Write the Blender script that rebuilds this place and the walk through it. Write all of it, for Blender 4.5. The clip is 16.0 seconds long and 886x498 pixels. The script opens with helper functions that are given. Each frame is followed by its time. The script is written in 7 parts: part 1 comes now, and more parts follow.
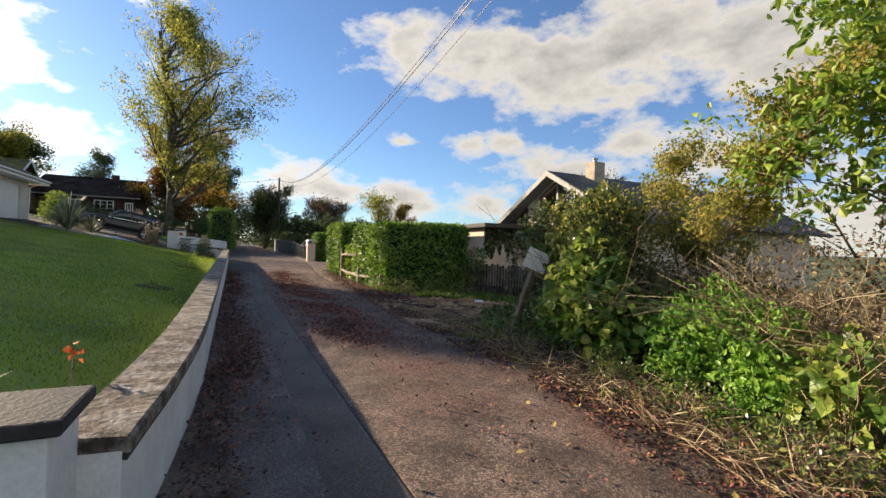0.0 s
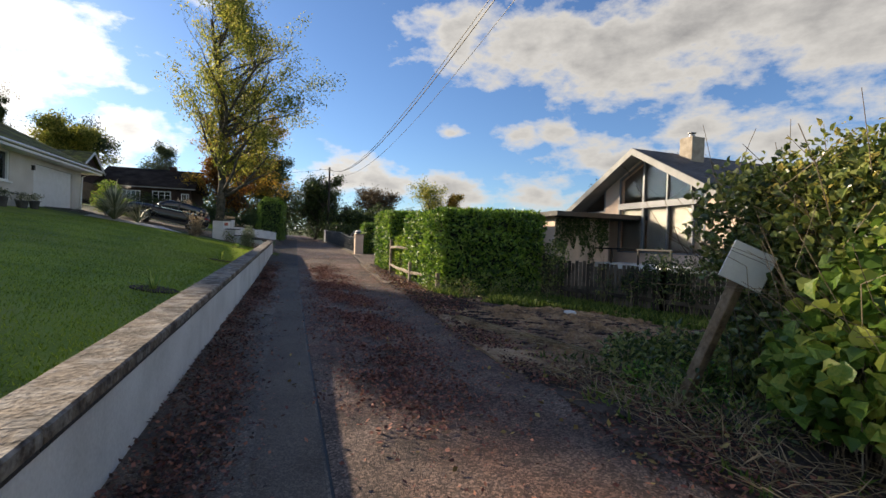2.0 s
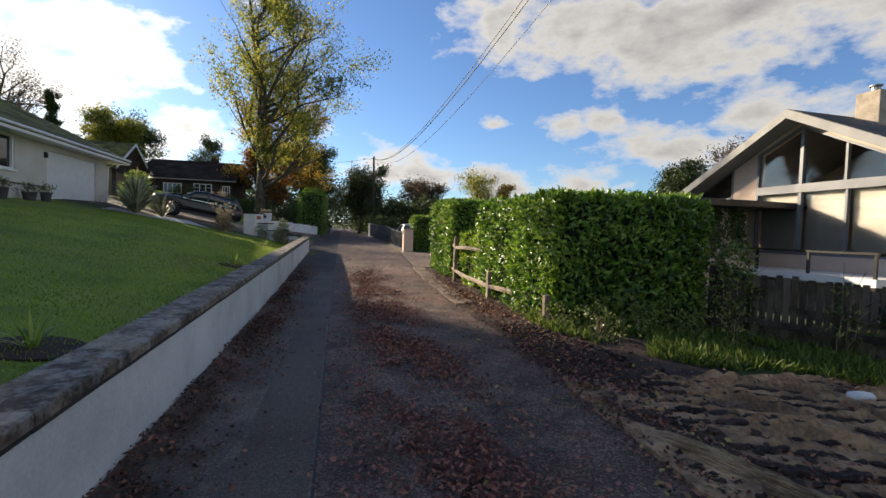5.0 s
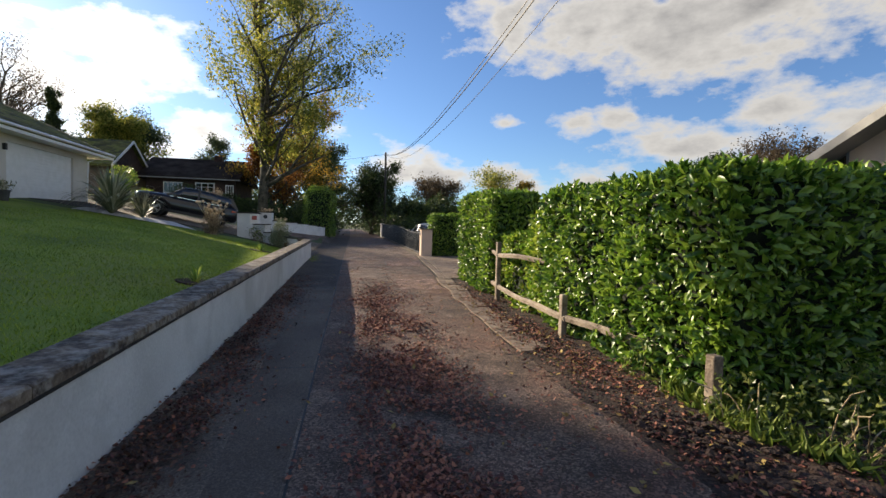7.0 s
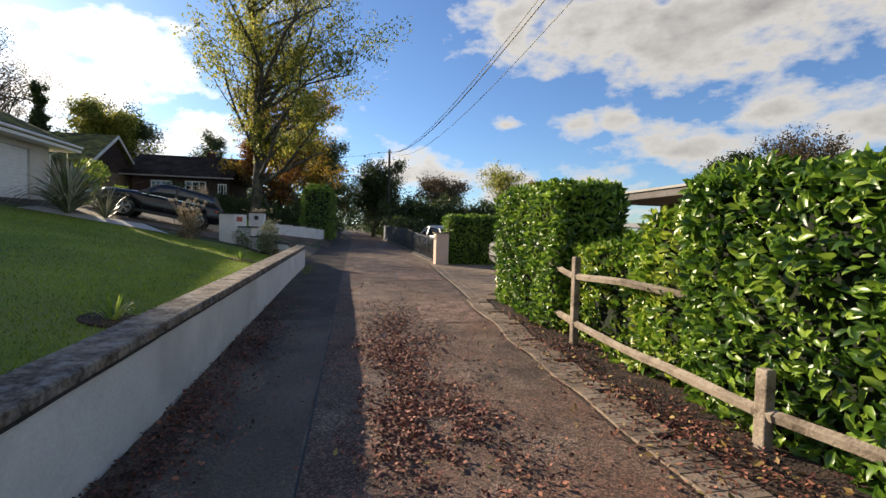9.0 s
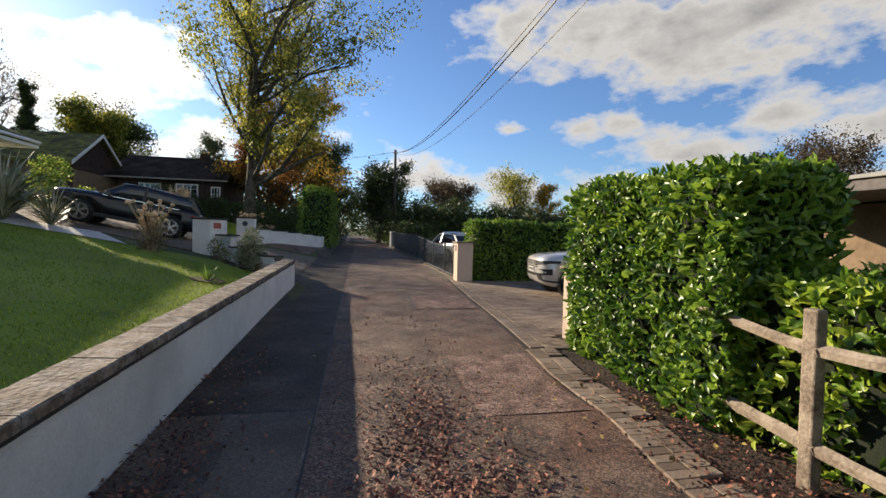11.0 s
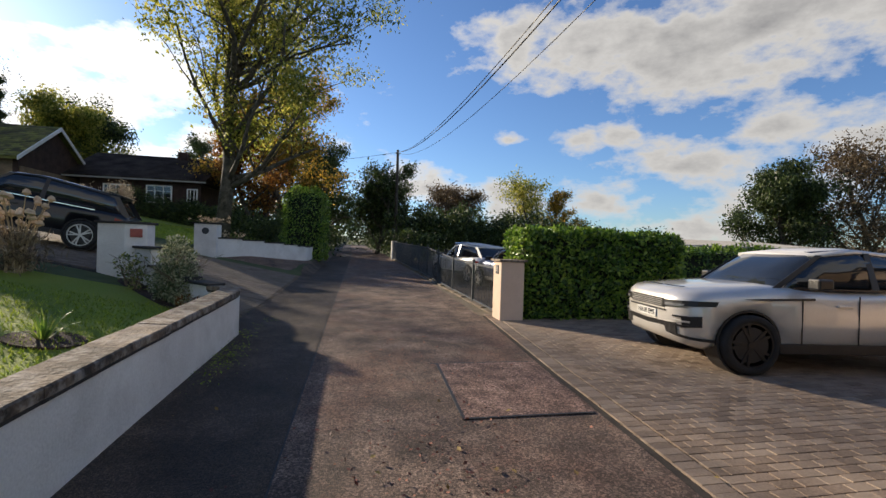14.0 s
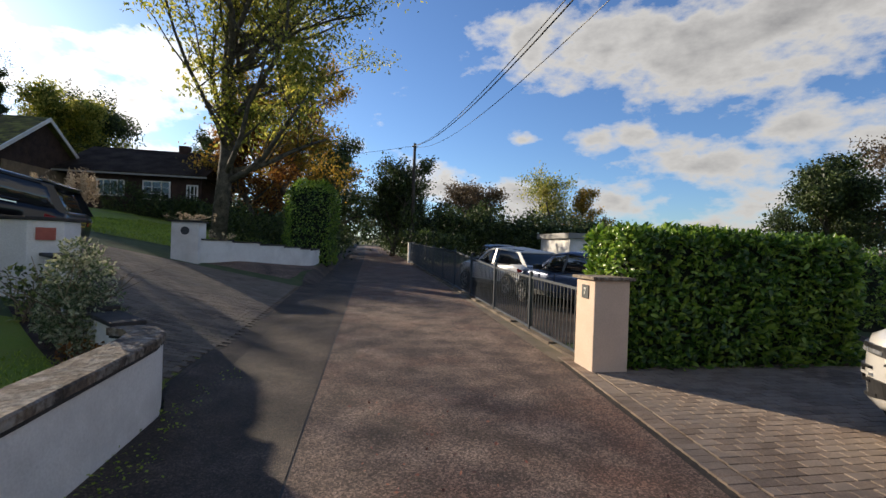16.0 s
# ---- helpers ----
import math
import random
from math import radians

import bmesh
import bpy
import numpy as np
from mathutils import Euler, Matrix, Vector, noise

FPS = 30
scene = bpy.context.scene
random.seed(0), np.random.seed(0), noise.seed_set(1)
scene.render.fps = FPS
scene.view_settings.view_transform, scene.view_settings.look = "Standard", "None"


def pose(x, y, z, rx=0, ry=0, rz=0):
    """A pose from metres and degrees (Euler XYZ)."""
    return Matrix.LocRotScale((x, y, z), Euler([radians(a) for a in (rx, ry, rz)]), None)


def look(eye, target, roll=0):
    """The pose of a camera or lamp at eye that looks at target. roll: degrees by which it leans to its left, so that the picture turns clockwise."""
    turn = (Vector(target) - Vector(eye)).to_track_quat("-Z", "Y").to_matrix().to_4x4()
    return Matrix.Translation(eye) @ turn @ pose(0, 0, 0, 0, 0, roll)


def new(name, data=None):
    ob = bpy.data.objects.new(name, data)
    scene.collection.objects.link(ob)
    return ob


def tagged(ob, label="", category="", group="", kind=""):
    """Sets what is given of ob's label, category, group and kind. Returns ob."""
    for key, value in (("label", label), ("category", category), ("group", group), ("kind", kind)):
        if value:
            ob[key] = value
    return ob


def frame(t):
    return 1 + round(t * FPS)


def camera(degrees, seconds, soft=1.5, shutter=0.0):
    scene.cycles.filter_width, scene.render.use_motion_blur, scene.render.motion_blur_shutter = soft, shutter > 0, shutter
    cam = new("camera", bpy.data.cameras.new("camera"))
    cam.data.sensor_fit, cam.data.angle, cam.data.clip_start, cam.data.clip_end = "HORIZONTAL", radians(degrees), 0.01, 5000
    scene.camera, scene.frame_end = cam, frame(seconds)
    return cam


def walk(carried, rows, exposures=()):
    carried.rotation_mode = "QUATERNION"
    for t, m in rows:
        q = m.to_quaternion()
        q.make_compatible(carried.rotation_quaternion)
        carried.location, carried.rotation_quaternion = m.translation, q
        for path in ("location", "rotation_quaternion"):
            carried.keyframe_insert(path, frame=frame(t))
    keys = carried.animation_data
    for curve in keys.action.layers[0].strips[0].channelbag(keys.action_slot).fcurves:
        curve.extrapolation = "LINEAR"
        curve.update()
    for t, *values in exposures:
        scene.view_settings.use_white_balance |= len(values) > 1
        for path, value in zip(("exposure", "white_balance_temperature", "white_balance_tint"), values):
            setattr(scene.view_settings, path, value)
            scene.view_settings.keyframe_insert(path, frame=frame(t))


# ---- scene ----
cam = camera(89.5, 16.0, soft=1.5)
PATH = [
    (0, (0.032, -0.239, 1.397), (0.894, 1.566, 1.407), 1.6),
    (0.5, (0.279, 0.464, 1.424), (1.098, 2.289, 1.437), 1.7),
    (1, (0.458, 1.12, 1.417), (1.22, 2.969, 1.425), 1.7),
    (1.5, (0.648, 1.859, 1.428), (1.358, 3.729, 1.412), 1.8),
    (2, (0.726, 2.607, 1.417), (1.386, 4.494, 1.383), 1.9),
    (2.5, (0.826, 3.36, 1.425), (1.445, 5.261, 1.383), 2.0),
    (3, (0.908, 4.125, 1.467), (1.486, 6.039, 1.413), 2.0),
    (3.5, (0.993, 4.827, 1.515), (1.53, 6.753, 1.453), 2.0),
    (4, (1.042, 5.573, 1.555), (1.555, 7.505, 1.483), 2.0),
    (4.2, (1.038, 5.856, 1.552), (1.541, 7.791, 1.478), 2.0),
    (6.3, (1.279, 9.297, 1.538), (1.712, 11.249, 1.475), 1.4),
    (6.5, (1.305, 9.646, 1.578), (1.728, 11.6, 1.517), 1.4),
    (7, (1.356, 10.458, 1.582), (1.783, 12.411, 1.506), 1.4),
    (7.5, (1.354, 11.28, 1.58), (1.777, 13.234, 1.506), 1.4),
    (8, (1.363, 12.055, 1.604), (1.793, 14.007, 1.541), 1.5),
    (8.5, (1.351, 12.852, 1.665), (1.778, 14.804, 1.595), 1.4),
    (9, (1.348, 13.625, 1.676), (1.771, 15.578, 1.606), 1.5),
    (9.5, (1.374, 14.409, 1.718), (1.787, 16.364, 1.654), 1.3),
    (9.7, (1.379, 14.725, 1.727), (1.785, 16.683, 1.667), 1.3),
    (11.8, (1.454, 18.194, 1.839), (1.871, 20.15, 1.808), 1.7),
    (12, (1.457, 18.508, 1.839), (1.881, 20.463, 1.825), 1.7),
    (12.5, (1.538, 19.337, 1.856), (1.98, 21.288, 1.851), 1.7),
    (13, (1.581, 20.159, 1.877), (2.019, 22.111, 1.878), 1.7),
    (13.5, (1.669, 20.969, 1.901), (2.102, 22.922, 1.898), 1.7),
    (14, (1.673, 21.787, 1.923), (2.084, 23.744, 1.915), 1.8),
    (14.5, (1.661, 22.586, 1.928), (2.053, 24.547, 1.917), 2.0),
    (15, (1.637, 23.438, 1.933), (2.017, 25.401, 1.921), 1.9),
    (15.5, (1.654, 24.235, 1.972), (2.021, 26.201, 1.965), 2.0),
    (16, (1.729, 25.073, 2.03), (2.083, 27.041, 2.021), 2.0),
]
walk(cam, [(t, look(eye, target, roll)) for t, eye, target, roll in PATH], [(0, 1.0, 7300, 10), (1.0, 0.9, 7150, 10), (2.0, 0.8, 7050, 10), (4.0, 0.84, 7000, 10), (7.0, 0.84, 7000, 10), (12, 0.76, 6950, 10), (16, 0.68, 6800, 10)])

# ---- sky and sun ----
SUN_AZ, SUN_EL = radians(-41.0), radians(18.1)
SUN_DIR = Vector((math.sin(SUN_AZ) * math.cos(SUN_EL), math.cos(SUN_AZ) * math.cos(SUN_EL), math.sin(SUN_EL)))
sun = new("sun", bpy.data.lights.new("sun", "SUN"))
sun.data.energy, sun.data.angle, sun.data.color = 5.0, radians(0.6), (1.0, 0.86, 0.68)
sun.matrix_world = look(SUN_DIR * 80, (0, 0, 0))

world = bpy.data.worlds.new("sky")
scene.world = world
world.use_nodes = True
wn, wl = world.node_tree.nodes, world.node_tree.links
wn.clear()


def wnode(kind, **kw):
    n = wn.new(kind)
    for k, v in kw.items():
        n.inputs[k].default_value = v
    return n


def wmath(op, a, b=None, c=None, clamp=False):
    n = wn.new("ShaderNodeMath")
    n.operation, n.use_clamp = op, clamp
    for i, v in enumerate((a, b, c)):
        if v is None:
            continue
        if isinstance(v, (int, float)):
            n.inputs[i].default_value = v
        else:
            wl.new(v, n.inputs[i])
    return n.outputs[0]


sky = wn.new("ShaderNodeTexSky")
sky.sky_type, sky.sun_disc, sky.sun_elevation, sky.sun_rotation = "NISHITA", False, SUN_EL, SUN_AZ
sky.air_density, sky.dust_density, sky.ozone_density = 1.0, 0.4, 2.0
coord = wn.new("ShaderNodeTexCoord").outputs["Generated"]
stretch = wn.new("ShaderNodeMapping")
stretch.inputs["Scale"].default_value = (1, 1, 2.0)
wl.new(coord, stretch.inputs["Vector"])
warp = wnode("ShaderNodeTexNoise", Scale=6.5, Detail=7.0, Roughness=0.6)
wl.new(stretch.outputs[0], warp.inputs["Vector"])
fine = wnode("ShaderNodeTexNoise", Scale=13.0, Detail=8.0, Roughness=0.6)
wl.new(stretch.outputs[0], fine.inputs["Vector"])
# cloud banks: direction (x, y, 2z), radius, strength; last three unseen, added to neutralise blue shade
BANKS = [((-0.47, 0.86, 0.46), 0.17, 0.85), ((-0.34, 0.90, 0.60), 0.13, 0.7), ((-0.40, 0.90, 0.24), 0.15, 0.85),
         ((-0.27, 0.94, 0.36), 0.10, 0.8), ((-0.62, 0.78, 0.60), 0.17, 0.8), ((0.30, 0.87, 0.85), 0.13, 0.85),
         ((0.45, 0.80, 0.78), 0.17, 1.0), ((0.58, 0.72, 0.78), 0.22, 1.0), ((0.70, 0.60, 0.80), 0.24, 1.0),
         ((0.85, 0.48, 0.74), 0.26, 1.0), ((0.10, 0.99, 0.27), 0.10, 0.8), ((0.19, 0.97, 0.25), 0.10, 0.8),
         ((0.33, 0.93, 0.22), 0.12, 0.65), ((0.52, 0.85, 0.22), 0.13, 0.65), ((0.64, 0.76, 0.36), 0.13, 0.7),
         ((0.74, 0.66, 0.46), 0.14, 0.7), ((0.83, 0.55, 0.38), 0.18, 0.7), ((0.455, 0.86, 0.46), 0.07, 0.7),
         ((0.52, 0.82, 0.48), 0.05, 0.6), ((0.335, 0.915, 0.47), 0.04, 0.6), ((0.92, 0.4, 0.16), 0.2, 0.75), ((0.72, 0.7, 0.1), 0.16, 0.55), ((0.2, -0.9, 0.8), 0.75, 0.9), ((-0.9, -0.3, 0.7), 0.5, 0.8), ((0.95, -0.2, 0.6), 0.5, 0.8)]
bank = None
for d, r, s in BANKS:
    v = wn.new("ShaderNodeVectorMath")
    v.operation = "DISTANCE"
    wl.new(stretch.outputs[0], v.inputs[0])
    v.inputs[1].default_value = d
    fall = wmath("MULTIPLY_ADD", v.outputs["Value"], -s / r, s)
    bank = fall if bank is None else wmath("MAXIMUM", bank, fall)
bank = wmath("MAXIMUM", bank, -0.25)
rag = wmath("MULTIPLY_ADD", warp.outputs["Fac"], 2.0, -1.0)
rag2 = wmath("MULTIPLY_ADD", fine.outputs["Fac"], 0.8, -0.4)
dens = wmath("ADD", wmath("ADD", bank, rag), rag2)
mask = wmath("SMOOTH_MIN", wmath("MULTIPLY_ADD", dens, 2.1, -0.05, clamp=True), 1.0, 0.1)
body = wmath("MULTIPLY_ADD", dens, 0.72, -0.12, clamp=True)
shade = wn.new("ShaderNodeMix")
shade.data_type = "RGBA"
wl.new(body, shade.inputs["Factor"])
shade.inputs["A"].default_value, shade.inputs["B"].default_value = (5.2, 5.18, 5.16, 1), (1.7, 1.73, 1.86, 1)
tint = wn.new("ShaderNodeMix")
tint.data_type, tint.blend_type = "RGBA", "MULTIPLY"
tint.inputs["Factor"].default_value = 1.0
wl.new(sky.outputs[0], tint.inputs["A"])
tint.inputs["B"].default_value = (0.64, 0.85, 1.18, 1)
mixsky = wn.new("ShaderNodeMix")
mixsky.data_type = "RGBA"
wl.new(mask, mixsky.inputs["Factor"])
wl.new(tint.outputs["Result"], mixsky.inputs["A"])
toward = wn.new("ShaderNodeVectorMath")
toward.operation = "DOT_PRODUCT"
wl.new(coord, toward.inputs[0])
toward.inputs[1].default_value = SUN_DIR
glow = wmath("MULTIPLY_ADD", wmath("POWER", wmath("MAXIMUM", toward.outputs["Value"], 0.0), 5.0), 1.3, 0.97)
lit = wn.new("ShaderNodeVectorMath")
lit.operation = "SCALE"
wl.new(shade.outputs["Result"], lit.inputs[0])
wl.new(glow, lit.inputs["Scale"])
wl.new(lit.outputs[0], mixsky.inputs["B"])
background = wnode("ShaderNodeBackground", Strength=0.088)
wl.new(mixsky.outputs["Result"], background.inputs["Color"])
wl.new(background.outputs[0], wn.new("ShaderNodeOutputWorld").inputs[0])


# ---- materials ----
def material(name, colors, scale=3.0, rough=0.8, metal=0.0, bump=0.3, fine=60.0, island=0.0, rand=0.0, spec=0.5, through_light=0.0,
             stain=None, stain_scale=0.6, stain_amount=0.5, coat=0.0, bump_dist=0.01, grain=0.0, grain_scale=90.0):
    """colors: dark and light tone; two scales of variation, optional stain colour, per-leaf or per-piece variation."""
    m = bpy.data.materials.new(name)
    m.use_nodes = True
    n, l = m.node_tree.nodes, m.node_tree.links
    b = n["Principled BSDF"]
    tc = n.new("ShaderNodeTexCoord").outputs["Object"]
    big, small = n.new("ShaderNodeTexNoise"), n.new("ShaderNodeTexNoise")
    big.inputs["Scale"].default_value, big.inputs["Detail"].default_value = scale, 6.0
    small.inputs["Scale"].default_value, small.inputs["Detail"].default_value = fine, 4.0
    l.new(tc, big.inputs["Vector"]), l.new(tc, small.inputs["Vector"])

    def mth(op, a, b2, clamp=False):
        k = n.new("ShaderNodeMath")
        k.operation, k.use_clamp = op, clamp
        for i, v in enumerate((a, b2)):
            if isinstance(v, (int, float)):
                k.inputs[i].default_value = v
            else:
                l.new(v, k.inputs[i])
        return k.outputs[0]

    f = mth("ADD", mth("MULTIPLY", big.outputs["Fac"], 1.3), mth("MULTIPLY", small.outputs["Fac"], 0.7))
    f = mth("SUBTRACT", f, 0.5)
    if island:
        g = n.new("ShaderNodeNewGeometry")
        f = mth("ADD", f, mth("MULTIPLY", mth("SUBTRACT", g.outputs["Random Per Island"], 0.5), island))
    if rand:
        o = n.new("ShaderNodeObjectInfo")
        f = mth("ADD", f, mth("MULTIPLY", mth("SUBTRACT", o.outputs["Random"], 0.5), rand))
    ramp = n.new("ShaderNodeValToRGB")
    ramp.color_ramp.elements[0].position, ramp.color_ramp.elements[1].position = 0.25, 0.78
    cs = [(*c, 1) for c in colors]
    ramp.color_ramp.elements[0].color, ramp.color_ramp.elements[1].color = cs[0], cs[-1]
    for i, c in enumerate(cs[1:-1]):
        ramp.color_ramp.elements.new(0.25 + 0.53 * (i + 1) / (len(cs) - 1)).color = c
    l.new(f, ramp.inputs[0])
    out = ramp.outputs[0]
    if stain:
        st = n.new("ShaderNodeTexNoise")
        st.inputs["Scale"].default_value, st.inputs["Detail"].default_value, st.inputs["Roughness"].default_value = stain_scale, 8.0, 0.65
        l.new(tc, st.inputs["Vector"])
        sf = mth("MULTIPLY", mth("MULTIPLY", mth("SUBTRACT", st.outputs["Fac"], 0.47), 6.0, True), stain_amount)
        mx = n.new("ShaderNodeMix")
        mx.data_type = "RGBA"
        l.new(sf, mx.inputs["Factor"]), l.new(out, mx.inputs["A"])
        mx.inputs["B"].default_value = (*stain, 1)
        out = mx.outputs["Result"]
    if grain:
        vo = n.new("ShaderNodeTexVoronoi")
        vo.inputs["Scale"].default_value = grain_scale
        l.new(tc, vo.inputs["Vector"])
        sep = n.new("ShaderNodeSeparateColor")
        l.new(vo.outputs["Color"], sep.inputs[0])
        gf = mth("ADD", mth("MULTIPLY", mth("POWER", sep.outputs[0], 2.0), grain * 2.4), 1.0 - grain * 0.8)
        gm = n.new("ShaderNodeVectorMath")
        gm.operation = "SCALE"
        l.new(out, gm.inputs[0]), l.new(gf, gm.inputs["Scale"])
        out = gm.outputs[0]
    l.new(out, b.inputs["Base Color"])
    b.inputs["Roughness"].default_value, b.inputs["Metallic"].default_value = rough, metal
    b.inputs["Specular IOR Level"].default_value = spec
    b.inputs["Coat Weight"].default_value = coat
    if bump:
        bp = n.new("ShaderNodeBump")
        bp.inputs["Strength"].default_value, bp.inputs["Distance"].default_value = bump, bump_dist
        l.new(mth("ADD", small.outputs["Fac"], mth("MULTIPLY", big.outputs["Fac"], 0.6)), bp.inputs["Height"])
        l.new(bp.outputs[0], b.inputs["Normal"])
    if through_light:
        tr = n.new("ShaderNodeBsdfTranslucent")
        l.new(out, tr.inputs["Color"])
        mix = n.new("ShaderNodeMixShader")
        mix.inputs[0].default_value = through_light
        l.new(b.outputs[0], mix.inputs[1]), l.new(tr.outputs[0], mix.inputs[2])
        l.new(mix.outputs[0], n["Material Output"].inputs[0])
    return m


def glass_material(name, color, rough=0.03):
    m = bpy.data.materials.new(name)
    m.use_nodes = True
    b = m.node_tree.nodes["Principled BSDF"]
    b.inputs["Base Color"].default_value = (*color, 1)
    b.inputs["Roughness"].default_value, b.inputs["IOR"].default_value = rough, 1.5
    b.inputs["Transmission Weight"].default_value = 1.0
    return m


M = {}
M["asphalt"] = material("asphalt", [(0.06, 0.04, 0.03), (0.138, 0.092, 0.068), (0.23, 0.16, 0.12)], 2.2, 0.85, bump=0.9, fine=110, stain=(0.165, 0.08, 0.053), stain_scale=0.7, stain_amount=0.7, bump_dist=0.015, grain=0.65, grain_scale=75)
M["asphalt_old"] = material("asphalt_smooth", [(0.036, 0.024, 0.016), (0.068, 0.047, 0.033), (0.125, 0.088, 0.064)], 1.6, 0.72, bump=0.8, fine=120, grain=0.55, grain_scale=90, stain=(0.022, 0.016, 0.012), stain_scale=0.9, stain_amount=0.75, spec=0.35)
M["asphalt_worn"] = material("asphalt_worn", [(0.09, 0.064, 0.044), (0.155, 0.113, 0.08), (0.24, 0.178, 0.13)], 1.4, 0.68, bump=0.7, fine=130, grain=0.5, grain_scale=95, stain=(0.045, 0.033, 0.026), stain_scale=0.8, stain_amount=0.65)
M["asphalt_damp"] = material("asphalt_damp", [(0.085, 0.061, 0.043), (0.145, 0.106, 0.076), (0.215, 0.16, 0.118)], 1.2, 0.74, spec=0.35, bump=0.4, fine=140, grain=0.35, grain_scale=110, stain=(0.05, 0.038, 0.03), stain_scale=0.6, stain_amount=0.6)
M["asphalt_red"] = material("asphalt_patch", [(0.1, 0.058, 0.045), (0.21, 0.128, 0.1), (0.31, 0.205, 0.165)], 4.0, 0.9, bump=1.0, fine=95, bump_dist=0.015, grain=0.7, grain_scale=70)
M["tar"] = material("tar", [(0.015, 0.015, 0.016), (0.03, 0.03, 0.03)], 6, 0.6)
M["soil"] = material("soil", [(0.018, 0.011, 0.009), (0.05, 0.03, 0.022), (0.09, 0.055, 0.04)], 3.0, 0.95, bump=1.0, fine=35, bump_dist=0.04)
M["mud"] = material("dry_mud", [(0.2, 0.118, 0.062), (0.39, 0.235, 0.122), (0.54, 0.35, 0.19)], 2.2, 0.95, bump=1.0, fine=24, stain=(0.09, 0.055, 0.034), stain_scale=3.2, stain_amount=0.75, bump_dist=0.04)
M["grass_base"] = material("grass_ground", [(0.1, 0.155, 0.011), (0.2, 0.28, 0.02), (0.29, 0.35, 0.04)], 0.7, 0.9, bump=0.8, fine=50, stain=(0.12, 0.12, 0.035), stain_scale=0.35, stain_amount=0.5, bump_dist=0.03)
M["blade"] = material("grass_blade", [(0.13, 0.2, 0.014), (0.26, 0.37, 0.028), (0.39, 0.46, 0.055)], 0.8, 0.55, bump=0, island=0.7, through_light=0.42)
M["rough_blade"] = material("rough_grass_blade", [(0.05, 0.09, 0.012), (0.12, 0.19, 0.025), (0.22, 0.27, 0.05)], 0.8, 0.6, bump=0, island=0.8, through_light=0.35)
M["field"] = material("field", [(0.03, 0.05, 0.015), (0.06, 0.085, 0.025), (0.1, 0.11, 0.045)], 0.05, 0.95, bump=0.5, fine=3)
M["render_white"] = material("white_render", [(0.62, 0.61, 0.59), (0.72, 0.71, 0.69), (0.8, 0.79, 0.77)], 1.2, 0.85, bump=0.35, fine=45, stain=(0.42, 0.41, 0.38), stain_scale=1.5, stain_amount=0.35)
M["coping"] = material("coping_stone", [(0.045, 0.034, 0.025), (0.145, 0.108, 0.077), (0.29, 0.23, 0.165)], 5.0, 0.92, bump=1.0, fine=28, rand=0.25, stain=(0.42, 0.4, 0.36), stain_scale=7.0, stain_amount=0.5, bump_dist=0.015)
M["slate_and_shadow"] = material("dark_slate_and_shadow", [(0.02, 0.018, 0.017), (0.05, 0.043, 0.04)], 6, 0.8, bump=0.6, fine=40, rand=0.2)
M["cream"] = material("cream_render", [(0.56, 0.425, 0.325), (0.64, 0.495, 0.39), (0.7, 0.555, 0.445)], 1.0, 0.9, bump=0.25, fine=55, stain=(0.5, 0.37, 0.26), stain_scale=1.2, stain_amount=0.3)
M["house_white"] = material("house_render", [(0.55, 0.5, 0.44), (0.63, 0.58, 0.52), (0.7, 0.66, 0.6)], 0.8, 0.88, bump=0.3, fine=40)
M["white_paint"] = material("white_paint", [(0.72, 0.71, 0.69), (0.82, 0.81, 0.8)], 3, 0.45, bump=0.05)
M["grey_frame"] = material("grey_window_frame", [(0.14, 0.15, 0.165), (0.19, 0.2, 0.215)], 3, 0.4, bump=0.03)
M["grey_fascia"] = material("grey_fascia", [(0.21, 0.21, 0.2), (0.3, 0.295, 0.28)], 2, 0.6, bump=0.1)
M["slate"] = material("roof_slate", [(0.06, 0.052, 0.05), (0.1, 0.088, 0.085), (0.15, 0.135, 0.13)], 1.0, 0.75, bump=0.4, fine=18, island=0.5)
M["moss_tile"] = material("mossy_tile", [(0.06, 0.055, 0.022), (0.14, 0.14, 0.03), (0.24, 0.24, 0.05)], 1.2, 0.95, bump=0.7, fine=14, island=0.5, stain=(0.09, 0.06, 0.045), stain_scale=1.2, stain_amount=0.6)
M["dark_tile"] = material("dark_roof_tile", [(0.016, 0.011, 0.008), (0.036, 0.026, 0.02), (0.06, 0.046, 0.034)], 1.0, 0.95, bump=0.7, fine=14, island=0.6, spec=0.1)
M["dark_brick"] = material("dark_brick", [(0.03, 0.017, 0.014), (0.07, 0.04, 0.032)], 2.5, 0.9, bump=0.6, fine=12)
M["tan_brick"] = material("tan_brick", [(0.16, 0.11, 0.07), (0.28, 0.2, 0.13)], 2.5, 0.9, bump=0.6, fine=14)
M["chimney"] = material("chimney_stone", [(0.3, 0.25, 0.19), (0.48, 0.41, 0.32)], 3, 0.9, bump=0.5, fine=25)
M["black_paint"] = material("black_paint", [(0.008, 0.008, 0.009), (0.018, 0.018, 0.02)], 4, 0.35, bump=0.03)
M["railing"] = material("blue_grey_railing", [(0.03, 0.038, 0.05), (0.055, 0.068, 0.085)], 4, 0.45, metal=0.2, bump=0.05)
M["wood_grey"] = material("weathered_wood", [(0.12, 0.09, 0.065), (0.25, 0.2, 0.15), (0.36, 0.3, 0.23)], 6, 0.85, bump=0.8, fine=40, rand=0.3)
M["wood_dark"] = material("old_fence_wood", [(0.022, 0.018, 0.015), (0.06, 0.05, 0.042)], 4, 0.9, bump=0.8, fine=30, rand=0.6)
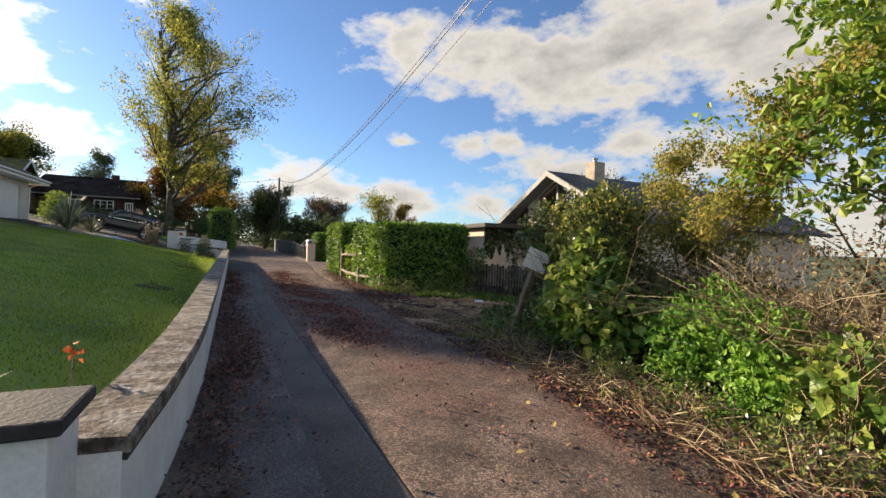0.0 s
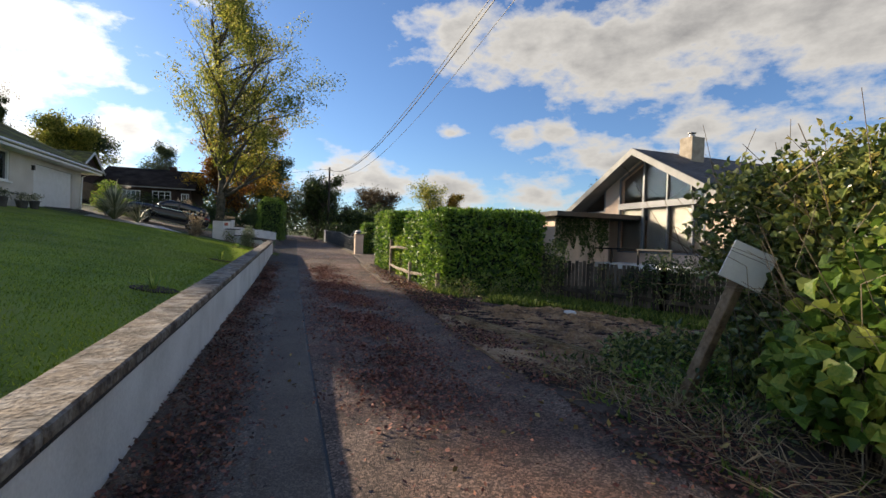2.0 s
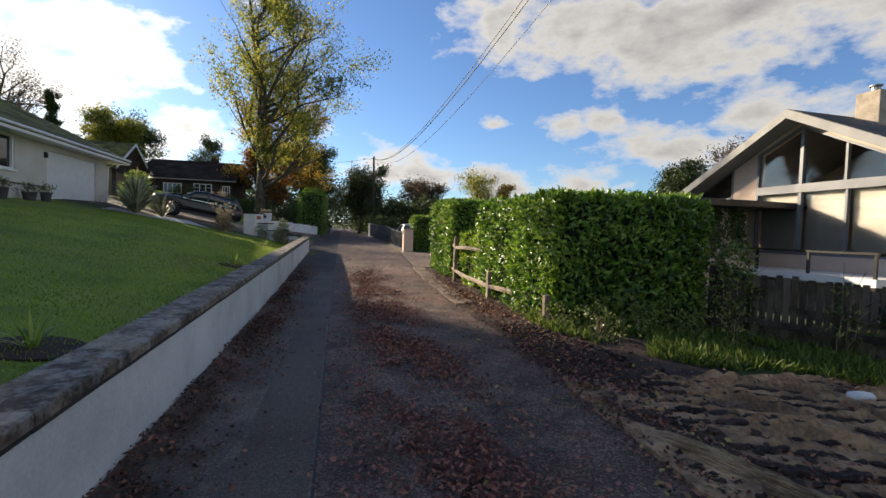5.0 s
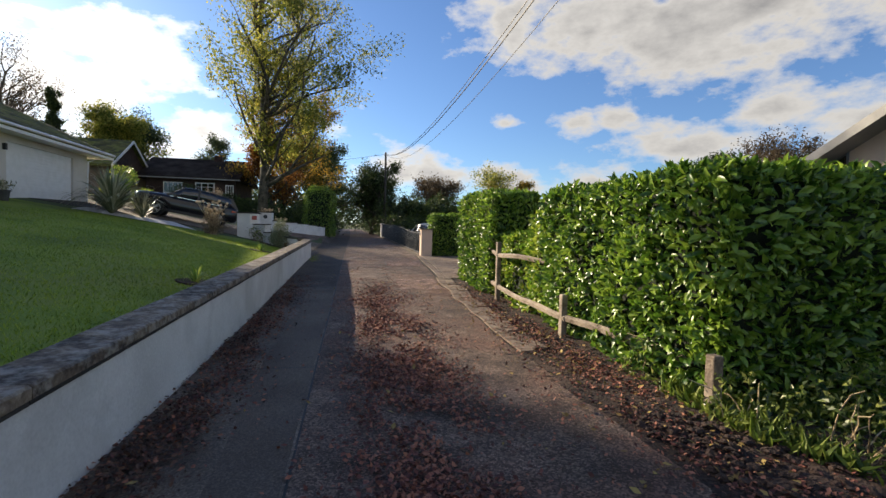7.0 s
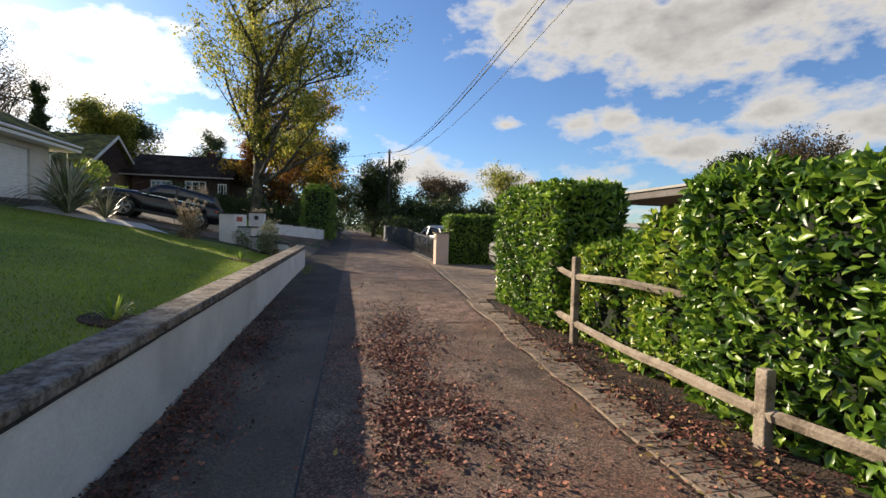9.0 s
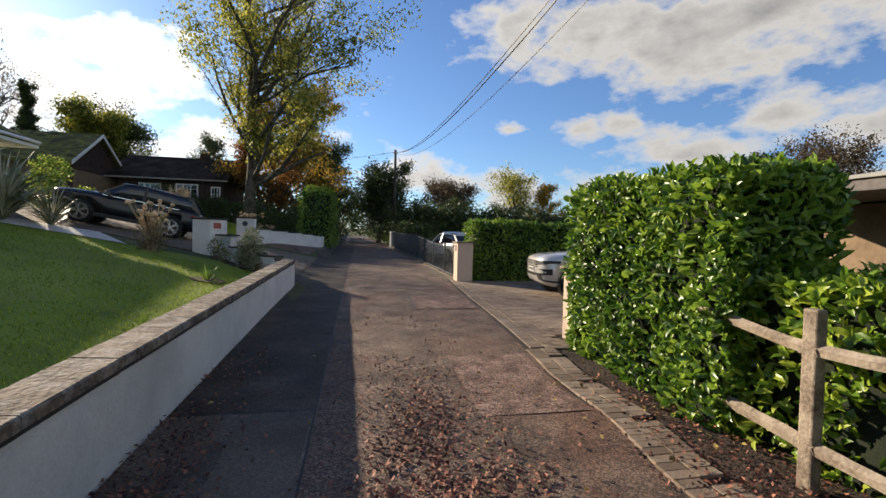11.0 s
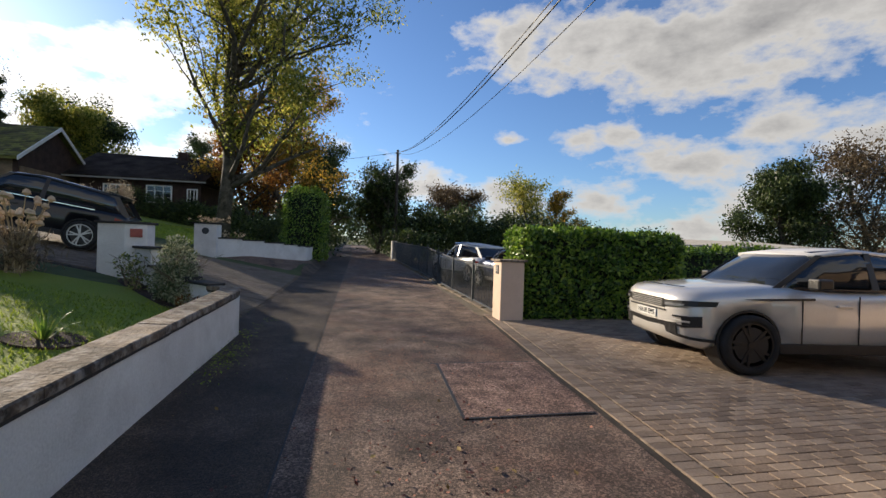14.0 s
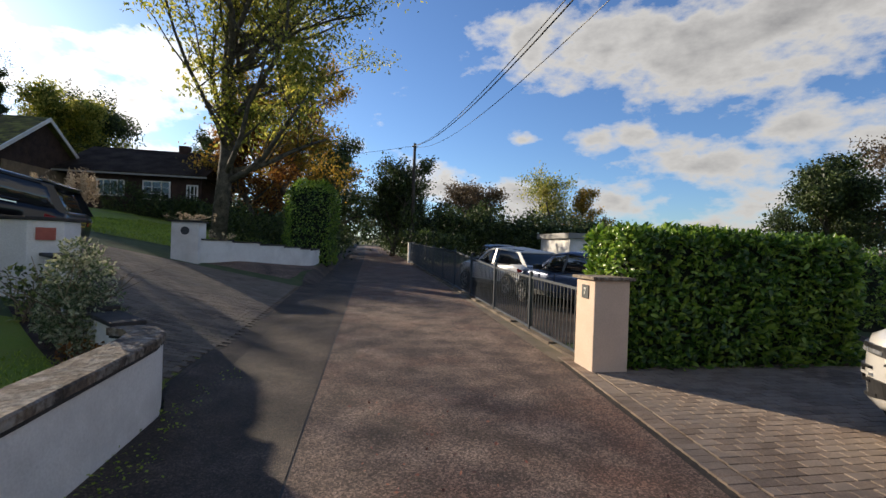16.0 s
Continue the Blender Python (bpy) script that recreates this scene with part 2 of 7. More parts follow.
M["fence_wood"] = material("weathered_fence_wood", [(0.035, 0.026, 0.019), (0.085, 0.065, 0.047), (0.145, 0.115, 0.087)], 4, 0.9, bump=0.8, fine=30, rand=0.6)
M["pole_wood"] = material("pole_wood", [(0.035, 0.03, 0.027), (0.07, 0.06, 0.052)], 3, 0.85, bump=0.4, fine=20)
M["bark"] = material("bark", [(0.035, 0.03, 0.022), (0.085, 0.075, 0.055), (0.14, 0.12, 0.09)], 4, 0.95, bump=1.0, fine=22, bump_dist=0.03)
M["twig"] = material("twig", [(0.1, 0.07, 0.045), (0.22, 0.165, 0.105), (0.34, 0.27, 0.18)], 4, 0.9, bump=0.2, island=0.6)
M["laurel"] = material("laurel_leaf", [(0.045, 0.11, 0.014), (0.135, 0.26, 0.028), (0.28, 0.41, 0.055)], 0.9, 0.33, bump=0.1, fine=30, island=1.0, through_light=0.34, spec=0.6)
M["hedge_core"] = material("hedge_inner_shade", [(0.004, 0.008, 0.003), (0.012, 0.02, 0.007)], 8, 0.95, bump=0.5)
M["ash_leaf"] = material("ash_leaf", [(0.13, 0.165, 0.03), (0.3, 0.32, 0.06), (0.52, 0.47, 0.1)], 0.25, 0.5, bump=0, island=0.8, through_light=0.6)
M["gold_leaf"] = material("golden_leaf", [(0.14, 0.12, 0.02), (0.32, 0.23, 0.035), (0.5, 0.3, 0.05)], 0.3, 0.55, bump=0, island=0.8, through_light=0.55)
M["orange_leaf"] = material("orange_leaf", [(0.09, 0.035, 0.01), (0.22, 0.09, 0.02), (0.33, 0.16, 0.03)], 0.3, 0.55, bump=0, island=0.8, through_light=0.45)
M["dark_leaf"] = material("dark_leaf", [(0.016, 0.032, 0.01), (0.045, 0.075, 0.018), (0.09, 0.125, 0.03)], 0.4, 0.5, bump=0, island=0.8, through_light=0.25)
M["brown_leaf"] = material("brown_leaf", [(0.05, 0.035, 0.02), (0.1, 0.068, 0.035), (0.15, 0.105, 0.05)], 0.4, 0.6, bump=0, island=0.8, through_light=0.3)
M["bramble_leaf"] = material("bramble_leaf", [(0.09, 0.17, 0.03), (0.22, 0.36, 0.06), (0.44, 0.48, 0.1)], 1.2, 0.45, bump=0.1, island=1.0, through_light=0.4)
M["nettle_leaf"] = material("nettle_leaf", [(0.1, 0.23, 0.03), (0.22, 0.44, 0.06), (0.36, 0.55, 0.1)], 1.4, 0.5, bump=0.1, island=0.9, through_light=0.45)
M["laurel_young"] = material("young_laurel_leaf", [(0.1, 0.2, 0.02), (0.24, 0.38, 0.04), (0.42, 0.5, 0.07)], 0.9, 0.35, bump=0.1, fine=30, island=1.0, through_light=0.4, spec=0.6)
M["green_leaf"] = material("fresh_green_leaf", [(0.11, 0.2, 0.03), (0.25, 0.4, 0.06), (0.42, 0.5, 0.09)], 1.0, 0.45, bump=0, island=0.8, through_light=0.55)
M["dead_leaf"] = material("withered_leaf", [(0.13, 0.09, 0.05), (0.26, 0.185, 0.1), (0.4, 0.3, 0.17)], 1.2, 0.7, bump=0, island=0.9, through_light=0.4)
M["earth"] = material("dark_earth", [(0.04, 0.026, 0.019), (0.085, 0.057, 0.041), (0.15, 0.105, 0.076)], 2.6, 0.95, bump=1.0, fine=26, stain=(0.05, 0.032, 0.023), stain_scale=1.2, stain_amount=0.6, bump_dist=0.04)
M["post_brown"] = material("rough_brown_post", [(0.12, 0.075, 0.04), (0.24, 0.165, 0.095), (0.33, 0.24, 0.15)], 7, 0.85, bump=0.8, fine=30)
M["yellow_leaf"] = material("yellowing_leaf", [(0.2, 0.23, 0.045), (0.38, 0.37, 0.08), (0.55, 0.43, 0.12)], 1.2, 0.5, bump=0, island=0.9, through_light=0.6)
M["ivy_leaf"] = material("ivy_leaf", [(0.055, 0.085, 0.022), (0.145, 0.2, 0.046), (0.31, 0.33, 0.09)], 1.5, 0.33, bump=0, island=1.0, through_light=0.35, spec=0.6)
M["straw"] = material("dry_stem", [(0.2, 0.14, 0.075), (0.38, 0.28, 0.16), (0.52, 0.41, 0.25)], 3, 0.85, bump=0, island=0.8)
M["leaf_litter"] = material("fallen_leaf", [(0.085, 0.026, 0.018), (0.21, 0.066, 0.044), (0.36, 0.145, 0.085)], 1.0, 0.75, bump=0, island=1.2)
M["leaf_litter_dark"] = material("rotting_leaf", [(0.03, 0.014, 0.009), (0.075, 0.034, 0.022), (0.14, 0.07, 0.045)], 1.0, 0.8, bump=0, island=1.2)
M["leaf_litter_yellow"] = material("fallen_yellow_leaf", [(0.2, 0.12, 0.03), (0.4, 0.28, 0.08)], 1.0, 0.7, bump=0, island=1.0)
M["variegated"] = material("variegated_leaf", [(0.1, 0.14, 0.06), (0.26, 0.3, 0.16), (0.48, 0.48, 0.32)], 2.0, 0.5, bump=0, island=1.2, through_light=0.3)
M["plume"] = material("dry_plume", [(0.4, 0.3, 0.19), (0.6, 0.48, 0.33), (0.72, 0.6, 0.44)], 3, 0.9, bump=0.3, island=0.6, through_light=0.3)
M["sword_leaf"] = material("sword_leaf", [(0.1, 0.12, 0.055), (0.25, 0.26, 0.15), (0.5, 0.47, 0.33)], 2.0, 0.45, bump=0, island=1.0, through_light=0.2)
M["block"] = material("paving_block", [(0.14, 0.1, 0.072), (0.235, 0.172, 0.125), (0.31, 0.24, 0.18)], 1.2, 0.9, bump=0.5, fine=60, rand=0.45, island=0.45, stain=(0.11, 0.09, 0.075), stain_scale=1.4, stain_amount=0.4)
M["joint"] = material("joint_sand", [(0.025, 0.02, 0.015), (0.06, 0.048, 0.037)], 5, 0.95, bump=0.6)
M["concrete"] = material("concrete", [(0.22, 0.2, 0.175), (0.33, 0.3, 0.265)], 2.0, 0.9, bump=0.4, fine=50, stain=(0.14, 0.12, 0.1), stain_scale=1.3, stain_amount=0.5)
M["stained_concrete"] = material("stained_concrete", [(0.07, 0.052, 0.038), (0.15, 0.115, 0.085), (0.22, 0.175, 0.13)], 1.6, 0.92, bump=0.7, fine=60, stain=(0.09, 0.085, 0.03), stain_scale=1.1, stain_amount=0.55)
M["silver"] = material("silver_car_paint", [(0.66, 0.64, 0.6), (0.74, 0.72, 0.68)], 2.0, 0.32, metal=0.35, bump=0, coat=1.0)
M["navy"] = material("dark_car_paint", [(0.003, 0.0035, 0.006), (0.006, 0.007, 0.011)], 2.0, 0.3, bump=0, spec=0.35, coat=0.6)
M["car_white"] = material("white_car_paint", [(0.6, 0.6, 0.6), (0.7, 0.7, 0.7)], 2.0, 0.3, bump=0, coat=1.0)
M["car_blue"] = material("blue_car_paint", [(0.03, 0.05, 0.11), (0.05, 0.075, 0.15)], 2.0, 0.3, metal=0.4, bump=0, coat=1.0)
M["car_glass"] = material("tinted_car_glass", [(0.012, 0.014, 0.016), (0.02, 0.023, 0.026)], 2, 0.04, bump=0, spec=0.9)
M["rubber"] = material("tyre_rubber", [(0.012, 0.012, 0.012), (0.025, 0.025, 0.025)], 6, 0.85, bump=0.3)
M["alloy"] = material("alloy", [(0.4, 0.4, 0.41), (0.55, 0.55, 0.56)], 4, 0.35, metal=0.9, bump=0)
M["black_plastic"] = material("black_plastic", [(0.01, 0.01, 0.011), (0.022, 0.022, 0.023)], 6, 0.5, bump=0.1)
M["lamp_glass"] = material("headlight_glass", [(0.25, 0.26, 0.27), (0.5, 0.51, 0.52)], 12, 0.08, bump=0, metal=0.5, coat=1.0)
M["tail_red"] = material("tail_light_red", [(0.2, 0.008, 0.008), (0.3, 0.015, 0.012)], 6, 0.15, bump=0, coat=1.0)
M["plate_white"] = material("number_plate", [(0.75, 0.75, 0.72), (0.8, 0.8, 0.77)], 4, 0.5, bump=0)
M["plate_yellow"] = material("yellow_number_plate", [(0.7, 0.5, 0.03), (0.75, 0.55, 0.04)], 4, 0.5, bump=0)
M["chrome"] = material("chrome_strip", [(0.7, 0.7, 0.7), (0.8, 0.8, 0.8)], 4, 0.15, metal=1.0, bump=0)
M["red_plaque"] = material("red_plaque", [(0.3, 0.07, 0.05), (0.4, 0.1, 0.07)], 8, 0.6, bump=0.1)
M["slate_plaque"] = material("slate_plaque", [(0.025, 0.028, 0.032), (0.05, 0.055, 0.06)], 8, 0.55, bump=0.1)
M["letter"] = material("pale_lettering", [(0.72, 0.7, 0.64), (0.8, 0.78, 0.72)], 8, 0.6, bump=0)
M["gravel"] = material("white_gravel", [(0.4, 0.39, 0.37), (0.65, 0.64, 0.62)], 9, 0.9, bump=0.8, fine=50, island=0.6)
M["terracotta"] = material("plant_pot", [(0.03, 0.03, 0.032), (0.08, 0.075, 0.07)], 5, 0.8, bump=0.2)
M["metal_grey"] = material("dull_metal", [(0.25, 0.25, 0.25), (0.4, 0.4, 0.4)], 5, 0.5, metal=0.7, bump=0.1)
M["blind"] = material("window_blind", [(0.3, 0.28, 0.245), (0.38, 0.355, 0.31)], 2, 0.9, bump=0.1)
M["room_dark"] = material("dim_room", [(0.06, 0.055, 0.05), (0.1, 0.09, 0.08)], 1, 0.95, bump=0)
M["red_flower"] = material("orange_red_petal", [(0.5, 0.08, 0.03), (0.7, 0.2, 0.06)], 4, 0.6, bump=0, island=0.6, through_light=0.3)
M["pane"] = glass_material("window_glass", (0.95, 0.97, 0.97))


# ---- mesh tools ----
class Geo:
    """Vertices and faces of one mesh."""

    def __init__(self):
        self.v, self.f = [], []

    def add(self, v, f):
        o = len(self.v)
        self.v += [tuple(map(float, p)) for p in v]
        self.f += [tuple(i + o for i in q) for q in f]
        return self

    def box(self, x0, y0, z0, x1, y1, z1, m=None):
        v = [(x, y, z) for z in (z0, z1) for y in (y0, y1) for x in (x0, x1)]
        if m is not None:
            v = [m @ Vector(p) for p in v]
        return self.add(v, [(0, 2, 3, 1), (4, 5, 7, 6), (0, 1, 5, 4), (2, 6, 7, 3), (0, 4, 6, 2), (1, 3, 7, 5)])

    def prism(self, poly, d):
        """A planar polygon (3D points) pushed along the vector d."""
        n = len(poly)
        return self.add([Vector(p) for p in poly] + [Vector(p) + Vector(d) for p in poly],
                        [tuple(range(n))[::-1], tuple(range(n, 2 * n))] + [(i, (i + 1) % n, n + (i + 1) % n, n + i) for i in range(n)])

    def tube(self, pts, radii, sides=6, closed=True):
        pts = [Vector(p) for p in pts]
        if not hasattr(radii, "__len__"):
            radii = [radii] * len(pts)
        rings = []
        for i, p in enumerate(pts):
            d = (pts[min(i + 1, len(pts) - 1)] - pts[max(i - 1, 0)]).normalized()
            a = d.cross(Vector((0.31, 0.17, 0.93)) if abs(d.z) < 0.9 else Vector((1, 0.1, 0))).normalized()
            b = d.cross(a)
            rings.append([p + (a * math.cos(2 * math.pi * k / sides) + b * math.sin(2 * math.pi * k / sides)) * radii[i] for k in range(sides)])
        return self.loft(rings, closed)

    def loft(self, rings, caps=True):
        n = len(rings[0])
        f = [(i * n + k, i * n + (k + 1) % n, (i + 1) * n + (k + 1) % n, (i + 1) * n + k) for i in range(len(rings) - 1) for k in range(n)]
        if caps:
            f += [tuple(range(n))[::-1], tuple(range((len(rings) - 1) * n, len(rings) * n))]
        return self.add([p for r in rings for p in r], f)

    def disc(self, c, axis, r0, r1, depth, sides=24):
        """A ring or disc round c, pushed along axis."""
        axis = Vector(axis).normalized()
        a = axis.cross(Vector((0, 0, 1)) if abs(axis.z) < 0.9 else Vector((1, 0, 0))).normalized()
        b = axis.cross(a)
        c = Vector(c)
        ring = lambda r, h: [c + axis * h + (a * math.cos(2 * math.pi * k / sides) + b * math.sin(2 * math.pi * k / sides)) * r for k in range(sides)]
        if r0 <= 0:
            return self.loft([ring(r1, 0), ring(r1, depth)])
        return self.loft([ring(r0, 0), ring(r1, 0), ring(r1, depth), ring(r0, depth), ring(r0, 0)], False)


def mesh_of(name, geo, mat, smooth=False, bevel=0.0):
    me = bpy.data.meshes.new(name)
    me.from_pydata(geo.v, [], geo.f)
    if bevel:
        bm = bmesh.new()
        bm.from_mesh(me)
        bmesh.ops.remove_doubles(bm, verts=bm.verts, dist=1e-5)
        bmesh.ops.recalc_face_normals(bm, faces=bm.faces)
        sharp = [e for e in bm.edges if len(e.link_faces) == 2 and e.calc_face_angle(0) > 0.5]
        bmesh.ops.bevel(bm, geom=sharp, offset=bevel, segments=2, affect="EDGES", profile=0.5, clamp_overlap=True)
        bm.to_mesh(me)
        bm.free()
    me.materials.append(M[mat])
    if smooth:
        me.polygons.foreach_set("use_smooth", [True] * len(me.polygons))
    me.update()
    return me


def thing(name, at=(0, 0, 0), rz=0.0, label="", category="", group="", kind=""):
    ob = new(name)
    ob.empty_display_size = 0.1
    ob.matrix_basis = pose(*at, 0, 0, rz)
    return tagged(ob, label, category, group, kind)


def part(name, geo, mat, parent=None, label="", smooth=False, bevel=0.0, world=False, kind=""):
    """One mesh object under a thing or part. world: the points are given in the world's place of an unturned parent."""
    if world and parent is not None:
        o, p = Vector((0, 0, 0)), parent
        while p is not None:
            o += p.matrix_basis.translation
            p = p.parent
        geo.v = [(x - o.x, y - o.y, z - o.z) for x, y, z in geo.v]
    ob = new(name, mesh_of(name, geo, mat, smooth, bevel))
    ob.parent = parent
    return tagged(ob, label, kind=kind)


def solid(name, geo, mat, label="", category="", group="", kind="", smooth=False, bevel=0.0):
    return tagged(new(name, mesh_of(name, geo, mat, smooth, bevel)), label, category, group, kind)


rng = np.random.default_rng(7)


def unit(a):
    return a / np.maximum(np.linalg.norm(a, axis=-1, keepdims=True), 1e-9)


def leaves_geo(P, D, N, L, W, rich=False, fold=0.25, curl=0.15):
    """Leaves from points P, along D, facing about N, of lengths L and widths W."""
    n = len(P)
    D = unit(D)
    S = unit(np.cross(D, N))
    U = np.cross(S, D)
    L, W = np.broadcast_to(L, n)[:, None], np.broadcast_to(W, n)[:, None]
    g = Geo()
    if rich:
        st = [(0.0, 0.0, 0.0), (0.3, 0.46, 0.05), (0.68, 0.4, 0.0), (1.0, 0.0, -1.0)]
        rows = [P]
        for a, w, c in st[1:3]:
            mid = P + D * L * a + U * L * curl * (0.25 - (a - 0.5) ** 2)
            rows += [mid + S * W * w + U * W * fold, mid, mid - S * W * w + U * W * fold]
        rows.append(P + D * L - U * L * curl * 0.5)
        V = np.stack(rows, 1).reshape(-1, 3)
        F = np.array([(0, 2, 1, 1), (0, 3, 2, 2), (1, 2, 5, 4), (2, 3, 6, 5), (4, 5, 7, 7), (5, 6, 7, 7)])
        k = 8
    else:
        mid = P + D * L * 0.45
        V = np.stack([P, mid + S * W * 0.5 + U * W * fold, P + D * L - U * L * curl, mid - S * W * 0.5 + U * W * fold], 1).reshape(-1, 3)
        F = np.array([(0, 2, 1, 1), (0, 3, 2, 2)])
        k = 4
    idx = (np.arange(n) * k)[:, None, None] + F[None]
    g.v = V.tolist()
    g.f = [tuple(dict.fromkeys(q)) for q in idx.reshape(-1, 4).tolist()]
    return g


def rand_dirs(n, up=0.0):
    d = unit(rng.normal(size=(n, 3)))
    d[:, 2] += up
    return unit(d)


# ---- lie of the land ----
def profile(y):
    return np.interp(y, [-60, -10, 0, 8, 15, 18, 22, 26, 31, 40, 50, 66, 120, 400], [-0.6, -0.1, 0.0, 0.07, 0.1, 0.14, 0.25, 0.37, 0.45, 0.62, 0.82, 1.1, 1.6, 3.0])


def wall_x(y):
    """The road-side face of the long garden wall."""
    y = np.asarray(y, float)
    return -0.2 + 0.0068 * np.minimum(y, 60) - 0.018 * np.maximum(0, 5.0 - np.maximum(y, 0)) ** 2


def blend(a, b, t):
    t = np.clip((t - a) / (b - a), 0, 1)
    return t * t * (3 - 2 * t)


def land(x, y):
    x, y = np.asarray(x, float), np.asarray(y, float)
    p, u = profile(y), x - wall_x(y)
    w = np.maximum(0, -u)
    far = np.maximum(0, w - 14)
    lawn = 0.08 + 0.165 * (w - 0.1) - 0.11 * far
    drive = 0.2 * w - 0.04 * np.maximum(0, w - 6) - 0.1 * far
    garden = 0.3 + 0.17 * w - 0.1 * far
    s1, s2 = blend(30.6, 32.6, y - 0.0 * w), blend(39.0, 41.0, y)
    left = (lawn * (1 - s1) + drive * s1) * (1 - s2) + garden * s2
    r = np.maximum(0, x - 4.2)
    near = -0.055 * np.minimum(r, 12) - 0.04 * np.maximum(0, r - 12)
    flat = -0.05 * np.maximum(0, r - 6.5)
    k = blend(22.0, 23.6, y)
    right = np.maximum(near * (1 - k) + flat * k, -5.0)
    hill = 9.0 * blend(140, 420, x) + 6.0 * blend(160, 500, y)
    return p + np.where(u < -0.12, left, 0.0) + np.where(x > 4.2, right, 0.0) + hill


def L(x, y):
    return float(land(x, y))


def sheet(us, ys, lift, mat, name, sheared=True, edge=0.0, **tags):
    """A grid laid on the land."""
    us, ys = np.asarray(us, float), np.asarray(ys, float)
    Y, U = np.meshgrid(ys, us, indexing="ij")
    X = U + (wall_x(Y) if sheared else 0)
    Z = land(X, Y) + lift
    g = Geo()
    g.v = np.stack([X, Y, Z], -1).reshape(-1, 3).tolist()
    n = len(us)
    g.f = [(i * n + k, i * n + k + 1, (i + 1) * n + k + 1, (i + 1) * n + k) for i in range(len(ys) - 1) for k in range(n - 1)]
    return solid(name, g, mat, smooth=True, **tags)


def strip(name, y0, y1, step, left, right, cols, lift, mat, parent=None, rough=0.0, label="", ruts=False, **tags):
    """A band laid on the land between two edges, which are functions of y, with thin rims."""
    ys = np.arange(y0, y1 + step * 0.5, step)
    g = Geo()
    rows = []
    for y in ys:
        xs = np.linspace(left(y), right(y), cols)
        z = land(xs, np.full(cols, y)) + lift
        if rough:
            z = z + np.array([noise.noise((x * 1.1, y * 1.1, 3.0)) * rough + noise.noise((x * 4, y * 4, 9.0)) * rough * 0.4 for x in xs])
        if ruts:
            fade = blend(3.6, 4.6, xs) * (1 - blend(8.2, 9.0, xs)) * float(blend(6.6, 7.6, y) * (1 - blend(10.8, 12.0, y)))
            z = z + fade * np.array([0.085 * math.sin((x * 0.35 + y) * 26 + 2.5 * noise.noise((x, y, 0))) * (0.6 + noise.noise((x * 2, y * 2, 5))) for x in xs])
            z = z + 0.07 * np.exp(-((xs - 3.55 - 0.28 * (9.3 - y)) / 0.12) ** 2) * float(blend(6.0, 7.0, y) * (1 - blend(9.5, 10.5, y)))
        rows += [[xs[0], y, z[0] - lift - 0.05]] + np.stack([xs, np.full(cols, y), z], 1).tolist() + [[xs[-1], y, z[-1] - lift - 0.05]]
    n = cols + 2
    g.v = rows
    g.f = [(i * n + k, i * n + k + 1, (i + 1) * n + k + 1, (i + 1) * n + k) for i in range(len(ys) - 1) for k in range(n - 1)]
    if parent is not None:
        return part(name, g, mat, parent, label)
    return solid(name, g, mat, label=label, **tags)


us = [-600, -400, -250, -150, -100, -70, -50, -40, -32, -26, -22, -18, -15, -12, -10, -8, -6, -5, -4, -3, -2, -1.4, -0.8, -0.4, -0.17, -0.07, 0.5, 1.5, 2.5, 3.5, 4.2, 5, 6, 7, 8, 9, 10, 11, 13, 16, 20, 26, 34, 45, 60, 80, 110, 150, 200, 260, 330, 420, 600, 900]
ysg = [-400, -200, -100, -60, -40, -25, -15, -10] + list(np.arange(-6, 48, 1.0)) + list(np.arange(48, 80, 3.0)) + [82, 90, 100, 120, 145, 180, 230, 300, 400, 600, 900, 1400]
sheet(us, ysg, 0.0, "field", "ground", label="grass and earth ground sloping gently across the valley", category="ground", kind="structure")

ROAD_R = lambda y: float(np.interp(y, [-14, 1.4, 4, 8, 11.7, 16.5, 18.2, 21.6, 22.6, 24.3, 26.8, 29.7, 30.9, 36, 45, 67, 140], [2.5, 2.66, 3.05, 3.05, 3.45, 3.5, 3.6, 3.75, 3.85, 3.99, 4.14, 4.4, 4.5, 4.62, 4.74, 4.95, 5.2])) + 0.10 * noise.noise((0.9 * y, 4.0, 0)) * (y < 22)
SEAM = lambda y: float(np.interp(y, [-14, 8, 16, 31, 60, 140], [0.96, 1.0, 1.08, 1.32, 1.9, 2.2]))
road = thing("road", (0, 0, 0), label="worn tarmac lane with a lengthwise joint and fallen leaves", category="road", kind="structure")
strip("old_lane", -14, 21.0, 0.5, lambda y: float(wall_x(y)), lambda y: SEAM(y) - 0.012, 5, 0.016, "asphalt_worn", road, label="worn pale grey-brown tarmac")
strip("old_lane", 21.01, 140, 0.5, lambda y: float(wall_x(y)) + (0.0 if y < 30 else -0.2), lambda y: SEAM(y) - 0.012, 5, 0.016, "asphalt_old", road, label="smooth dark grey tarmac")
strip("coarse_lane", -14, 140, 0.25, lambda y: SEAM(y) + 0.006, ROAD_R, 9, 0.02, "asphalt", road, rough=0.005, label="coarse brown-grey tarmac")
strip("joint", -14, 140, 0.5, lambda y: SEAM(y) - 0.012, lambda y: SEAM(y) + 0.012, 2, 0.012, "tar", road, label="tarred joint")
strip("patch", 25.68, 27.42, 0.174, lambda y: 2.74 + 0.055 * (y - 25.68), lambda y: ROAD_R(y) - 0.04, 5, 0.027, "asphalt_red", road, label="reddish repair patch")
strip("patch", 20.65, 22.5, 0.185, lambda y: 2.6 + 0.05 * (y - 20.6), lambda y: ROAD_R(y) - 0.1, 5, 0.026, "asphalt_red", road, label="faded repair patch")
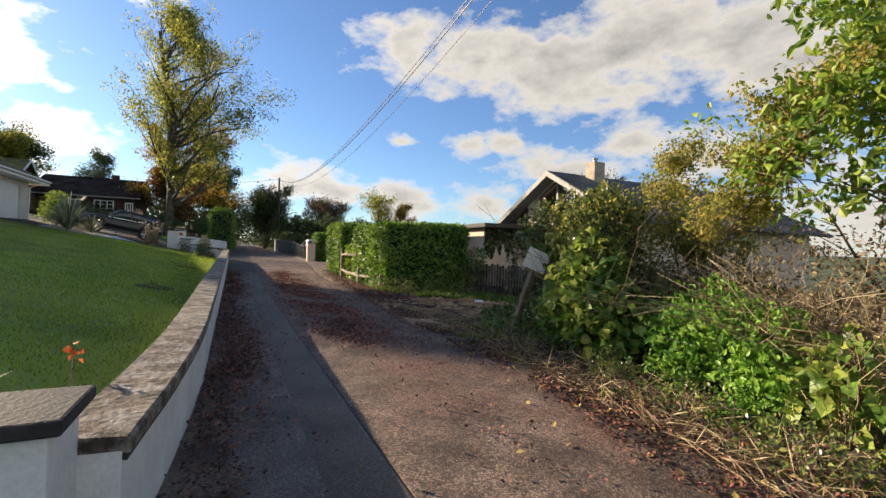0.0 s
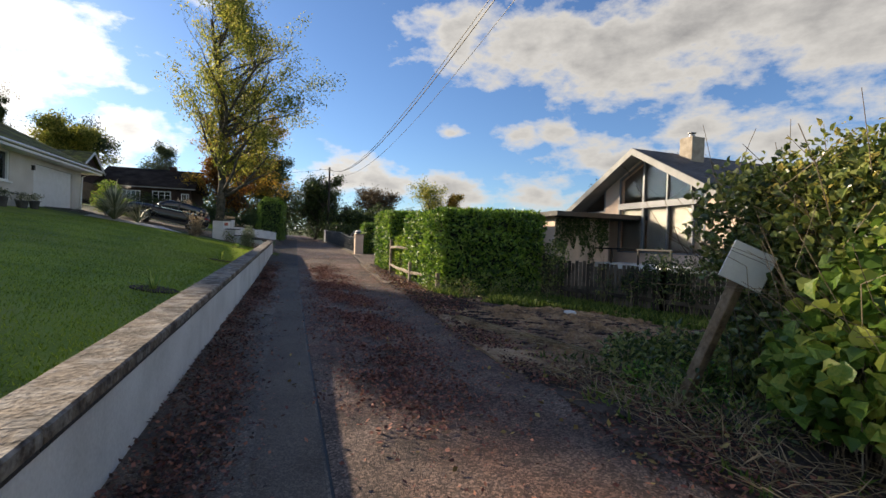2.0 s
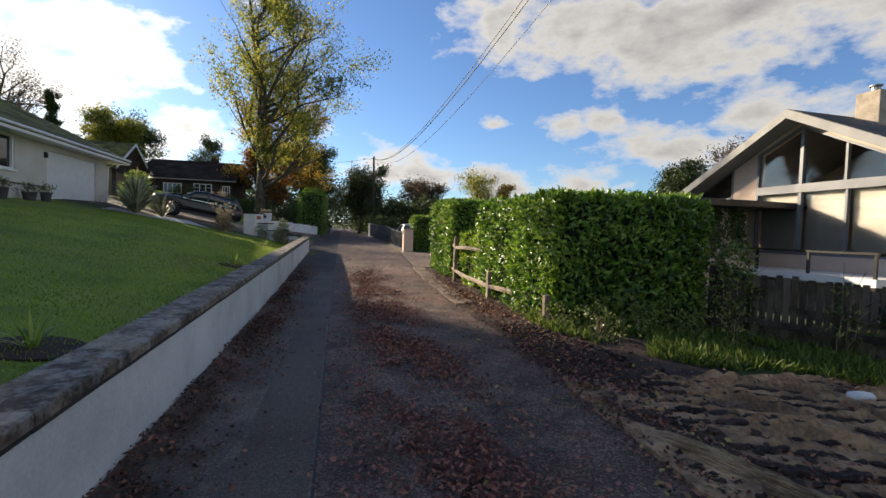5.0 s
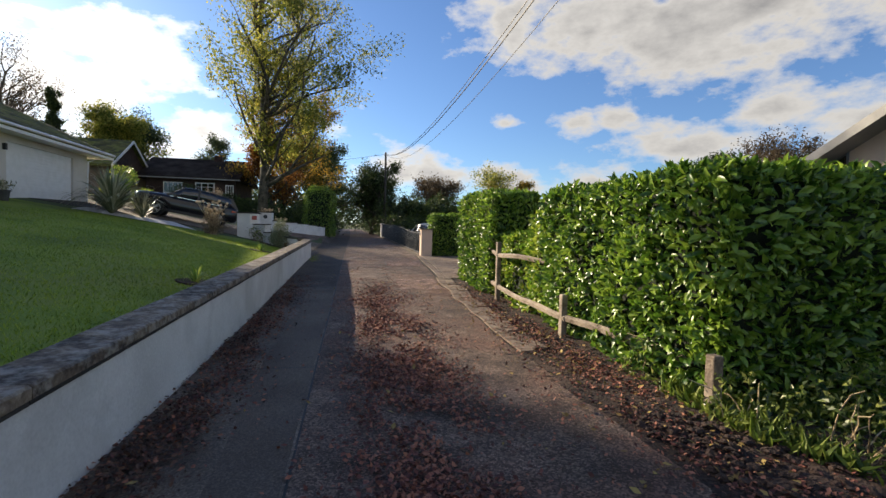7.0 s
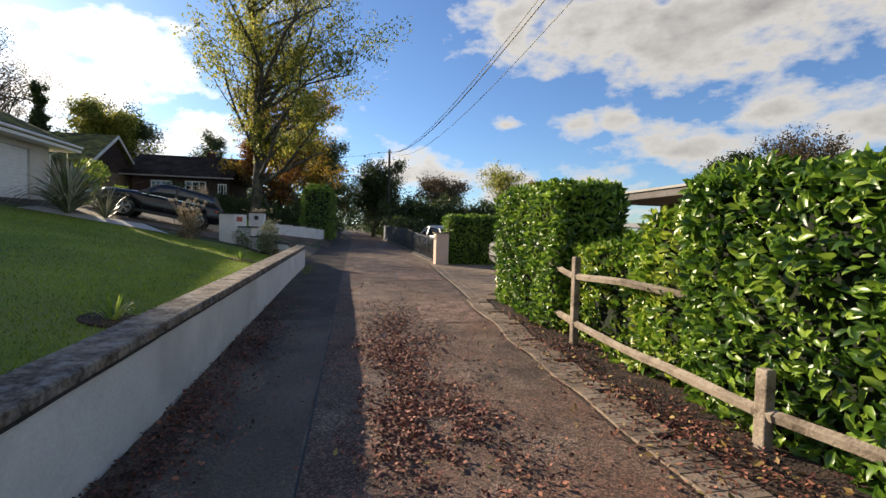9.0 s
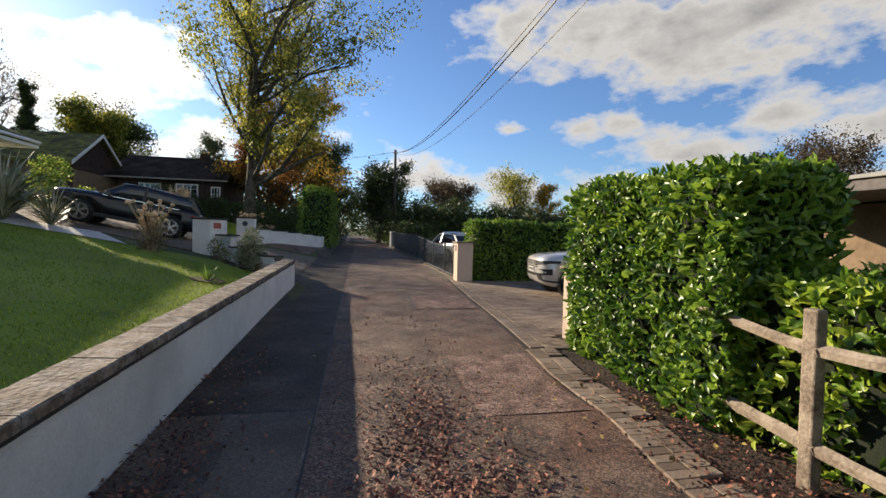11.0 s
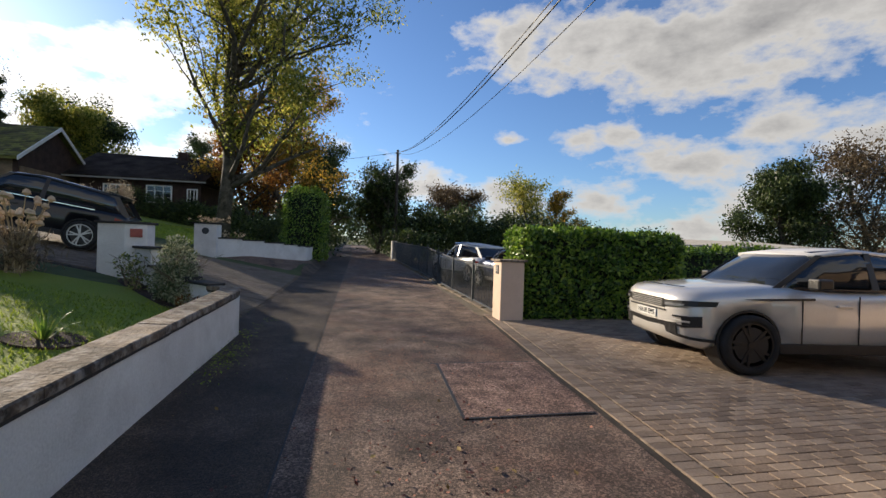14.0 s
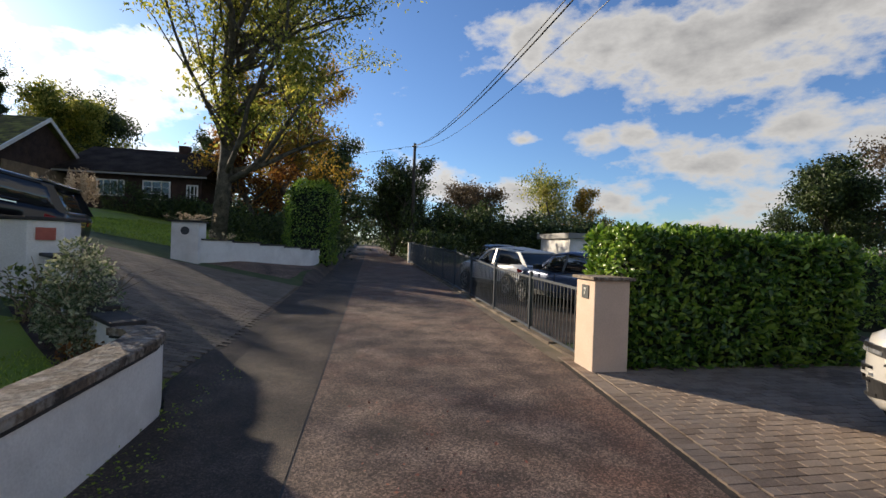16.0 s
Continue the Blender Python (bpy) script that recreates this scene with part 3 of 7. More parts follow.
strip("joint", 25.66, 27.44, 0.178, lambda y: 2.715 + 0.055 * (y - 25.68), lambda y: 2.745 + 0.055 * (y - 25.68), 2, 0.029, "tar", road)
for ya in (25.655, 27.42):
    strip("joint", ya, ya + 0.03, 0.03, lambda v: 2.73, lambda v: ROAD_R(v) - 0.05, 6, 0.029, "tar", road)
strip("damp_band", -6, 20.9, 0.4, lambda y: 0.56 + 0.09 * noise.noise((0.35 * y, 7.0, 0)), lambda y: SEAM(y) - 0.03, 4, 0.019, "asphalt_damp", road, label="smooth damp band of tarmac beside the joint")
for y in (8.9, 15.3, 21.0):
    strip("joint", y, y + 0.03, 0.03, lambda v: float(wall_x(v)) + 0.35, lambda v: SEAM(v) - 0.02, 2, 0.019, "tar", road)

sheet(np.linspace(-24, -0.16, 60), np.arange(-6, 32.0, 0.5), 0.012, "grass_base", "lawn", label="mown green lawn sloping up from the wall", category="lawn", kind="structure")
strip("verge", 11.0, 22.78, 0.2, lambda y: ROAD_R(y) - 0.05, lambda y: 5.6, 12, 0.02, "soil", rough=0.02, label="bare dark soil verge strewn with dead leaves", category="verge", kind="structure")
strip("verge", -6, 6.66, 0.07, lambda y: ROAD_R(y) - 0.04, lambda y: 4.6 + 4.4 * float(blend(5.5, 8, y)), 60, 0.03, "earth", rough=0.05, ruts=True, label="dark earth verge littered with stalks and leaves", category="verge", kind="structure")
strip("bare_ground", 6.66, 11.1, 0.07, lambda y: ROAD_R(y) - 0.04, lambda y: 4.6 + 4.4 * float(blend(5.5, 8, y)), 90, 0.03, "mud", rough=0.05, ruts=True, label="rutted bare earth beside the lane", category="verge", kind="structure")
strip("garden_lawn", 41.2, 57, 0.6, lambda y: -16, lambda y: -3.4 + 0.3 * (y > 47), 14, 0.02, "grass_base", label="sloping green front lawn", category="lawn", kind="structure")


def grass(name, n, x0, x1, y0, y1, h, keep, label, mat="blade"):
    x, y = rng.uniform(x0, x1, n), rng.uniform(y0, y1, n)
    ok = keep(x, y)
    x, y = x[ok], y[ok]
    P = np.stack([x, y, land(x, y) + 0.005], 1)
    D = rand_dirs(len(x), 1.4)
    g = leaves_geo(P, D, rand_dirs(len(x)), rng.uniform(0.5, 1.3, len(x)) * h, h * 0.22, fold=0.0, curl=0.25)
    return solid(name, g, mat, label, "grass", kind="stuff")


# ---- long white garden wall with its coping ----
CAP = lambda y: 0.55 + 0.0204 * y
wall_pts = [(float(wall_x(y)), y) for y in np.arange(2.0, 29.3, 0.45)] + [(-0.02, 29.45), (-0.10, 29.7), (-0.27, 29.87), (-0.5, 29.95)]
garden_wall = thing("garden_wall", (-0.3, 2.0, L(0, 2)), label="low white rendered garden wall with weathered stone coping", category="wall", kind="structure")
g = Geo()
rings = []
for i, (x, y) in enumerate(wall_pts):
    a, b = wall_pts[max(i - 1, 0)], wall_pts[min(i + 1, len(wall_pts) - 1)]
    t = Vector((b[0] - a[0], b[1] - a[1])).normalized()
    n = Vector((-t.y, t.x)) * 0.22
    z0, z1 = float(profile(y)) - 0.12, CAP(y) - 0.06
    flare = 0.012 * noise.noise((y * 0.7, 1, 1))
    rings.append([(x + flare, y, z0), (x + flare * 0.4, y, z1), (x + n.x, y + n.y, z1), (x + n.x, y + n.y, z0)])
g.loft(rings)
part("wall_body", g, "render_white", garden_wall, world=True, smooth=False)


def coping_run(parent, pts, top, width, over, thick, length, mat="coping"):
    """Coping stones, also the dark strip that paints their shadow line, end to end along a line of points."""
    acc, cut = [0.0], []
    for a, b in zip(pts, pts[1:]):
        acc.append(acc[-1] + math.dist(a, b))
    at = lambda s: (float(np.interp(s, acc, [p[0] for p in pts])), float(np.interp(s, acc, [p[1] for p in pts])))
    n = max(1, round(acc[-1] / length))
    for k in range(n):
        rings = []
        for s in np.linspace(acc[-1] * k / n + 0.004, acc[-1] * (k + 1) / n - 0.004, 4):
            c, d = at(s), at(min(s + 0.05, acc[-1]))
            e = at(max(s - 0.05, 0))
            t = Vector((d[0] - e[0], d[1] - e[1])).normalized()
            nn = Vector((-t.y, t.x))
            z = top(c[1]) + 0.006 * noise.noise((s * 2.0, k * 3.1, 0))
            o, i = Vector(c) - nn * over, Vector(c) + nn * (width + over)
            rings.append([(o.x, o.y, z - thick), (o.x, o.y, z - 0.012), (o.x + nn.x * 0.014, o.y + nn.y * 0.014, z), (i.x, i.y, z + 0.012), (i.x, i.y, z - thick + 0.012)])
        part("coping_stone", Geo().loft(rings), mat, parent, world=True)


coping_run(garden_wall, wall_pts, CAP, 0.24, 0.03, 0.07, 0.92)
# dark strip paints the shadow line under the coping, not a second stone course
coping_run(garden_wall, wall_pts, lambda y: CAP(y) - 0.07, 0.22, 0.02, 0.03, 0.92, "slate_and_shadow")

end_pillar = thing("gate_pillar", (-0.76, 1.85, L(-0.8, 1.85)), label="square white rendered pillar with a dark stone cap", category="pillar", kind="structure")
zb = L(-0.3, 1.8) - 0.1
part("shaft", Geo().box(-1.02, 1.68, zb - 0.3, -0.5, 2.04, 0.74), "render_white", end_pillar, world=True, bevel=0.01)
part("cap", Geo().box(-1.06, 1.64, 0.742, -0.455, 2.08, 0.8), "slate_and_shadow", end_pillar, "dark stone cap", world=True, bevel=0.012)

# ---- white piers and stepped wall of the facing driveway ----
pier = thing("driveway_pier", (-3.1, 32.6, L(-3.1, 32.6)), label="white rendered angular gate pier with a thin dark cap and red plaque", category="pillar", kind="structure")
oct_ = [(-3.49, 32.42), (-2.92, 32.28), (-2.59, 32.52), (-2.59, 32.92), (-3.49, 32.97)]
part("shaft", Geo().prism([(x, y, 0.85) for x, y in oct_], (0, 0, 1.36)), "render_white", pier, world=True, bevel=0.01)
part("cap", Geo().prism([(-3.02 + (x + 3.02) * 1.12, 32.62 + (y - 32.62) * 1.12, 2.212) for x, y in oct_], (0, 0, 0.05)), "slate_and_shadow", pier, world=True, bevel=0.008)
mq = Matrix.Translation((-2.755, 32.4, 2.02)) @ Matrix.Rotation(math.atan2(0.24, 0.33), 4, "Z")
part("plaque", Geo().box(-0.11, -0.03, -0.09, 0.11, -0.004, 0.09, mq), "red_plaque", pier, "small red plaque", world=True)

steps_wall = thing("stepped_wall", (-1.6, 31.2, L(-1.6, 31.2)), label="low white wall stepping up under dark stone slabs", category="wall", kind="structure")
ends = [(-0.45, 30.0), (-1.0, 30.65), (-1.5, 31.2), (-2.0, 31.75), (-2.6, 32.5)]
for k in range(4):
    (xa, ya), (xb, yb) = ends[k], ends[k + 1]
    t = Vector((xb - xa, yb - ya, 0))
    n = Vector((-t.y, t.x, 0)).normalized() * 0.2
    top = (1.15, 1.2, 1.34, 1.7)[k]
    part("wall_body", Geo().prism([(xa, ya, 0.3), (xb, yb, 0.3), (xb, yb, top), (xa, ya, top)], n), "render_white", steps_wall, world=True, bevel=0.008)
    ex, sl = t.normalized() * 0.08, n * 0.25
    part("slab", Geo().prism([Vector((xa, ya, top + 0.004)) - ex - sl, Vector((xb, yb, top + 0.004)) + ex - sl, Vector((xb, yb, top + 0.05)) + ex - sl, Vector((xa, ya, top + 0.05)) - ex - sl], n * 1.5), "slate_and_shadow", steps_wall, world=True, bevel=0.01)

far_wall = thing("boundary_wall", (-1.8, 41.5, L(-1.8, 41.5)), label="white rendered boundary wall with a stepped dark coping and pier", category="wall", kind="structure")
part("pier", Geo().box(-3.8, 39.35, 0.8, -3.05, 40.0, 2.5), "render_white", far_wall, world=True, bevel=0.012)
part("pier_cap", Geo().box(-3.86, 39.29, 2.502, -2.99, 40.06, 2.55), "slate_and_shadow", far_wall, world=True, bevel=0.008)
part("plaque", Geo().disc((-3.42, 39.345, 2.25), (0, -1, 0), 0, 0.12, 0.02, 16), "slate_plaque", far_wall, "small oval slate plaque", world=True)
run = [(-3.05, 39.6), (-2.4, 40.5), (-1.75, 41.4), (-1.1, 42.3), (-0.62, 43.1), (-0.32, 43.8), (-0.24, 44.6), (-0.2, 46.2), (-0.17, 47.8), (-0.15, 49.4)]
tops = [1.98, 1.93, 1.86, 1.8, 1.74, 1.7, 1.71, 1.72, 1.73]
for k in range(9):
    (xa, ya), (xb, yb) = run[k], run[k + 1]
    t = Vector((xb - xa, yb - ya, 0))
    n = Vector((-t.y, t.x, 0)).normalized() * 0.22
    part("wall_body", Geo().prism([(xa, ya, 0.4), (xb, yb, 0.4), (xb, yb, tops[k]), (xa, ya, tops[k])], n), "render_white", far_wall, world=True)
    ex, sl = t.normalized() * 0.03, n * 0.15
    part("coping_stone", Geo().prism([Vector((xa, ya, tops[k] + 0.002)) - ex - sl, Vector((xb, yb, tops[k] + 0.002)) + ex - sl, Vector((xb, yb, tops[k] + 0.05)) + ex - sl, Vector((xa, ya, tops[k] + 0.05)) - ex - sl], n * 1.3), "slate_and_shadow", far_wall, world=True)

# ---- cream gate pillars ----
def gate_pillar(x0, y0, x1, y1, top, label):
    z = L((x0 + x1) / 2, (y0 + y1) / 2)
    p = thing("gate_pillar", ((x0 + x1) / 2, (y0 + y1) / 2, z), label=label, category="pillar", kind="structure")
    part("shaft", Geo().box(x0, y0, z - 0.2, x1, y1, top - 0.045), "cream", p, world=True, bevel=0.012)
    part("cap", Geo().box(x0 - 0.05, y0 - 0.05, top - 0.043, x1 + 0.05, y1 + 0.05, top), "coping", p, "weathered stone cap", world=True, bevel=0.01)
    return p


def lettering(text, size, m, parent, mat="letter", name="lettering", depth=0.003):
    c = bpy.data.curves.new(name, "FONT")
    c.body, c.size, c.align_x, c.align_y, c.extrude = text, size, "CENTER", "CENTER", depth
    tmp = bpy.data.objects.new(name, c)
    me = bpy.data.meshes.new_from_object(tmp)
    bpy.data.objects.remove(tmp)
    me.transform(m)
    me.materials.clear()
    me.materials.append(M[mat])
    o = parent.matrix_basis.translation if parent.parent is None else parent.parent.matrix_basis.translation
    me.transform(Matrix.Translation(-o) if parent.rotation_euler.z == 0 else Matrix.Identity(4))
    ob = new(name, me)
    ob.parent = parent
    return ob


FACE_W = Matrix(((0, 0, -1, 0), (-1, 0, 0, 0), (0, 1, 0, 0), (0, 0, 0, 1)))  # upright writing read from the lane
p7 = gate_pillar(4.71, 30.42, 5.21, 30.92, 1.71, "cream rendered gate pillar with a stone cap and number plaque")
part("plaque", Geo().box(4.698, 30.57, 1.41, 4.709, 30.75, 1.59), "slate_plaque", p7, "black number plaque", world=True)
lettering("7", 0.13, Matrix.Translation((4.696, 30.66, 1.5)) @ FACE_W, p7)
p8 = gate_pillar(4.71, 22.88, 5.14, 23.33, 1.42, "cream rendered gate pillar with a slate house name plaque")
part("plaque", Geo().box(4.698, 22.9, 1.205, 4.709, 23.23, 1.29), "slate_plaque", p8, "dark house name plaque", world=True)
lettering("CAMELOT", 0.055, Matrix.Translation((4.696, 23.065, 1.247)) @ FACE_W, p8)
pe = gate_pillar(4.72, 54.6, 5.1, 55.0, 2.3, "white rendered gate pillar at the end of the railings")
for c in pe.children:
    if c.name.startswith("shaft"):
        c.data.materials[0] = M["render_white"]

# ---- metal railings ----
rail = thing("railing_fence", (4.95, 32, L(4.95, 32)), label="dark blue-grey metal railings with slim upright bars", category="fence", kind="structure")
posts = [31.0, 33.05, 35.35, 37.75, 40.1, 42.5, 44.9, 47.3, 49.7, 52.1, 54.5]
RX = lambda y: 4.87 + 0.0 * y
rail_top = lambda y: float(np.interp(y, [31, 33, 35.3, 37.7, 40, 54.5], [1.5, 1.54, 1.6, 1.75, 1.9, 2.22]))
bar = Geo().box(-0.007, -0.007, 0, 0.007, 0.007, 1.0)
bar_mesh = mesh_of("bar", bar, "railing")
for a, b in zip(posts, posts[1:]):
    for lo in (0.12, 1.0):
        za, zb2 = L(RX(a), a), L(RX(b), b)
        ha, hb = (rail_top(a), rail_top(b)) if lo > 0.5 else (za + lo, zb2 + lo)
        part("cross_rail", Geo().prism([(RX(a) - 0.012, a, ha - 0.04), (RX(a) + 0.012, a, ha - 0.04), (RX(a) + 0.012, a, ha), (RX(a) - 0.012, a, ha)], (RX(b) - RX(a), b - a, hb - ha)), "railing", rail, world=True)
    n = int((b - a) / 0.125)
    for k in range(1, n):
        y = a + (b - a) * k / n
        ob = new("bar", bar_mesh)
        ob.parent = rail
        z = L(RX(y), y) + 0.13
        ob.matrix_basis = Matrix.Translation(Vector((RX(y), y, z)) - rail.matrix_basis.translation) @ Matrix.Diagonal((1, 1, rail_top(y) - z - 0.03, 1))
for y in posts[1:]:
    part("post", Geo().box(RX(y) - 0.03, y - 0.03, L(RX(y), y) - 0.05, RX(y) + 0.03, y + 0.03, rail_top(y) + 0.09), "railing", rail, world=True, bevel=0.005)
kerb = thing("kerb", (4.9, 32, L(4.9, 32)), label="narrow pale concrete kerb under the railings", category="kerb", kind="structure")
for k in range(24):
    y = 30.95 + k * 0.95
    z = L(5, y)
    part("kerb_stone", Geo().box(4.75, y, z - 0.1, 4.99, y + 0.94, z + 0.075 + 0.01 * math.sin(k * 2.3)), "stained_concrete", kerb, world=True, bevel=0.01)

strip("kerb_apron", 30.95, 55.0, 0.5, lambda y: ROAD_R(y) - 0.03, lambda y: 4.78, 4, 0.024, "stained_concrete", label="stained brown concrete strip along the railings", category="kerb", kind="structure")

# ---- split-rail fence along the laurel hedge ----
fence = thing("post_and_rail_fence", (4.5, 17, L(4.5, 17)), label="weathered cleft post and rail fence half swallowed by the hedge", category="fence", kind="structure")
fposts = [(4.86, 21.3, 0.4), (4.47, 19.28, 1.24), (4.44, 16.35, 0.62), (4.8, 14.02, 0.55)]
for x, y, h in fposts:
    z = L(x, y)
    part("post", Geo().box(x - 0.045, y - 0.05, z - 0.1, x + 0.045, y + 0.05, z + h), "wood_grey", fence, world=True, bevel=0.012)
part("post", Geo().box(4.42, 13.62, L(4.4, 13.7) - 0.1, 4.52, 13.72, L(4.4, 13.7) + 0.5), "wood_grey", fence, world=True, bevel=0.012)
for (xa, ya, ha), (xb, yb, hb) in zip(fposts, fposts[1:]):
    for h, th in ((0.3, 0.05), (1.0, 0.045)):
        pts, rad = [], []
        for s in np.linspace(-0.03, 1.03, 9):
            y = ya + (yb - ya) * s
            x = xa + (xb - xa) * s + (0.3 * max(0.0, (18.3 - y)) if h > 0.5 and y < 18.3 else 0.0)
            pts.append((x + 0.02 * noise.noise((y * 1.3, h * 9, 2)), y, L(x, y) + h + 0.05 * noise.noise((y * 0.8, h * 5, 7))))
            rad.append(th * (1 + 0.25 * noise.noise((y * 2, h, 4))))
        part("cleft_rail", Geo().tube(pts, rad, 5), "wood_grey", fence, world=True)


# ---- hedges ----
def hedge(name, x0, y0, x1, y1, top, n, label, L0=0.13, W0=0.055, faces="wsnet", base=None, mat="laurel", wob=0.14, rich=True, singles=0, group="", rnd=0.25):
    """A clipped hedge: a dark core and many leaves over its faces."""
    zc = L((x0 + x1) / 2, (y0 + y1) / 2) if base is None else base
    h = thing(name, ((x0 + x1) / 2, (y0 + y1) / 2, zc), label=label, category="hedge", group=group)
    H = top - zc
    g = Geo()
    m = max(0.16, rnd * 0.4)
    nx, ny, nz = 5, max(3, int((y1 - y0) / 0.7)), 5
    # plain filler box blocks the view through; its near-black paints the inner shade
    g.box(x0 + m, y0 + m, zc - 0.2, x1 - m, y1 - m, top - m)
    part("inner_growth", g, "hedge_core", h, "near-black filler box that paints the shade inside the hedge", world=True)
    area = {"w": (y1 - y0) * H, "e": (y1 - y0) * H, "s": (x1 - x0) * H, "n": (x1 - x0) * H, "t": (x1 - x0) * (y1 - y0)}
    tot = sum(area[f] for f in faces)
    P, N = [], []
    for f in faces:
        k = int(n * area[f] / tot)
        a, b = rng.uniform(0, 1, k), rng.uniform(0, 1, k)
        if f in "we":
            p = np.stack([np.full(k, x0 if f == "w" else x1), y0 + a * (y1 - y0), zc + b * H], 1)
            nn = np.array([-1.0 if f == "w" else 1.0, 0, 0])
        elif f in "sn":
            p = np.stack([x0 + a * (x1 - x0), np.full(k, y0 if f == "s" else y1), zc + b * H], 1)
            nn = np.array([0, -1.0 if f == "s" else 1.0, 0])
        else:
            p = np.stack([x0 + a * (x1 - x0), y0 + b * (y1 - y0), np.full(k, top)], 1)
            nn = np.array([0, 0, 1.0])
        P.append(p), N.append(np.tile(nn, (k, 1)))
    P, N = np.concatenate(P), np.concatenate(N)
    # round the edges of the block, then push leaves in and out in clumps
    c = np.array([(x0 + x1) / 2, (y0 + y1) / 2, (zc + top) / 2])
    half = np.array([(x1 - x0) / 2, (y1 - y0) / 2, H / 2])
    q = np.abs(P - c)
    over = np.maximum(q - (half - rnd), 0)
    over[:, 2] *= (P[:, 2] > c[2])
    ln = np.linalg.norm(over, axis=1, keepdims=True)
    P = P - np.sign(P - c) * over * np.where(ln > rnd, 1 - rnd / np.maximum(ln, 1e-6), 0)
    bump = np.array([noise.noise((p[0] * 1.6, p[1] * 1.6, p[2] * 1.6)) + 0.6 * noise.noise((p[0] * 4, p[1] * 4, p[2] * 4)) for p in P])
    P = P + N * (bump * wob - rng.uniform(0, 0.13, len(P)))[:, None]
    D = N * 0.55 + rand_dirs(len(P), 0.25) * 0.9
    F = N + rand_dirs(len(P), 0.5) * 0.7
    Ls = rng.uniform(0.6, 1.2, len(P)) * L0
    if singles:
        near = rng.permutation(np.where((P[:, 0] < x0 + 0.12))[0])[:singles]
        mask = np.ones(len(P), bool)
        mask[near] = False
        one = mesh_of("leaf", leaves_geo(np.zeros((1, 3)), np.array([[0, 1.0, 0]]), np.array([[0, 0, 1.0]]), L0, W0, True), mat)
        o = h.matrix_basis.translation
        for i in near:
            d = Vector(D[i]).normalized()
            s = d.cross(Vector(F[i])).normalized()
            u = s.cross(d)
            r = Matrix(((s.x, d.x, u.x), (s.y, d.y, u.y), (s.z, d.z, u.z))).to_4x4()
            ob = new("leaf", one)
            ob.parent = h
            ob.matrix_basis = Matrix.Translation(Vector(P[i]) - o) @ r
        P, D, F, Ls = P[mask], D[mask], F[mask], Ls[mask]
    part("foliage", leaves_geo(P, D, F, Ls, Ls * W0 / L0, rich), mat, h, "glossy green leaves", world=True, smooth=True, kind="stuff")
    return h


hedge("laurel_hedge", 4.57, 13.72, 7.75, 17.45, 2.3, 25000, "tall clipped cherry laurel hedge with glossy leaves behind the rail fence", singles=280)
hedge("laurel_hedge", 4.66, 17.4, 6.4, 18.3, 2.02, 4600, "loose shoulder of the laurel hedge stepping down", wob=0.2, mat="laurel_young")
hedge("laurel_hedge", 4.72, 18.2, 5.9, 20.3, 1.6, 6500, "lower loose bright green laurel growth between two clipped blocks", wob=0.24, mat="laurel_young")
hedge("laurel_hedge", 4.54, 20.0, 5.8, 22.95, 2.56, 14500, "clipped laurel hedge block beside the cream gate pillar")
hedge("laurel_hedge", 5.2, 30.5, 9.1, 31.75, 2.38, 16000, "clipped laurel hedge between the paved drive and railings", L0=0.12)
hedge("clipped_shrub", -1.85, 46.0, 0.5, 48.0, 4.9, 7500, "tall clipped evergreen shrub behind the white wall", L0=0.12, W0=0.07, base=1.0, mat="laurel", rich=False, rnd=0.85, wob=0.2)


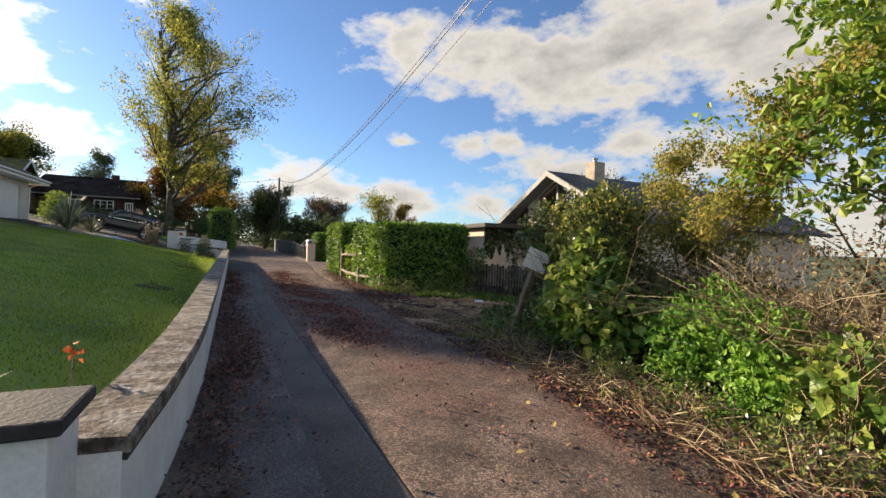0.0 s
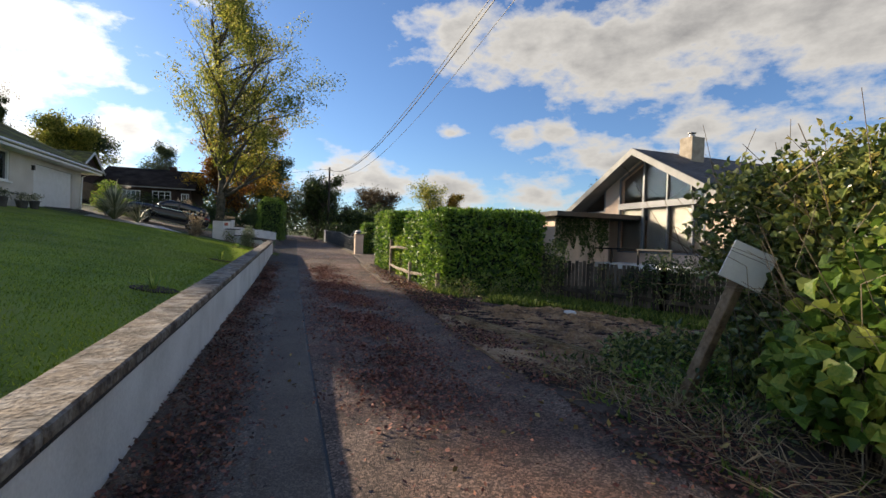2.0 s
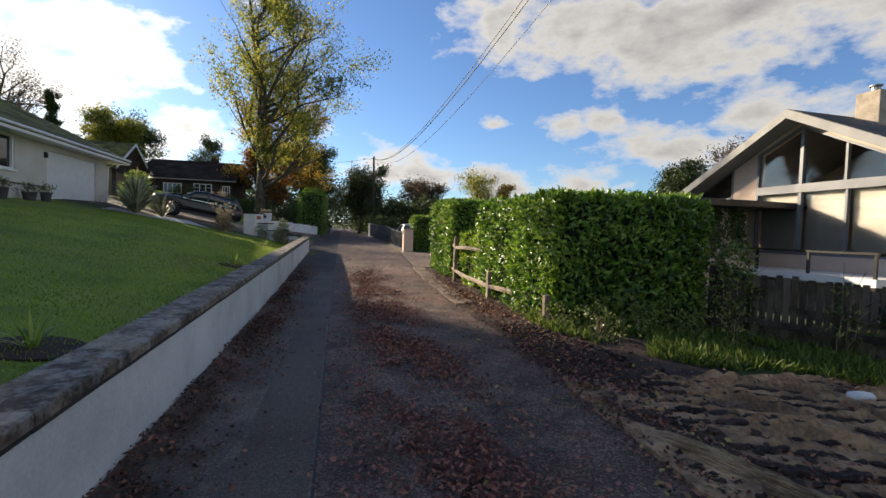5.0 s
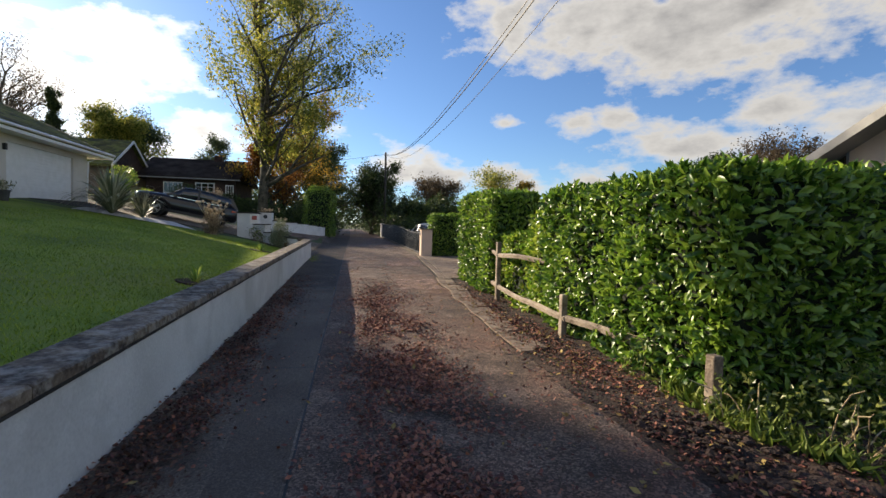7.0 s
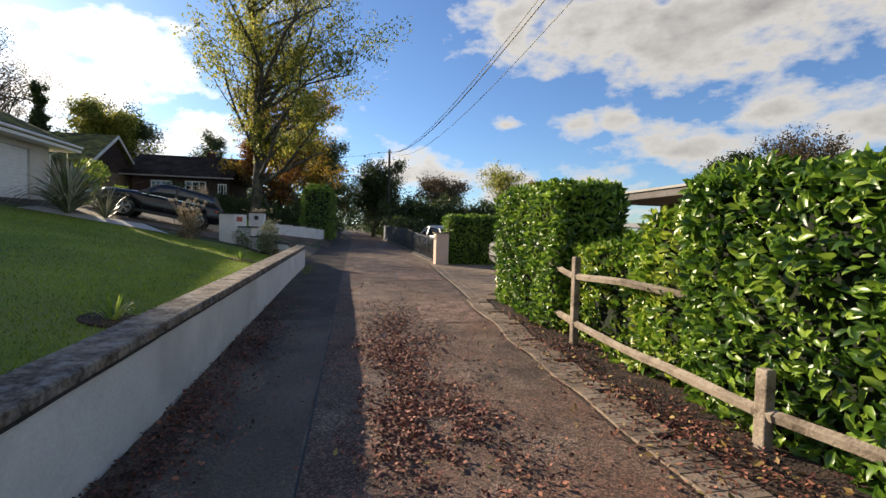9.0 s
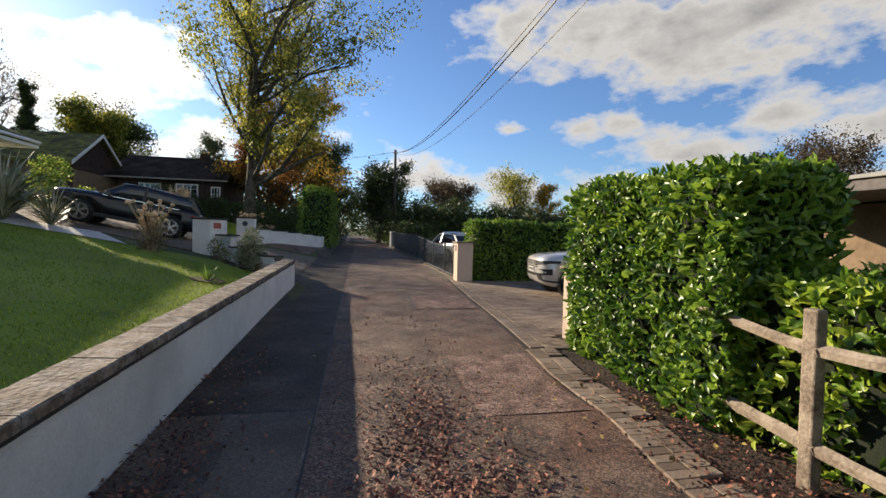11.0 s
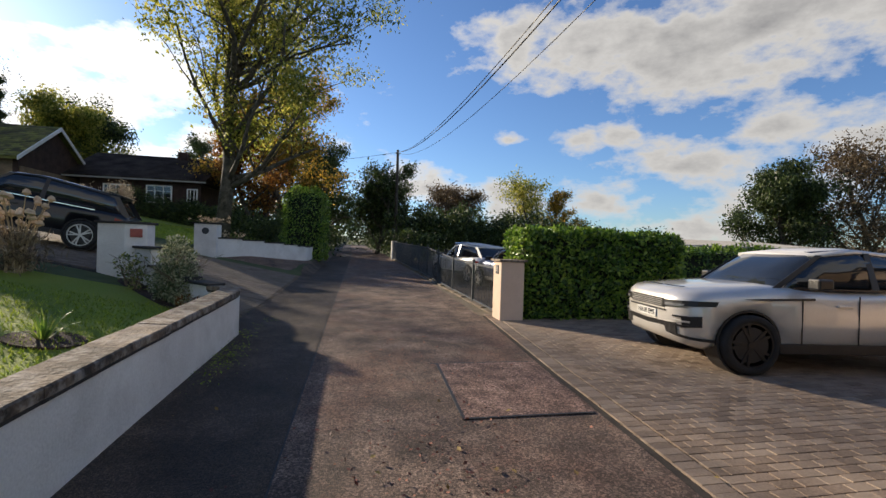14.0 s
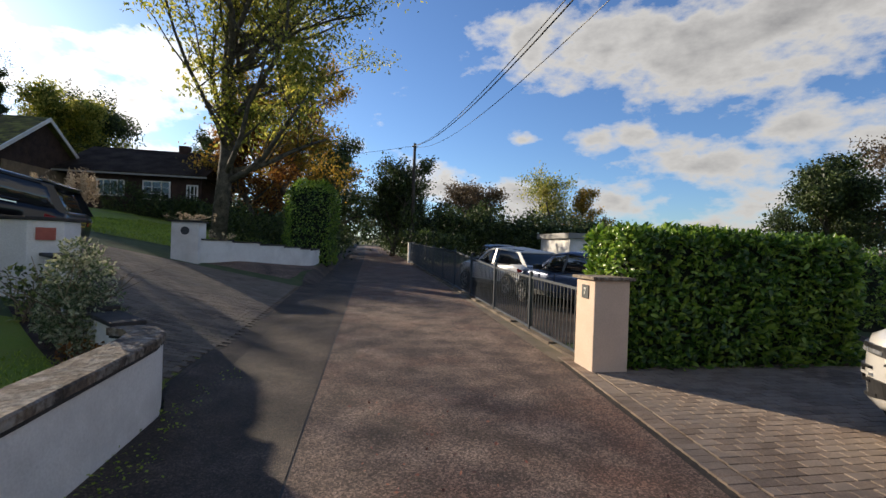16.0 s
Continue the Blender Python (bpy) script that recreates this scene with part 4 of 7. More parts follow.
# ---- trees ----
def tree(name, x, y, height, spread, trunk_r, leaf, n_leaf, label, seed, leaf_len=0.13, fork=0.3, up=0.5, limbs=9, lean=(0, 0), gap=0.0, z=None, twiggy=3, low=0.18, shape=None, category="tree", even=False, jitter=0.075, rich=False, wide=0.55, bark="bark", bias=0.0):
    """A tree: tapered trunk and limbs in one mesh, a crown of many small leaves in another."""
    r = np.random.default_rng(seed)
    z = L(x, y) if z is None else z
    ob = thing(name, (x, y, z), label=label, category=category)
    wood, tips = Geo(), []

    def limb(p, d, ln, rad, depth):
        pts, rads = [p], [rad]
        n = 5 if depth < 2 else 3
        for k in range(n):
            d = unit(d + r.normal(size=3) * 0.16 + np.array([0, 0, 0.08 * up]))
            p = p + d * ln / n
            pts.append(p), rads.append(max(min(0.006, trunk_r * 0.07), rad * (1 - 0.72 * (k + 1) / n)))
        wood.tube(pts, rads, 7 if depth == 0 else 5 if depth == 1 else 3)
        if depth >= 2:
            tips.extend([(q, depth) for q in pts[1:]])
        if depth >= twiggy:
            return
        for k in range(limbs if depth == 0 else 5 if depth == 1 else 4):
            s = r.uniform(fork if depth == 0 else 0.25, 1.0)
            i = min(int(s * n), n - 1)
            q = pts[i] + (pts[i + 1] - pts[i]) * (s * n - i)
            a = r.uniform(0, 2 * math.pi)
            side = np.array([math.cos(a) + (bias if depth == 0 else 0.0), math.sin(a), 0])
            nd = unit(side * (1.0 if depth == 0 else 0.9) + d * 0.55 + np.array([0, 0, up * r.uniform(0.3, 1.0)]))
            reach = spread * (1.15 - 0.6 * s) if depth == 0 else ln * r.uniform(0.35, 0.6)
            if shape is not None and depth == 0:
                reach *= shape(s)
            limb(q, nd, reach, rads[i] * r.uniform(0.4, 0.6), depth + 1)

    limb(np.zeros(3), unit(np.array([lean[0], lean[1], 1.0])), height * 0.93, trunk_r, 0)
    T = np.array([t[0] for t in tips])
    T = T[T[:, 2] > height * low]
    part("trunk", wood, bark, ob, "bark-covered trunk and limbs", smooth=True)
    per = r.integers(0, len(T), n_leaf)
    if gap:
        keep = np.array([noise.noise((p[0] * 0.35 + seed, p[1] * 0.35, p[2] * 0.35)) for p in T]) > gap - 0.35
        T2 = T[keep]
        per = r.integers(0, len(T2), n_leaf)
        T = T2
    if even:
        wt = np.maximum(0.15, 1.45 - T[:, 2] / height)
        per = r.choice(len(T), n_leaf, p=wt / wt.sum())
    P = T[per] + r.normal(size=(n_leaf, 3)) * spread * jitter
    P[:, 2] = np.maximum(P[:, 2], 0.05)
    D = unit(r.normal(size=(n_leaf, 3)) + np.array([0, 0, -0.4]))
    ls = r.uniform(0.6, 1.3, n_leaf) * leaf_len
    part("crown", leaves_geo(P, D, unit(r.normal(size=(n_leaf, 3)) + [0, 0, 0.6]), ls, ls * wide, rich), leaf, ob, "many small leaves", kind="stuff")
    return ob


tree("ash_tree", -5.2, 48.4, 23.0, 7.8, 0.4, "ash_leaf", 30000, "tall ash tree thinly leaved in yellowing autumn green", 11, leaf_len=0.23, limbs=38, fork=0.12, up=0.75, twiggy=3, low=0.1, shape=lambda s: 0.45 + 0.75 * math.sin(3.0 * s), even=True, jitter=0.05, lean=(0.02, 0), gap=0.28, bias=0.95)
tree("beech_tree", -5.2, 60, 13.5, 5.0, 0.26, "gold_leaf", 11000, "slender tree with golden brown autumn leaves", 21, leaf_len=0.25, limbs=14, fork=0.12, up=0.5)
tree("beech_tree", -3.0, 61.5, 15.5, 4.2, 0.24, "gold_leaf", 9000, "slender tree with golden brown autumn leaves", 22, leaf_len=0.25, limbs=14, fork=0.12, up=0.6)
tree("maple_tree", -5.9, 57.5, 8.0, 3.4, 0.2, "orange_leaf", 8000, "small tree with orange autumn leaves", 23, leaf_len=0.24, limbs=12, fork=0.1)
tree("holly_tree", 4.2, 64, 6.7, 3.9, 0.22, "dark_leaf", 15000, "dense dark green tree beside the telegraph pole", 24, leaf_len=0.24, limbs=16, fork=0.05, low=0.05)
tree("evergreen_tree", -1.5, 72, 9.0, 4.6, 0.25, "dark_leaf", 12000, "dark evergreen tree overhanging the lane", 25, leaf_len=0.27, limbs=14, fork=0.1)
tree("evergreen_tree", -2.5, 95, 12.0, 5.0, 0.3, "dark_leaf", 9000, "dark evergreen tree overhanging the lane", 26, leaf_len=0.35, limbs=14, fork=0.1)
tree("evergreen_tree", 7.0, 100, 9.0, 5.0, 0.3, "dark_leaf", 9000, "dark evergreen tree overhanging the lane", 36, leaf_len=0.35, limbs=14, fork=0.1)
tree("oak_tree", 15.5, 78, 7.5, 5.0, 0.28, "brown_leaf", 10000, "round-headed tree with brown autumn leaves", 27, leaf_len=0.27, limbs=14, fork=0.15)
tree("birch_tree", 25.5, 77, 9.5, 5.2, 0.26, "ash_leaf", 5500, "tree with thin yellow-green autumn leaves", 28, leaf_len=0.27, limbs=13, fork=0.2)
tree("birch_tree", 28.5, 76, 8.2, 3.4, 0.22, "gold_leaf", 6000, "small tree with bright yellow autumn leaves", 29, leaf_len=0.25, limbs=13, fork=0.15)
tree("oak_tree", 57, 70, 12.5, 7.0, 0.45, "dark_leaf", 26000, "broad dark green oak tree", 30, leaf_len=0.4, limbs=20, fork=0.1, low=0.06)
tree("oak_tree", 70, 68, 17.0, 9.0, 0.5, "brown_leaf", 12000, "broad brown-leaved oak tree", 31, leaf_len=0.4, limbs=18, fork=0.1, low=0.06)
tree("cedar_tree", -31, 78, 11.5, 6.0, 0.4, "dark_leaf", 14000, "dark layered cedar tree", 32, leaf_len=0.3, limbs=22, fork=0.15, up=0.05)
tree("willow_tree", -26.5, 74, 9.0, 4.6, 0.35, "ash_leaf", 15000, "yellow-green rounded willow tree", 33, leaf_len=0.3, limbs=16, fork=0.15)
tree("cypress_tree", -36, 78, 12.5, 2.2, 0.35, "dark_leaf", 14000, "narrow dark cypress tree", 34, leaf_len=0.3, limbs=30, fork=0.05, up=1.6)
tree("bare_tree", -40, 76, 17.0, 7.0, 0.4, "brown_leaf", 3500, "nearly bare autumn tree with brown twigs", 35, leaf_len=0.25, limbs=18, fork=0.25, up=0.7)
# unseen trees added on the sun side; heights set where their shade ends
for k, (tx, ty) in enumerate(((-37, 53.3), (-38.5, 56.8), (-42, 64.0))):
    tree("shade_tree", tx, ty, (16.6, 18.4, 20.8)[k], 3.6, 0.45, "dark_leaf", 16000, "tall unseen tree added to shade the lane and verge", 50 + k, leaf_len=0.45, limbs=22, fork=0.3, up=0.7)
tree("pine_tree", -20, 92, 11.0, 4.0, 0.3, "dark_leaf", 6000, "distant dark pine tree", 37, leaf_len=0.3, limbs=14, fork=0.4)


def woods(name, pts, leaf, n, h, label, leaf_len=0.5):
    """A far belt of shrubs or woods, which nobody could count."""
    P = []
    for x, y, w in pts:
        k = n // len(pts)
        p = rng.normal(size=(k, 3)) * [w * 0.45, w * 0.3, 1]
        zz = np.abs(rng.uniform(0, 1, k)) ** 0.7 * h * (0.75 + 0.35 * np.array([noise.noise((x + q[0] * 0.35, y, 1)) for q in p]) + 0.25 * np.array([noise.noise((x + q[0] * 1.2, y, 5)) for q in p]))
        P.append(np.stack([x + p[:, 0], y + p[:, 1], land(x + p[:, 0], y + p[:, 1]) + zz], 1))
    P = np.concatenate(P)
    ls = rng.uniform(0.6, 1.3, len(P)) * leaf_len
    return solid(name, leaves_geo(P, rand_dirs(len(P)), rand_dirs(len(P), 0.5), ls, ls * 0.6), leaf, label, "woods", kind="stuff")


woods("shrub_belt", [(8 + k * 2.6, 66 + (k % 3) * 1.2, 4.5) for k in range(10)], "dark_leaf", 36000, 5.4, "dark green belt of shrubs and hedgerow", 0.3)
woods("shrub_belt", [(-10 + k * 1.8, 57.5 + (k % 2), 3.0) for k in range(5)], "dark_leaf", 10000, 2.2, "dark evergreen shrubs under the trees", 0.22)
woods("roadside_shrubs", [(-1.6 - 0.02 * k, 52 + k * 4, 2.0) for k in range(14)], "dark_leaf", 16000, 3.0, "dark shrubs lining the lane", 0.24)
woods("roadside_shrubs", [(6.6 + 0.03 * k, 57 + k * 5, 2.2) for k in range(12)], "dark_leaf", 14000, 2.8, "dark shrubs lining the lane", 0.24)
woods("far_woods", [(-60 + k * 14, 150 + (k % 3) * 8, 16) for k in range(9)], "dark_leaf", 16000, 11, "distant dark woods", 1.0)
woods("far_woods", [(90 + k * 22, 260 - k * 6, 26) for k in range(14)], "brown_leaf", 16000, 9, "distant autumn woods on the far hillside", 1.6)
woods("left_woods", [(-75 + k * 7, 100 + (k % 2) * 6, 8) for k in range(8)], "brown_leaf", 12000, 6, "autumn woods behind the bungalows", 0.7)
woods("left_woods", [(-50 - k * 5, 60 - k * 9, 9) for k in range(5)], "dark_leaf", 9000, 6, "dark trees behind the bungalow", 0.6)

# ---- telegraph pole and wires ----
pole = thing("telegraph_pole", (5.6, 61, L(5.6, 61)), label="dark wooden telegraph pole carrying overhead wires", category="pole")
part("pole", Geo().tube([(5.6, 61, L(5.6, 61) - 0.3), (5.6, 61, 6), (5.6, 61, 10.3)], [0.16, 0.14, 0.11], 12), "pole_wood", pole, world=True, smooth=True)
part("bracket", Geo().box(5.35, 60.9, 9.95, 5.85, 60.97, 10.05), "metal_grey", pole, world=True)
back_pole = thing("telegraph_pole", (5.6, -3, L(5.6, -3)), label="dark wooden telegraph pole carrying overhead wires", category="pole")
part("pole", Geo().tube([(5.6, -3, L(5.6, -3) - 0.3), (5.6, -3, 6), (5.6, -3, 10.3)], [0.16, 0.14, 0.11], 12), "pole_wood", back_pole, world=True, smooth=True)
for dx, dz, sag, rr in ((-0.12, 0.0, 3.2, 0.013), (0.0, 0.02, 3.25, 0.019), (0.22, -0.1, 3.6, 0.01)):
    pts = [(5.6 + dx * (1 + 0.0 * s), 61 - 64 * s, 10.1 + dz - sag * 4 * s * (1 - s)) for s in np.linspace(0, 1, 33)]
    solid("overhead_wire", Geo().tube(pts, rr, 5), "black_plastic", "thin black overhead wire strung between poles", "wire", group="overhead wires")
pts = [(5.6 - 30 * s, 61 + 10 * s, 10.1 - 5.0 * s * (1 - s)) for s in np.linspace(0, 1, 13)]
solid("overhead_wire", Geo().tube(pts, 0.014, 5), "black_plastic", "thin black overhead wire strung between poles", "wire", group="overhead wires")


# ---- paving ----
M["block_dark"] = material("old_paving_block", [(0.08, 0.06, 0.042), (0.15, 0.113, 0.082), (0.21, 0.162, 0.12)], 1.0, 0.9, bump=0.5, fine=60, island=0.4, rand=0.4, stain=(0.05, 0.05, 0.03), stain_scale=1.0, stain_amount=0.5)


def paving(name, label, rows, mat, singles, parent_at, turn=0.0, category="paving", up=0.03):
    """rows: centres and half sizes of blocks; the first ones are separate pieces, the rest one mesh."""
    th = thing(name, parent_at, label=label, category=category, kind="structure")
    g = Geo()
    ca, sa = math.cos(turn), math.sin(turn)
    o = Vector(parent_at)
    for i, (x, y, hx, hy) in enumerate(rows):
        c = [(x + dx * ca - dy * sa, y + dx * sa + dy * ca) for dx, dy in ((-hx, -hy), (hx, -hy), (hx, hy), (-hx, hy))]
        k = [(x + (a - x) * 0.965, y + (b - y) * 0.965) for a, b in c]
        lift = up + 0.004 * (rng.random() - 0.5)
        ks = [(a, b, z + lift) for (a, b), z in zip(k, land([q[0] for q in k], [q[1] for q in k]))]
        cs = [(a, b, z + lift - 0.004) for (a, b), z in zip(c, land([q[0] for q in c], [q[1] for q in c]))]
        bs = [(a, b, z - 0.03) for a, b, z in cs]
        f = [(0, 1, 2, 3)] + [(4 + j, 4 + (j + 1) % 4, (j + 1) % 4, j) for j in range(4)] + [(8 + j, 8 + (j + 1) % 4, 4 + (j + 1) % 4, 4 + j) for j in range(4)]
        if i < singles:
            part("paving_block", Geo().add(ks + cs + bs, f), mat, th, world=True)
        else:
            g.add(ks + cs + bs, f)
    if g.v:
        part("paving_blocks", g, mat, th, "small rectangular paving blocks", world=True, kind="stuff")
    return th


PAVE_L = lambda y: ROAD_R(max(y, 22.0)) + 0.12
strip("paving_bed", 22.7, 31.2, 0.5, lambda y: ROAD_R(y) - 0.12, lambda y: 12.5, 8, 0.012, "joint", label="sandy bed of the block paving", category="paving", kind="structure")
rows = []
for k in range(86):
    y = 22.8 + k * 0.103
    if y < 31.2:
        rows.append((PAVE_L(y) + 0.06, y, 0.098, 0.049))
field_ = []
for j in range(82):
    y = 22.75 + j * 0.105
    if j % 2 and y < 31.1:
        field_.append((PAVE_L(y) + 0.231, y, 0.047, 0.0485))
    for i in range(42):
        x = PAVE_L(y) + 0.28 + (i + 0.5 * (j % 2)) * 0.207
        if y < 31.1 and x < 12.3 and not (x > 4.6 and y < 23.4 and x < 5.2) and not (x > 5.1 and y < 22.9):
            field_.append((x, y, 0.0985, 0.0485))
field_.sort(key=lambda r: r[0] + 0.35 * abs(r[1] - 26))
paving("block_paving", "buff block-paved driveway with a bordering course along the lane", rows + field_, "block", 300, (6, 27, L(6, 27)))
edge = []
for k in range(67):
    y = 15.6 + k * 0.106
    x = ROAD_R(y) + 0.2
    edge += [(x - 0.11, y, 0.1, 0.049)] + ([(x + 0.1, y + 0.01, 0.1, 0.049)] if k % 9 else [])
paving("brick_edging", "half-buried brick edging course beside the verge", edge, "block", 140, (4.2, 18, L(4.2, 18)), up=0.042)
rows = []
for j in range(90):
    y = 29.9 + j * 0.105
    for i in range(46):
        x = -0.2 - (i + 0.5 * (j % 2)) * 0.207
        u = -x
        inside = y > 29.75 + (1.25 * u if u < 2.3 else 2.85) and y < 39.2
        if inside and not (-3.6 < x < -2.5 and 32.2 < y < 33.1):
            rows.append((x, y, 0.0985, 0.0485))
strip("driveway_bed", 29.6, 39.6, 0.3, lambda y: -12.0 if y > 32.6 else -0.25 - 0.78 * (y - 29.6), lambda y: float(wall_x(y)) - 0.02, 30, 0.012, "joint", label="sandy bed of the driveway", category="paving", kind="structure")
strip("driveway_apron", 39.3, 44.1, 0.3, lambda y: float(np.interp(y, [39.3, 39.6, 43.1, 44.1], [-3.2, -3.0, -0.6, -0.3])), lambda y: float(wall_x(y)) - 0.02, 6, 0.014, "asphalt", label="worn tarmac apron of the driveway", category="paving", kind="structure")
rows.sort(key=lambda r: math.hypot(r[0] + 0.5, r[1] - 31))
paving("block_driveway", "dark weathered block driveway rising to the garage", rows, "block_dark", 200, (-4, 35, L(-4, 35)))


# ---- cream house with the glazed gable ----
def roofline(y):
    return 5.55 - 0.53 * abs(y - 18.0)


house = thing("gabled_house", (18, 18, L(18, 18)), label="cream rendered house with a grey-framed glazed gable and slate roof", category="house")
FX = 15.2
wall_face = lambda poly: Geo().prism([(FX, y, z) for y, z in poly], (0.3, 0, 0))
pieces = [[(13.5, -0.9), (22.5, -0.9), (22.5, 1.2), (13.5, 1.2)], [(13.5, 1.2), (14.95, 1.2), (14.95, roofline(14.95)), (13.5, roofline(13.5))],
          [(19.5, 1.2), (20.45, 1.2), (20.45, roofline(20.45)), (19.5, roofline(19.5))], [(22.3, 1.2), (22.5, 1.2), (22.5, roofline(22.5)), (22.3, roofline(22.3))],
          [(14.95, 3.55), (18.05, 5.2), (18.0, roofline(18.0)), (14.95, roofline(14.95))], [(18.05, 5.2), (19.5, 4.5), (19.5, roofline(19.5)), (18.0, roofline(18))],
          [(20.45, 1.2), (22.3, 1.2), (22.3, 3.1), (20.45, 3.1)]]
for p in pieces:
    part("wall", wall_face(p), "cream", house, world=True)
part("wall", Geo().box(15.5, 13.5, -0.9, 29, 13.8, roofline(13.5)), "cream", house, world=True)
part("wall", Geo().box(15.5, 22.2, -0.9, 29, 22.5, roofline(22.5)), "cream", house, world=True)
part("wall", Geo().prism([(29, 13.5, -0.9), (29, 22.5, -0.9), (29, 22.5, roofline(22.5)), (29, 18, 5.5), (29, 13.5, roofline(13.5))], (0.3, 0, 0)), "cream", house, world=True)
for sgn in (-1, 1):
    g = Geo()
    ye = 18 + sgn * 5.2
    poly = [(18, 5.62), (ye, roofline(ye) + 0.07), (ye, roofline(ye) - 0.05), (18, 5.5)]
    g.prism([(14.55, y, z) for y, z in poly], (15.5, 0, 0))
    roof = part("roof", g, "slate", house, "slate roof slope", world=True)
    nrow = 26
    for r in range(nrow):
        ya, yb = 18 + sgn * 5.25 * r / nrow, 18 + sgn * 5.25 * (r + 1.25) / nrow
        za, zb2 = 5.63 - 0.53 * abs(ya - 18), 5.63 - 0.53 * abs(yb - 18) + 0.02
        part("slate_course", Geo().prism([(14.5, ya, za), (14.5, yb, zb2), (14.5, yb, zb2 + 0.016), (14.5, ya, za + 0.012)], (15.6, 0, 0)), "slate", roof, world=True)
    bb = [(18, 5.64), (ye, roofline(ye) + 0.1), (ye, roofline(ye) - 0.16), (18, 5.36)]
    part("bargeboard", Geo().prism([(14.44, y, z) for y, z in bb], (0.05, 0, 0)), "grey_fascia", house, "pale grey bargeboard", world=True)
    part("soffit", Geo().prism([(14.5, 18, 5.4), (14.5, ye, roofline(ye) - 0.12), (14.5, ye, roofline(ye) - 0.09), (14.5, 18, 5.43)], (0.7, 0, 0)), "grey_fascia", house, world=True)
    part("gutter", Geo().tube([(14.5, ye + sgn * 0.05, roofline(ye)), (30, ye + sgn * 0.05, roofline(ye))], 0.06, 8), "black_plastic", house, "black gutter", world=True)
part("downpipe", Geo().tube([(15.7, 13.42, roofline(12.9)), (15.7, 13.42, -0.9)], 0.035, 8), "black_plastic", house, world=True)
ch = part("chimney", Geo().box(16.7, 17.0, 4.7, 17.4, 17.65, 6.2), "chimney", house, "stone chimney stack", world=True, bevel=0.02)
part("flue", Geo().tube([(17.05, 17.35, 6.15), (17.05, 17.35, 6.36)], 0.12, 12).disc((17.05, 17.35, 6.4), (0, 0, 1), 0, 0.17, 0.03, 12), "metal_grey", ch, "metal flue cowl", world=True)
win = part("window_frame", Geo(), "grey_frame", house, "grey window frames")


def frame_bar(y0, z0, y1, z1, w=0.07, d=0.12):
    a, b = Vector((FX - 0.02, y0, z0)), Vector((FX - 0.02, y1, z1))
    t = (b - a).normalized()
    n = Vector((0, -t.z, t.y)) * w / 2
    part("frame_bar", Geo().prism([a - n, b - n, b + n, a + n], (d, 0, 0)), "grey_frame", win, world=True)


for bars in ((14.97, 1.2, 14.97, 3.5), (19.47, 1.2, 19.47, 4.5), (14.95, 3.55, 18.05, 5.18), (18.05, 5.18, 19.5, 4.48), (14.95, 1.23, 19.5, 1.23),
             (18.02, 1.2, 18.02, 5.15), (16.7, 1.2, 16.7, 3.2), (15.5, 1.2, 15.5, 3.2), (15.2, 2.15, 15.5, 2.15), (16.75, 3.4, 16.75, 4.45), (15.6, 3.4, 15.6, 3.85), (20.45, 3.12, 22.3, 3.12), (20.47, 3.1, 20.47, 4.15), (20.45, 4.15, 22.3, 3.16)):
    frame_bar(*bars, w=0.1 if bars[0] in (18.02, 15.5) else 0.065)
part("transom", Geo().box(FX - 0.05, 14.93, 3.14, FX + 0.12, 19.52, 3.4), "grey_frame", house, "grey transom beam", world=True)
for poly in ([(14.97, 1.23), (19.47, 1.23), (19.47, 3.14), (14.97, 3.14)], [(14.97, 3.4), (19.47, 3.4), (19.47, 4.48), (18.05, 5.15), (14.97, 3.53)], [(20.47, 3.13), (22.25, 3.13), (20.47, 4.12)]):
    o = part("pane", Geo().prism([(FX + 0.06, y, z) for y, z in poly], (0.012, 0, 0)), "pane", win, world=True)
    o.visible_shadow = False
part("room_wall", Geo().box(19.5, 13.8, -0.6, 19.7, 22.2, 4.9), "blind", house, "pale room wall", world=True)
part("floor_slab", Geo().box(15.5, 13.8, 0.9, 19.5, 22.2, 1.1), "wood_grey", house, world=True)
for y0, y1 in ((15.05, 15.45), (15.58, 16.6), (16.8, 17.9), (18.15, 19.4)):
    part("blind", Geo().box(FX + 0.16, y0, 1.35, FX + 0.18, y1, 3.12), "blind", house, "drawn pale blind", world=True)
deck = thing("balcony", (14.3, 17, L(14.3, 17)), label="raised deck with a dark rail below the glazed gable", category="balcony", group="")
part("deck_slab", Geo().box(13.5, 14.8, 0.55, 15.19, 19.4, 0.75), "white_paint", deck, world=True)
part("hand_rail", Geo().box(13.5, 14.8, 1.32, 13.58, 19.4, 1.38), "black_paint", deck, world=True)
for y in (14.85, 16.4, 17.9, 19.35):
    part("rail_post", Geo().box(13.51, y - 0.03, 0.75, 13.57, y + 0.03, 1.32), "black_paint", deck, world=True)
for y in (14.9, 19.3):
    part("deck_post", Geo().box(13.55, y - 0.06, L(13.6, y) - 0.2, 13.67, y + 0.06, 0.55), "wood_dark", deck, world=True)

